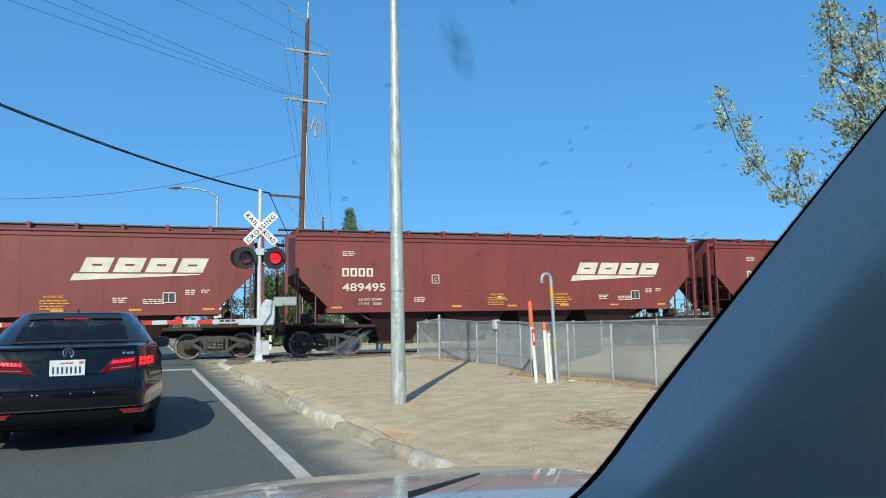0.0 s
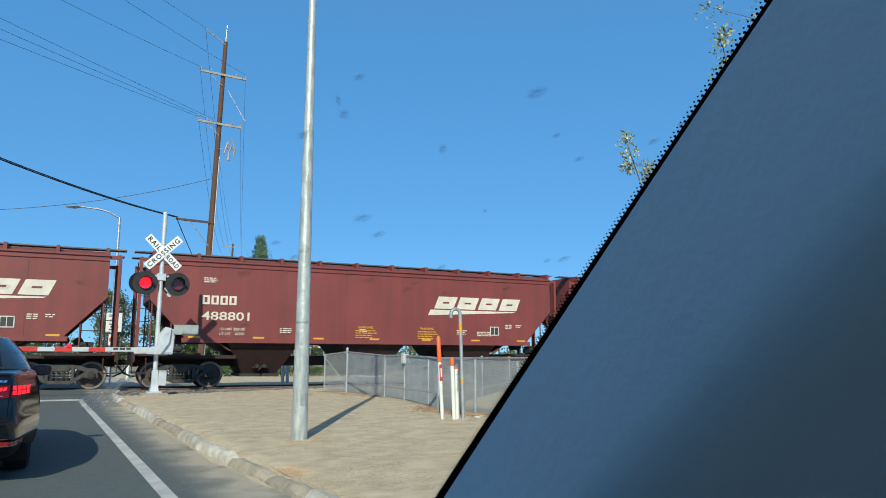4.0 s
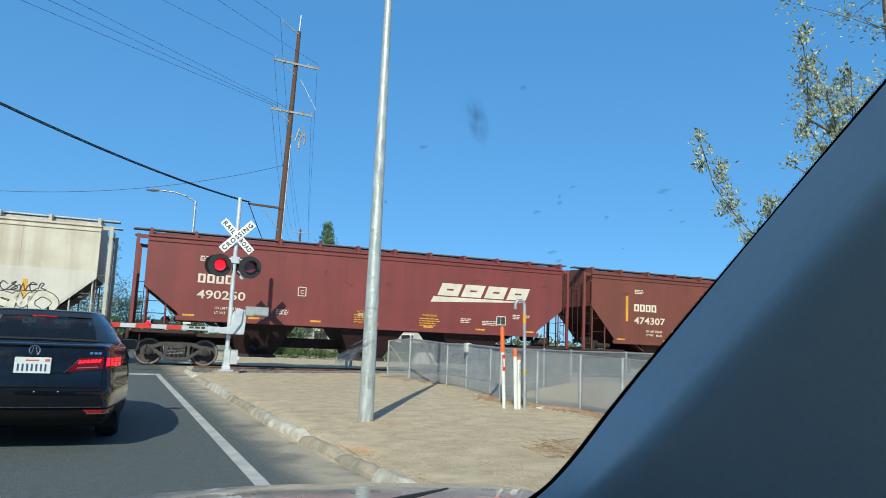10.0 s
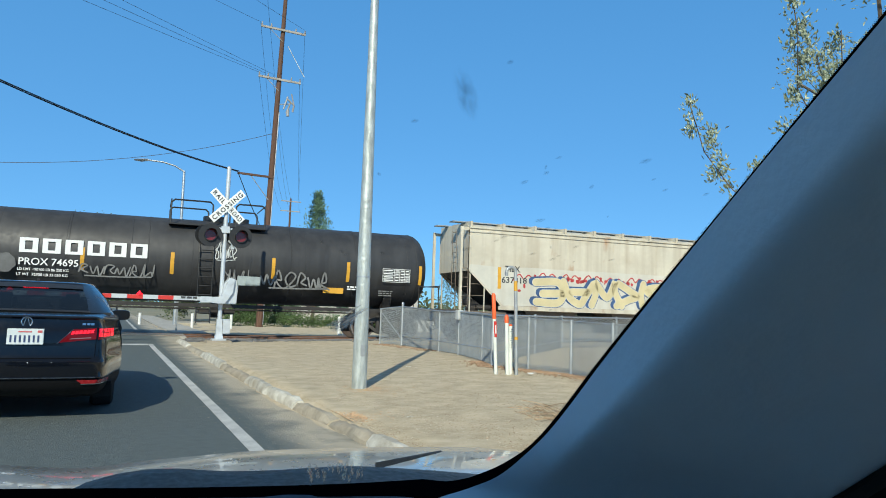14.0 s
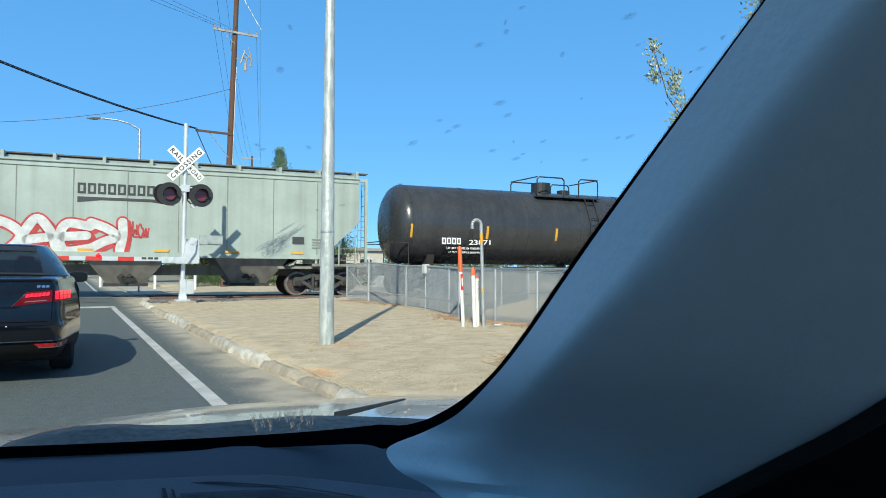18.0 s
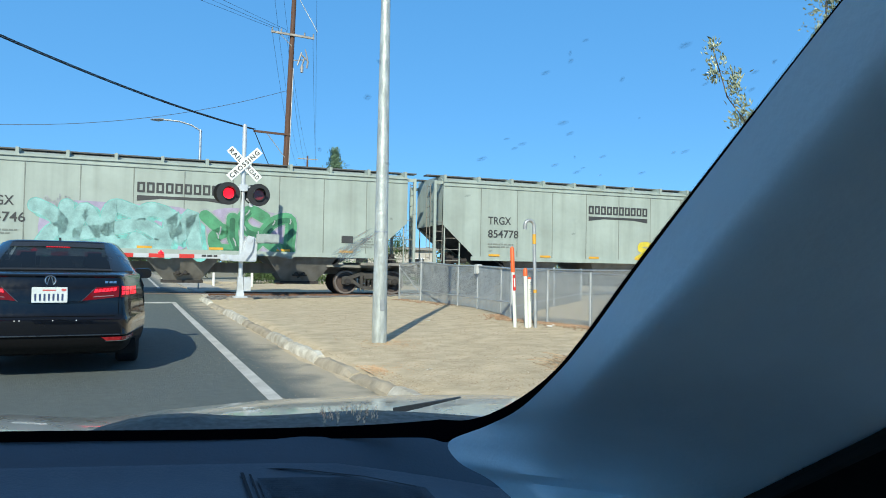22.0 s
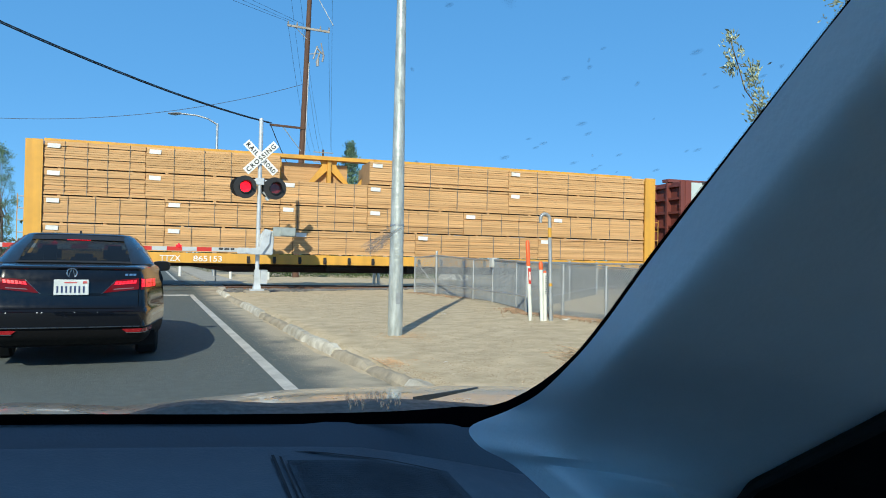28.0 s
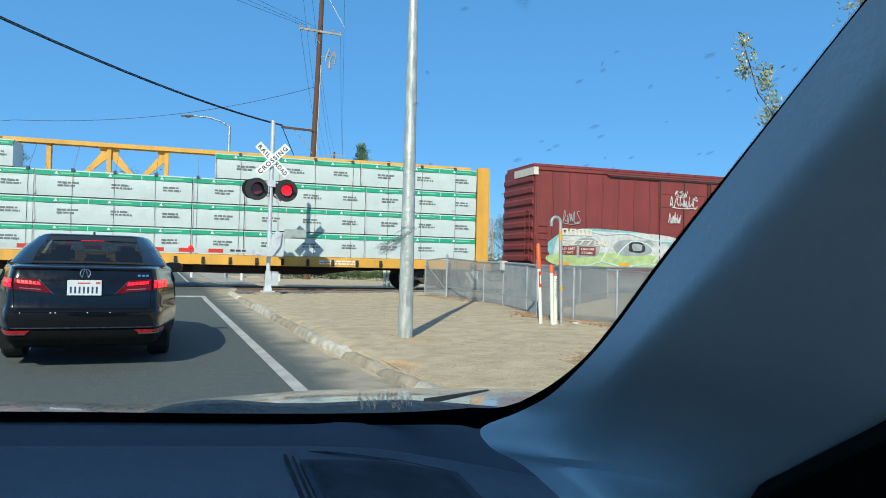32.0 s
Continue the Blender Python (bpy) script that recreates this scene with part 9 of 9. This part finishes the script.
TRIM_S = glide(((0.247, 0.27, 0.999), (0.28, 0.278, 1.02), (0.283, 0.276, 1.03), (0.288, 0.274, 1.038), (0.291, 0.268, 1.048), (0.297, 0.254, 1.06), (0.303, 0.224, 1.083), (0.305, 0.19, 1.108), (0.313, 0.16, 1.135), (0.302, 0.131, 1.155), (0.269, 0.085, 1.193), (0.244, 0.04, 1.231)))


def ridge_near(i):
    """How far the ridge stands out towards the seats, along the pillar."""
    ks = ((0, 0.965), (10, 0.94), (15, 0.885), (20, 0.86), (25, 0.835), (30, 0.85), (35, 0.885), (40, 0.92), (47, 0.945), (60, 0.955))
    for (a, u), (b, v) in zip(ks, ks[1:]):
        if a <= i <= b:
            t = (i - a) / (b - a)
            return u + (v - u) * t * t * (3 - 2 * t)
    return ks[-1][1]


rows = []
EYE = Vector((0.0, 0.0, 1.14))      # driver's head, towards which the ridge stands out
RIDGE = [EYE + (r - EYE) * ridge_near(i) for i, r in enumerate(TRIM_R)]
for _ in range(10):      # ease the ridge into one even line
    RIDGE = [r if i < 16 or i == len(RIDGE) - 1 else RIDGE[i - 1] * 0.25 + r * 0.5 + RIDGE[i + 1] * 0.25 for i, r in enumerate(RIDGE)]
for i, (l, r, q) in enumerate(zip(TRIM_L, RIDGE, TRIM_S)):
    k = min(1, i / 40)
    q = EYE + (q - EYE) * (1.4 - 0.4 * k)
    w = q - r
    back = Vector((0.012, 0.02, -0.012))
    m0, m1 = l.lerp(r, 0.7), r + w * 0.16
    soft = [m0 * (1 - t) ** 2 + r * 2 * t * (1 - t) + m1 * t * t for t in (0.15, 0.3, 0.45, 0.6, 0.75, 0.9)]
    rows.append([l, l.lerp(r, 0.35), m0] + soft + [m1, r + w * 0.4 + back * 0.2, r + w * 0.62 + back * 0.7, r + w * 0.82 + back * 1.6, q + back * 3.0])
trim = part("pillar_trim", M().rings(rows, closed=False), TRIM, own, "blue-grey plastic pillar trim", smooth=True)
for p in trim.data.polygons:
    p.use_smooth = True
# seal, and beyond it a black sheet that paints the shade of the door opening
SEAL = [EYE + (q - EYE) * (1.4 - 0.4 * min(1, i / 40)) + Vector((0.0365, 0.0605, -0.0365)) for i, q in enumerate(TRIM_S)]
part("door_seal", M().rings([[q + Vector((math.cos(k) * 0.006, -0.004, math.sin(k) * 0.006)) for k in [2 * math.pi * i / 8 for i in range(8)]] for q in SEAL]), mat("seal_grey", (0.02, 0.02, 0.02), 0.8, spec=0.2), own, smooth=True)
part("door_shade", M().rings([[q + Vector((0.004, 0.003, -0.004)), q + Vector((0.1, 0.0, -0.05)), q + Vector((0.3, 0.02, -0.2)), q + Vector((0.35, 0.0, -0.6))] for q in SEAL], closed=False), mat("shade_black", (0.006, 0.006, 0.007), 0.9, spec=0.1), own, "black sheet standing in for the shade at the door", smooth=True)


# dashboard: a dark strip below the glass, a bright crease, the top falling towards the seats
def dash_h(x):
    """Height of the crease at y 0.70."""
    return 0.969 - 0.07 * x - 0.18 * max(0.0, x - 0.1) ** 2 - 0.1 * max(0.0, x - 0.2)


def dash_z(x, y):
    d = 0.69 - y
    return dash_h(x) - 0.004 - 0.1 * d - 0.18 * d * d


rows = []
for x in [-1.3 + 0.05 * i for i in range(37)]:
    c = dash_h(x)
    rows.append([(x, 0.75, 0.986 - 0.064 * x), (x, 0.741, 0.9775 - 0.064 * x), (x, 0.73, (0.97 - 0.064 * x + c - 0.008) / 2), (x, 0.722, c - 0.008), (x, 0.71, c - 0.0065), (x, 0.7045, c), (x, 0.697, c - 0.0008), (x, 0.688, c - 0.0052), (x, 0.6, dash_z(x, 0.6)), (x, 0.5, dash_z(x, 0.5)), (x, 0.4, dash_z(x, 0.4)), (x, 0.34, c - 0.12), (x, 0.3, c - 0.3), (x, 0.34, c - 0.6)])
part("dashboard", M().rings(rows, closed=False), DASH, own, "dark blue-grey grained dashboard top", smooth=True)
GROOVE = mat("groove_dark", (0.008, 0.012, 0.02), 0.8)
part("groove", M().rings([[(x + 0.0, y, dash_z(x, y) + 0.0012) for x in (0.1075, 0.1105)] for y in (0.686, 0.62, 0.546, 0.46, 0.4)], closed=False), GROOVE, own)
part("groove", M().rings([[(x, y, dash_z(x, y) + 0.0012) for x in (0.1145, 0.1165)] for y in (0.682, 0.62, 0.546, 0.46, 0.4)], closed=False), GROOVE, own)
part("groove", M().rings([[(x, y - 0.18 * (x - 0.1), dash_z(x, y - 0.18 * (x - 0.1)) + 0.0016) for y in (0.703, 0.7)] for x in (0.1, 0.16, 0.22, 0.27)], closed=False), GROOVE, own)
panel = part("speaker_panel", M().rings([[(x, y, dash_z(x, y) + 0.0015) for x in (0.12, 0.16, 0.2, 0.25, 0.28)] for y in (0.672, 0.6, 0.546, 0.46, 0.4)], closed=False), mat("speaker_cloth", (0.045, 0.07, 0.098), 0.8, var=0.2, scale=40, bump=0.5, bscale=900), own, smooth=True)
ribs = M()
for i in range(60):
    y = 0.664 - i * 0.0042
    ribs.rings([[(x, y, dash_z(x, y) + 0.0016), (x, y + 0.0012, dash_z(x, y) + 0.0021), (x, y + 0.0024, dash_z(x, y) + 0.0016)] for x in (0.126, 0.2, 0.27)], closed=False)
part("grille_ribs", ribs, MATS["speaker_cloth"], panel)
# bonnet, cowl and wiper below the glass
HOOD = mat("bonnet_paint", (0.36, 0.345, 0.29), 0.3, metal=0.0, coat=0.7, var=0.04)


def bulge(x):
    return -0.02 * math.exp(-((x + 0.03) / 0.13) ** 2) - 0.006 * math.exp(-((x - 0.17) / 0.1) ** 2) - 0.03 * (abs(x + 0.2) / 1.2) ** 3


part("bonnet", M().rings([[(x, y, z + bulge(x) * k) for x in [-1.3 + 2.2 * i / 44 for i in range(45)]] for y, z, k in ((0.98, 0.87, 0.6), (1.1, 0.88, 0.8), (1.3, 0.878, 0.9), (1.5, 0.862, 1), (1.7, 0.836, 1), (1.85, 0.8, 1), (2.0, 0.72, 1), (2.06, 0.4, 1))], closed=False), HOOD, own, "beige glossy bonnet reflecting the train", smooth=True)
COWL = mat("cowl_black", (0.007, 0.009, 0.01), 0.5, var=0.3, scale=12, spec=0.3)
rows = []
for i in range(61):
    x = -1.25 + 2.0 * i / 60
    k = max(0.0, min(1.0, (x + 0.07) / 0.07))
    k = k * k * (3 - 2 * k)
    top = 0.93 * (1 - k) + k * (0.952 + 0.011 * math.exp(-((x - 0.06) / 0.07) ** 2) - 0.16 * max(0, x - 0.3) ** 1.2)
    rows.append([(x, 0.757, 0.95), (x, 0.83, min(0.945, top - 0.008)), (x, 0.93, top - 0.002), (x, 0.96, top - 0.002), (x, 1.02, top - 0.03), (x, 1.06, 0.84)])
part("cowl", M().rings(rows, closed=False), COWL, own, "black cowl below the windscreen", smooth=True)
part("wiper", M().rings([[(0.399, 1.1, 0.91), (0.399, 1.1, 0.921), (0.41, 1.11, 0.914)], [(0.608, 1.3, 0.889), (0.608, 1.3, 0.893), (0.612, 1.3, 0.89)]]), BLACK, own, "black wiper arm")
# shell of the cabin and the wheels under it
SHELL = mat("cabin_shell", (0.42, 0.42, 0.42), 0.8, var=0.1)
part("roof", M().prism([(-1.6, -1.9), (0.5, -1.9), (0.5, -0.05), (0.12, 0.08), (-0.1, 0.21), (-1.6, 0.21)], 1.39, 1.44, "z"), SHELL, own)
part("floor_pan", M().box(-1.25, 0.5, -1.9, 1.9, 0.22, 0.3), SHELL, own)
part("rear_wall", M().box(-1.6, 0.5, -1.95, -1.9, 0.22, 1.18), SHELL, own)
part("door", M().box(0.48, 0.54, -1.9, 0.35, 0.22, 1.0), SHELL, own)
part("door", M().box(-1.33, -1.27, -1.9, 0.6, 0.22, 1.0), SHELL, own)
part("seat", M().box(-0.3, 0.3, -0.75, -0.55, 0.5, 1.2).box(-0.3, 0.3, -0.7, -0.2, 0.4, 0.55), SHELL, own, bevel=0.04)
for x in (-1.15, 0.36):
    for y in (1.35, -1.4):
        part("wheel", tyre_me, RUBBER, own, at=(x, y, 0.327))
# insect marks and smears on the windscreen: soft-edged dried spots
SPOT = bpy.data.materials.new("dried_smear")
SPOT.use_nodes = True
sn, sl = SPOT.node_tree.nodes, SPOT.node_tree.links
tp, mx, nz = sn.new("ShaderNodeBsdfTransparent"), sn.new("ShaderNodeMixShader"), sn.new("ShaderNodeTexNoise")
tc, ln, fall, rp, mu = sn.new("ShaderNodeTexCoord"), sn.new("ShaderNodeVectorMath"), sn.new("ShaderNodeMapRange"), sn.new("ShaderNodeMapRange"), sn.new("ShaderNodeMath")
ln.operation, mu.operation = "LENGTH", "MULTIPLY"
fall.interpolation_type = "SMOOTHSTEP"
fall.inputs[1].default_value, fall.inputs[2].default_value, fall.inputs[3].default_value, fall.inputs[4].default_value = 0.15, 0.95, 1.0, 0.0
nz.inputs["Scale"].default_value, nz.inputs["Detail"].default_value = 2.2, 5
rp.inputs[1].default_value, rp.inputs[2].default_value, rp.inputs[3].default_value, rp.inputs[4].default_value = 0.35, 0.65, 0.08, 0.42
sn["Principled BSDF"].inputs["Base Color"].default_value = (0.12, 0.14, 0.17, 1)
sn["Principled BSDF"].inputs["Roughness"].default_value = 0.9
sl.new(tc.outputs["Object"], ln.inputs[0])
sl.new(tc.outputs["Object"], nz.inputs[0])
sl.new(ln.outputs["Value"], fall.inputs[0])
sl.new(nz.outputs[0], rp.inputs[0])
sl.new(fall.outputs[0], mu.inputs[0])
sl.new(rp.outputs[0], mu.inputs[1])
sl.new(mu.outputs[0], mx.inputs[0])
sl.new(tp.outputs[0], mx.inputs[1])
sl.new(sn["Principled BSDF"].outputs[0], mx.inputs[2])
sl.new(mx.outputs[0], sn["Material Output"].inputs[0])
spot_me = M().face([(math.cos(2 * math.pi * i / 20), math.sin(2 * math.pi * i / 20), 0) for i in range(20)]).mesh("dried_spot", SPOT)
rs = random.Random(77)
GN = Vector((0, 0.402, 0.916))
U0 = Vector((0.8, -0.55, 0.24)).normalized()
V0 = GN.cross(U0).normalized()
BIG = [(0.184, 0.213, 1.209, 3, 2.0), (0.153, 0.229, 1.202, 2.2, 1.2), (0.17, 0.247, 1.194, 3, 1.4), (0.175, 0.251, 1.192, 2.4, 1.2), (0.163, 0.258, 1.189, 2.4, 1.2), (0.162, 0.261, 1.188, 2, 1.0), (0.154, 0.267, 1.185, 3, 1.4), (0.18, 0.267, 1.185, 2.4, 1.0), (0.191, 0.271, 1.184, 2.6, 1.0), (0.215, 0.268, 1.185, 2.4, 1.0), (0.222, 0.255, 1.191, 2.8, 1.2), (0.194, 0.261, 1.188, 2.2, 1.0), (0.213, 0.218, 1.207, 2, 1.4), (0.202, 0.225, 1.204, 1.8, 1), (0.16, 0.289, 1.176, 2, 1.2)]
for _ in range(26):
    y = rs.uniform(0.21, 0.33)
    BIG.append((rs.uniform(0.1, 0.22), y, 1.3025 - 0.4388 * y, rs.uniform(0.6, 1.9), rs.uniform(1.0, 2.6)))
def ahead(p, eye, k=1.8):
    """The same mark, on the glass farther from the eye."""
    return tuple(e + (c - e) * k for c, e in zip(p[:3], eye)) + (p[3] * k, p[4] * k)


BIG = [ahead(p, (0.112, 0.131, 1.162)) for p in BIG] + [ahead(p, (0.038, 0.055, 1.17)) for p in ((0.093, 0.18, 1.223, 4.4, 17), (0.1, 0.17, 1.23, 1.5, 1.5))]
for x, y, z, a, b in BIG:
    q = rs.uniform(-0.35, 0.35)
    u = (U0 * math.cos(q) + V0 * math.sin(q)) * a * 0.0008
    v = (V0 * math.cos(q) - U0 * math.sin(q)) * max(b, 0.8 * a) * 0.0008
    n = GN * 0.0008
    ob = part("dried_spot", spot_me, SPOT, own, at=Matrix(((u.x, v.x, n.x, x), (u.y, v.y, n.y, y), (u.z, v.z, n.z, z), (0, 0, 0, 1))))
    ob.visible_shadow = False

# one broad pale feathered smear low on the glass: a fan of overlapping streaks
PALE = SPOT.copy()
PALE.name = "pale_smear"
pass_light = PALE.node_tree.nodes.new("ShaderNodeBsdfTranslucent")
pass_light.inputs[0].default_value = (0.95, 0.66, 0.46, 1)
PALE.node_tree.links.new(pass_light.outputs[0], PALE.node_tree.nodes["Mix Shader"].inputs[2])
for node in PALE.node_tree.nodes:
    if node.type == "MAP_RANGE" and node.interpolation_type == "LINEAR":
        node.inputs[3].default_value, node.inputs[4].default_value = 0.12, 0.75
pale_me = spot_me.copy()
pale_me.materials.clear()
pale_me.materials.append(PALE)
SLOPE = Vector((0, 0.916, -0.402))


def smear(x, y, a, b, q, lift=0.0, label=""):
    """One soft streak on the glass: its middle, half lengths along and across, and its turn."""
    c = Vector((x, y, 1.388 - 0.4388 * y + lift))
    side = Vector((1, 0, 0))
    u = (side * math.cos(q) + SLOPE * math.sin(q)) * a
    v = (SLOPE * math.cos(q) - side * math.sin(q)) * b
    n = GN * 0.0008
    ob = part("smear", pale_me, PALE, own, label, at=Matrix(((u.x, v.x, n.x, c.x), (u.y, v.y, n.y, c.y), (u.z, v.z, n.z, c.z), (0, 0, 0, 1))))
    ob.visible_shadow = False


for k, (dx, dy, a, b, q) in enumerate(((0, 0, 0.022, 0.009, 1.9), (0.004, -0.008, 0.02, 0.004, 1.8), (-0.005, 0.004, 0.018, 0.006, 2.1), (0.007, -0.012, 0.016, 0.0025, 1.95), (0.0, -0.016, 0.014, 0.002, 2.0), (0.003, 0.014, 0.018, 0.007, 1.85), (-0.003, 0.018, 0.012, 0.006, 1.6))):
    smear(0.157 + dx, 0.513 + dy, a, b, q, 0.0003 * k - 0.006, "pale feathered smear on the windscreen" if k == 0 else "")
# dried runs low on the glass, just above the black band
for k in range(36):
    x, z, hh, w = rs.uniform(0.19, 0.25), rs.uniform(0.987, 1.0), rs.uniform(0.004, 0.011), rs.uniform(0.0014, 0.0036)
    ob = part("smear", pale_me, PALE, own, "dried pale runs low on the windscreen" if k == 0 else "", at=Matrix(((w, 0, 0, x), (0, hh * -0.4, -0.0005, 0.735 - 0.0002 * k), (0, hh, 0, z), (0, 0, 0, 1))))
    ob.visible_shadow = False

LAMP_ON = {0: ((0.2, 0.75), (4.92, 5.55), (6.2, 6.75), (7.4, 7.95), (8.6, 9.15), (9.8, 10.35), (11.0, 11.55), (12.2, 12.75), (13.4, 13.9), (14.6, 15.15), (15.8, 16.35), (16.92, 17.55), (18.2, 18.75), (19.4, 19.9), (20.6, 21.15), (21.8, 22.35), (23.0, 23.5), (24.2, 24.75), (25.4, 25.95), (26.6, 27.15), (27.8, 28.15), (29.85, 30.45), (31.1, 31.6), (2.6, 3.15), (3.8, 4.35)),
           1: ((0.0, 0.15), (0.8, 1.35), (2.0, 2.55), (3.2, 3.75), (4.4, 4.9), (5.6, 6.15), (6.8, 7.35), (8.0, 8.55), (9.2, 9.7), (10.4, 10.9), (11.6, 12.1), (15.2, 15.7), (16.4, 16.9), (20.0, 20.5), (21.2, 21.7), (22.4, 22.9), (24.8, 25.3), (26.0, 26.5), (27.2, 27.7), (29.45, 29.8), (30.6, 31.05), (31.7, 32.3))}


def motions():
    """Everything that moves: the cars of the train, their wheels, the flashing lamps."""
    ts = [i * 0.5 for i in range(65)]
    for car, mid in WAGONS:
        walk(car, [(t, TRACK @ pose(mid + travelled(t), 0, 0)) for t in ts])
    step, far = radians(80) * WR, travelled(32.0)
    n = int(far / step) + 1
    grid = [i * 32.0 / 4000 for i in range(4001)]
    run = [travelled(t) for t in grid]
    times = np.interp([far * i / n for i in range(n + 1)], run, grid)
    frames = sorted({round(t * FPS) for t in times} | {0, 32 * FPS})
    turn = [(f / FPS, travelled(f / FPS) / WR) for f in frames]
    for w, s, car in WHEELSETS:
        walk(w, [(t, Matrix.Translation((s, 0, WR)) @ Matrix.Rotation(a, 4, "Y")) for t, a in turn])
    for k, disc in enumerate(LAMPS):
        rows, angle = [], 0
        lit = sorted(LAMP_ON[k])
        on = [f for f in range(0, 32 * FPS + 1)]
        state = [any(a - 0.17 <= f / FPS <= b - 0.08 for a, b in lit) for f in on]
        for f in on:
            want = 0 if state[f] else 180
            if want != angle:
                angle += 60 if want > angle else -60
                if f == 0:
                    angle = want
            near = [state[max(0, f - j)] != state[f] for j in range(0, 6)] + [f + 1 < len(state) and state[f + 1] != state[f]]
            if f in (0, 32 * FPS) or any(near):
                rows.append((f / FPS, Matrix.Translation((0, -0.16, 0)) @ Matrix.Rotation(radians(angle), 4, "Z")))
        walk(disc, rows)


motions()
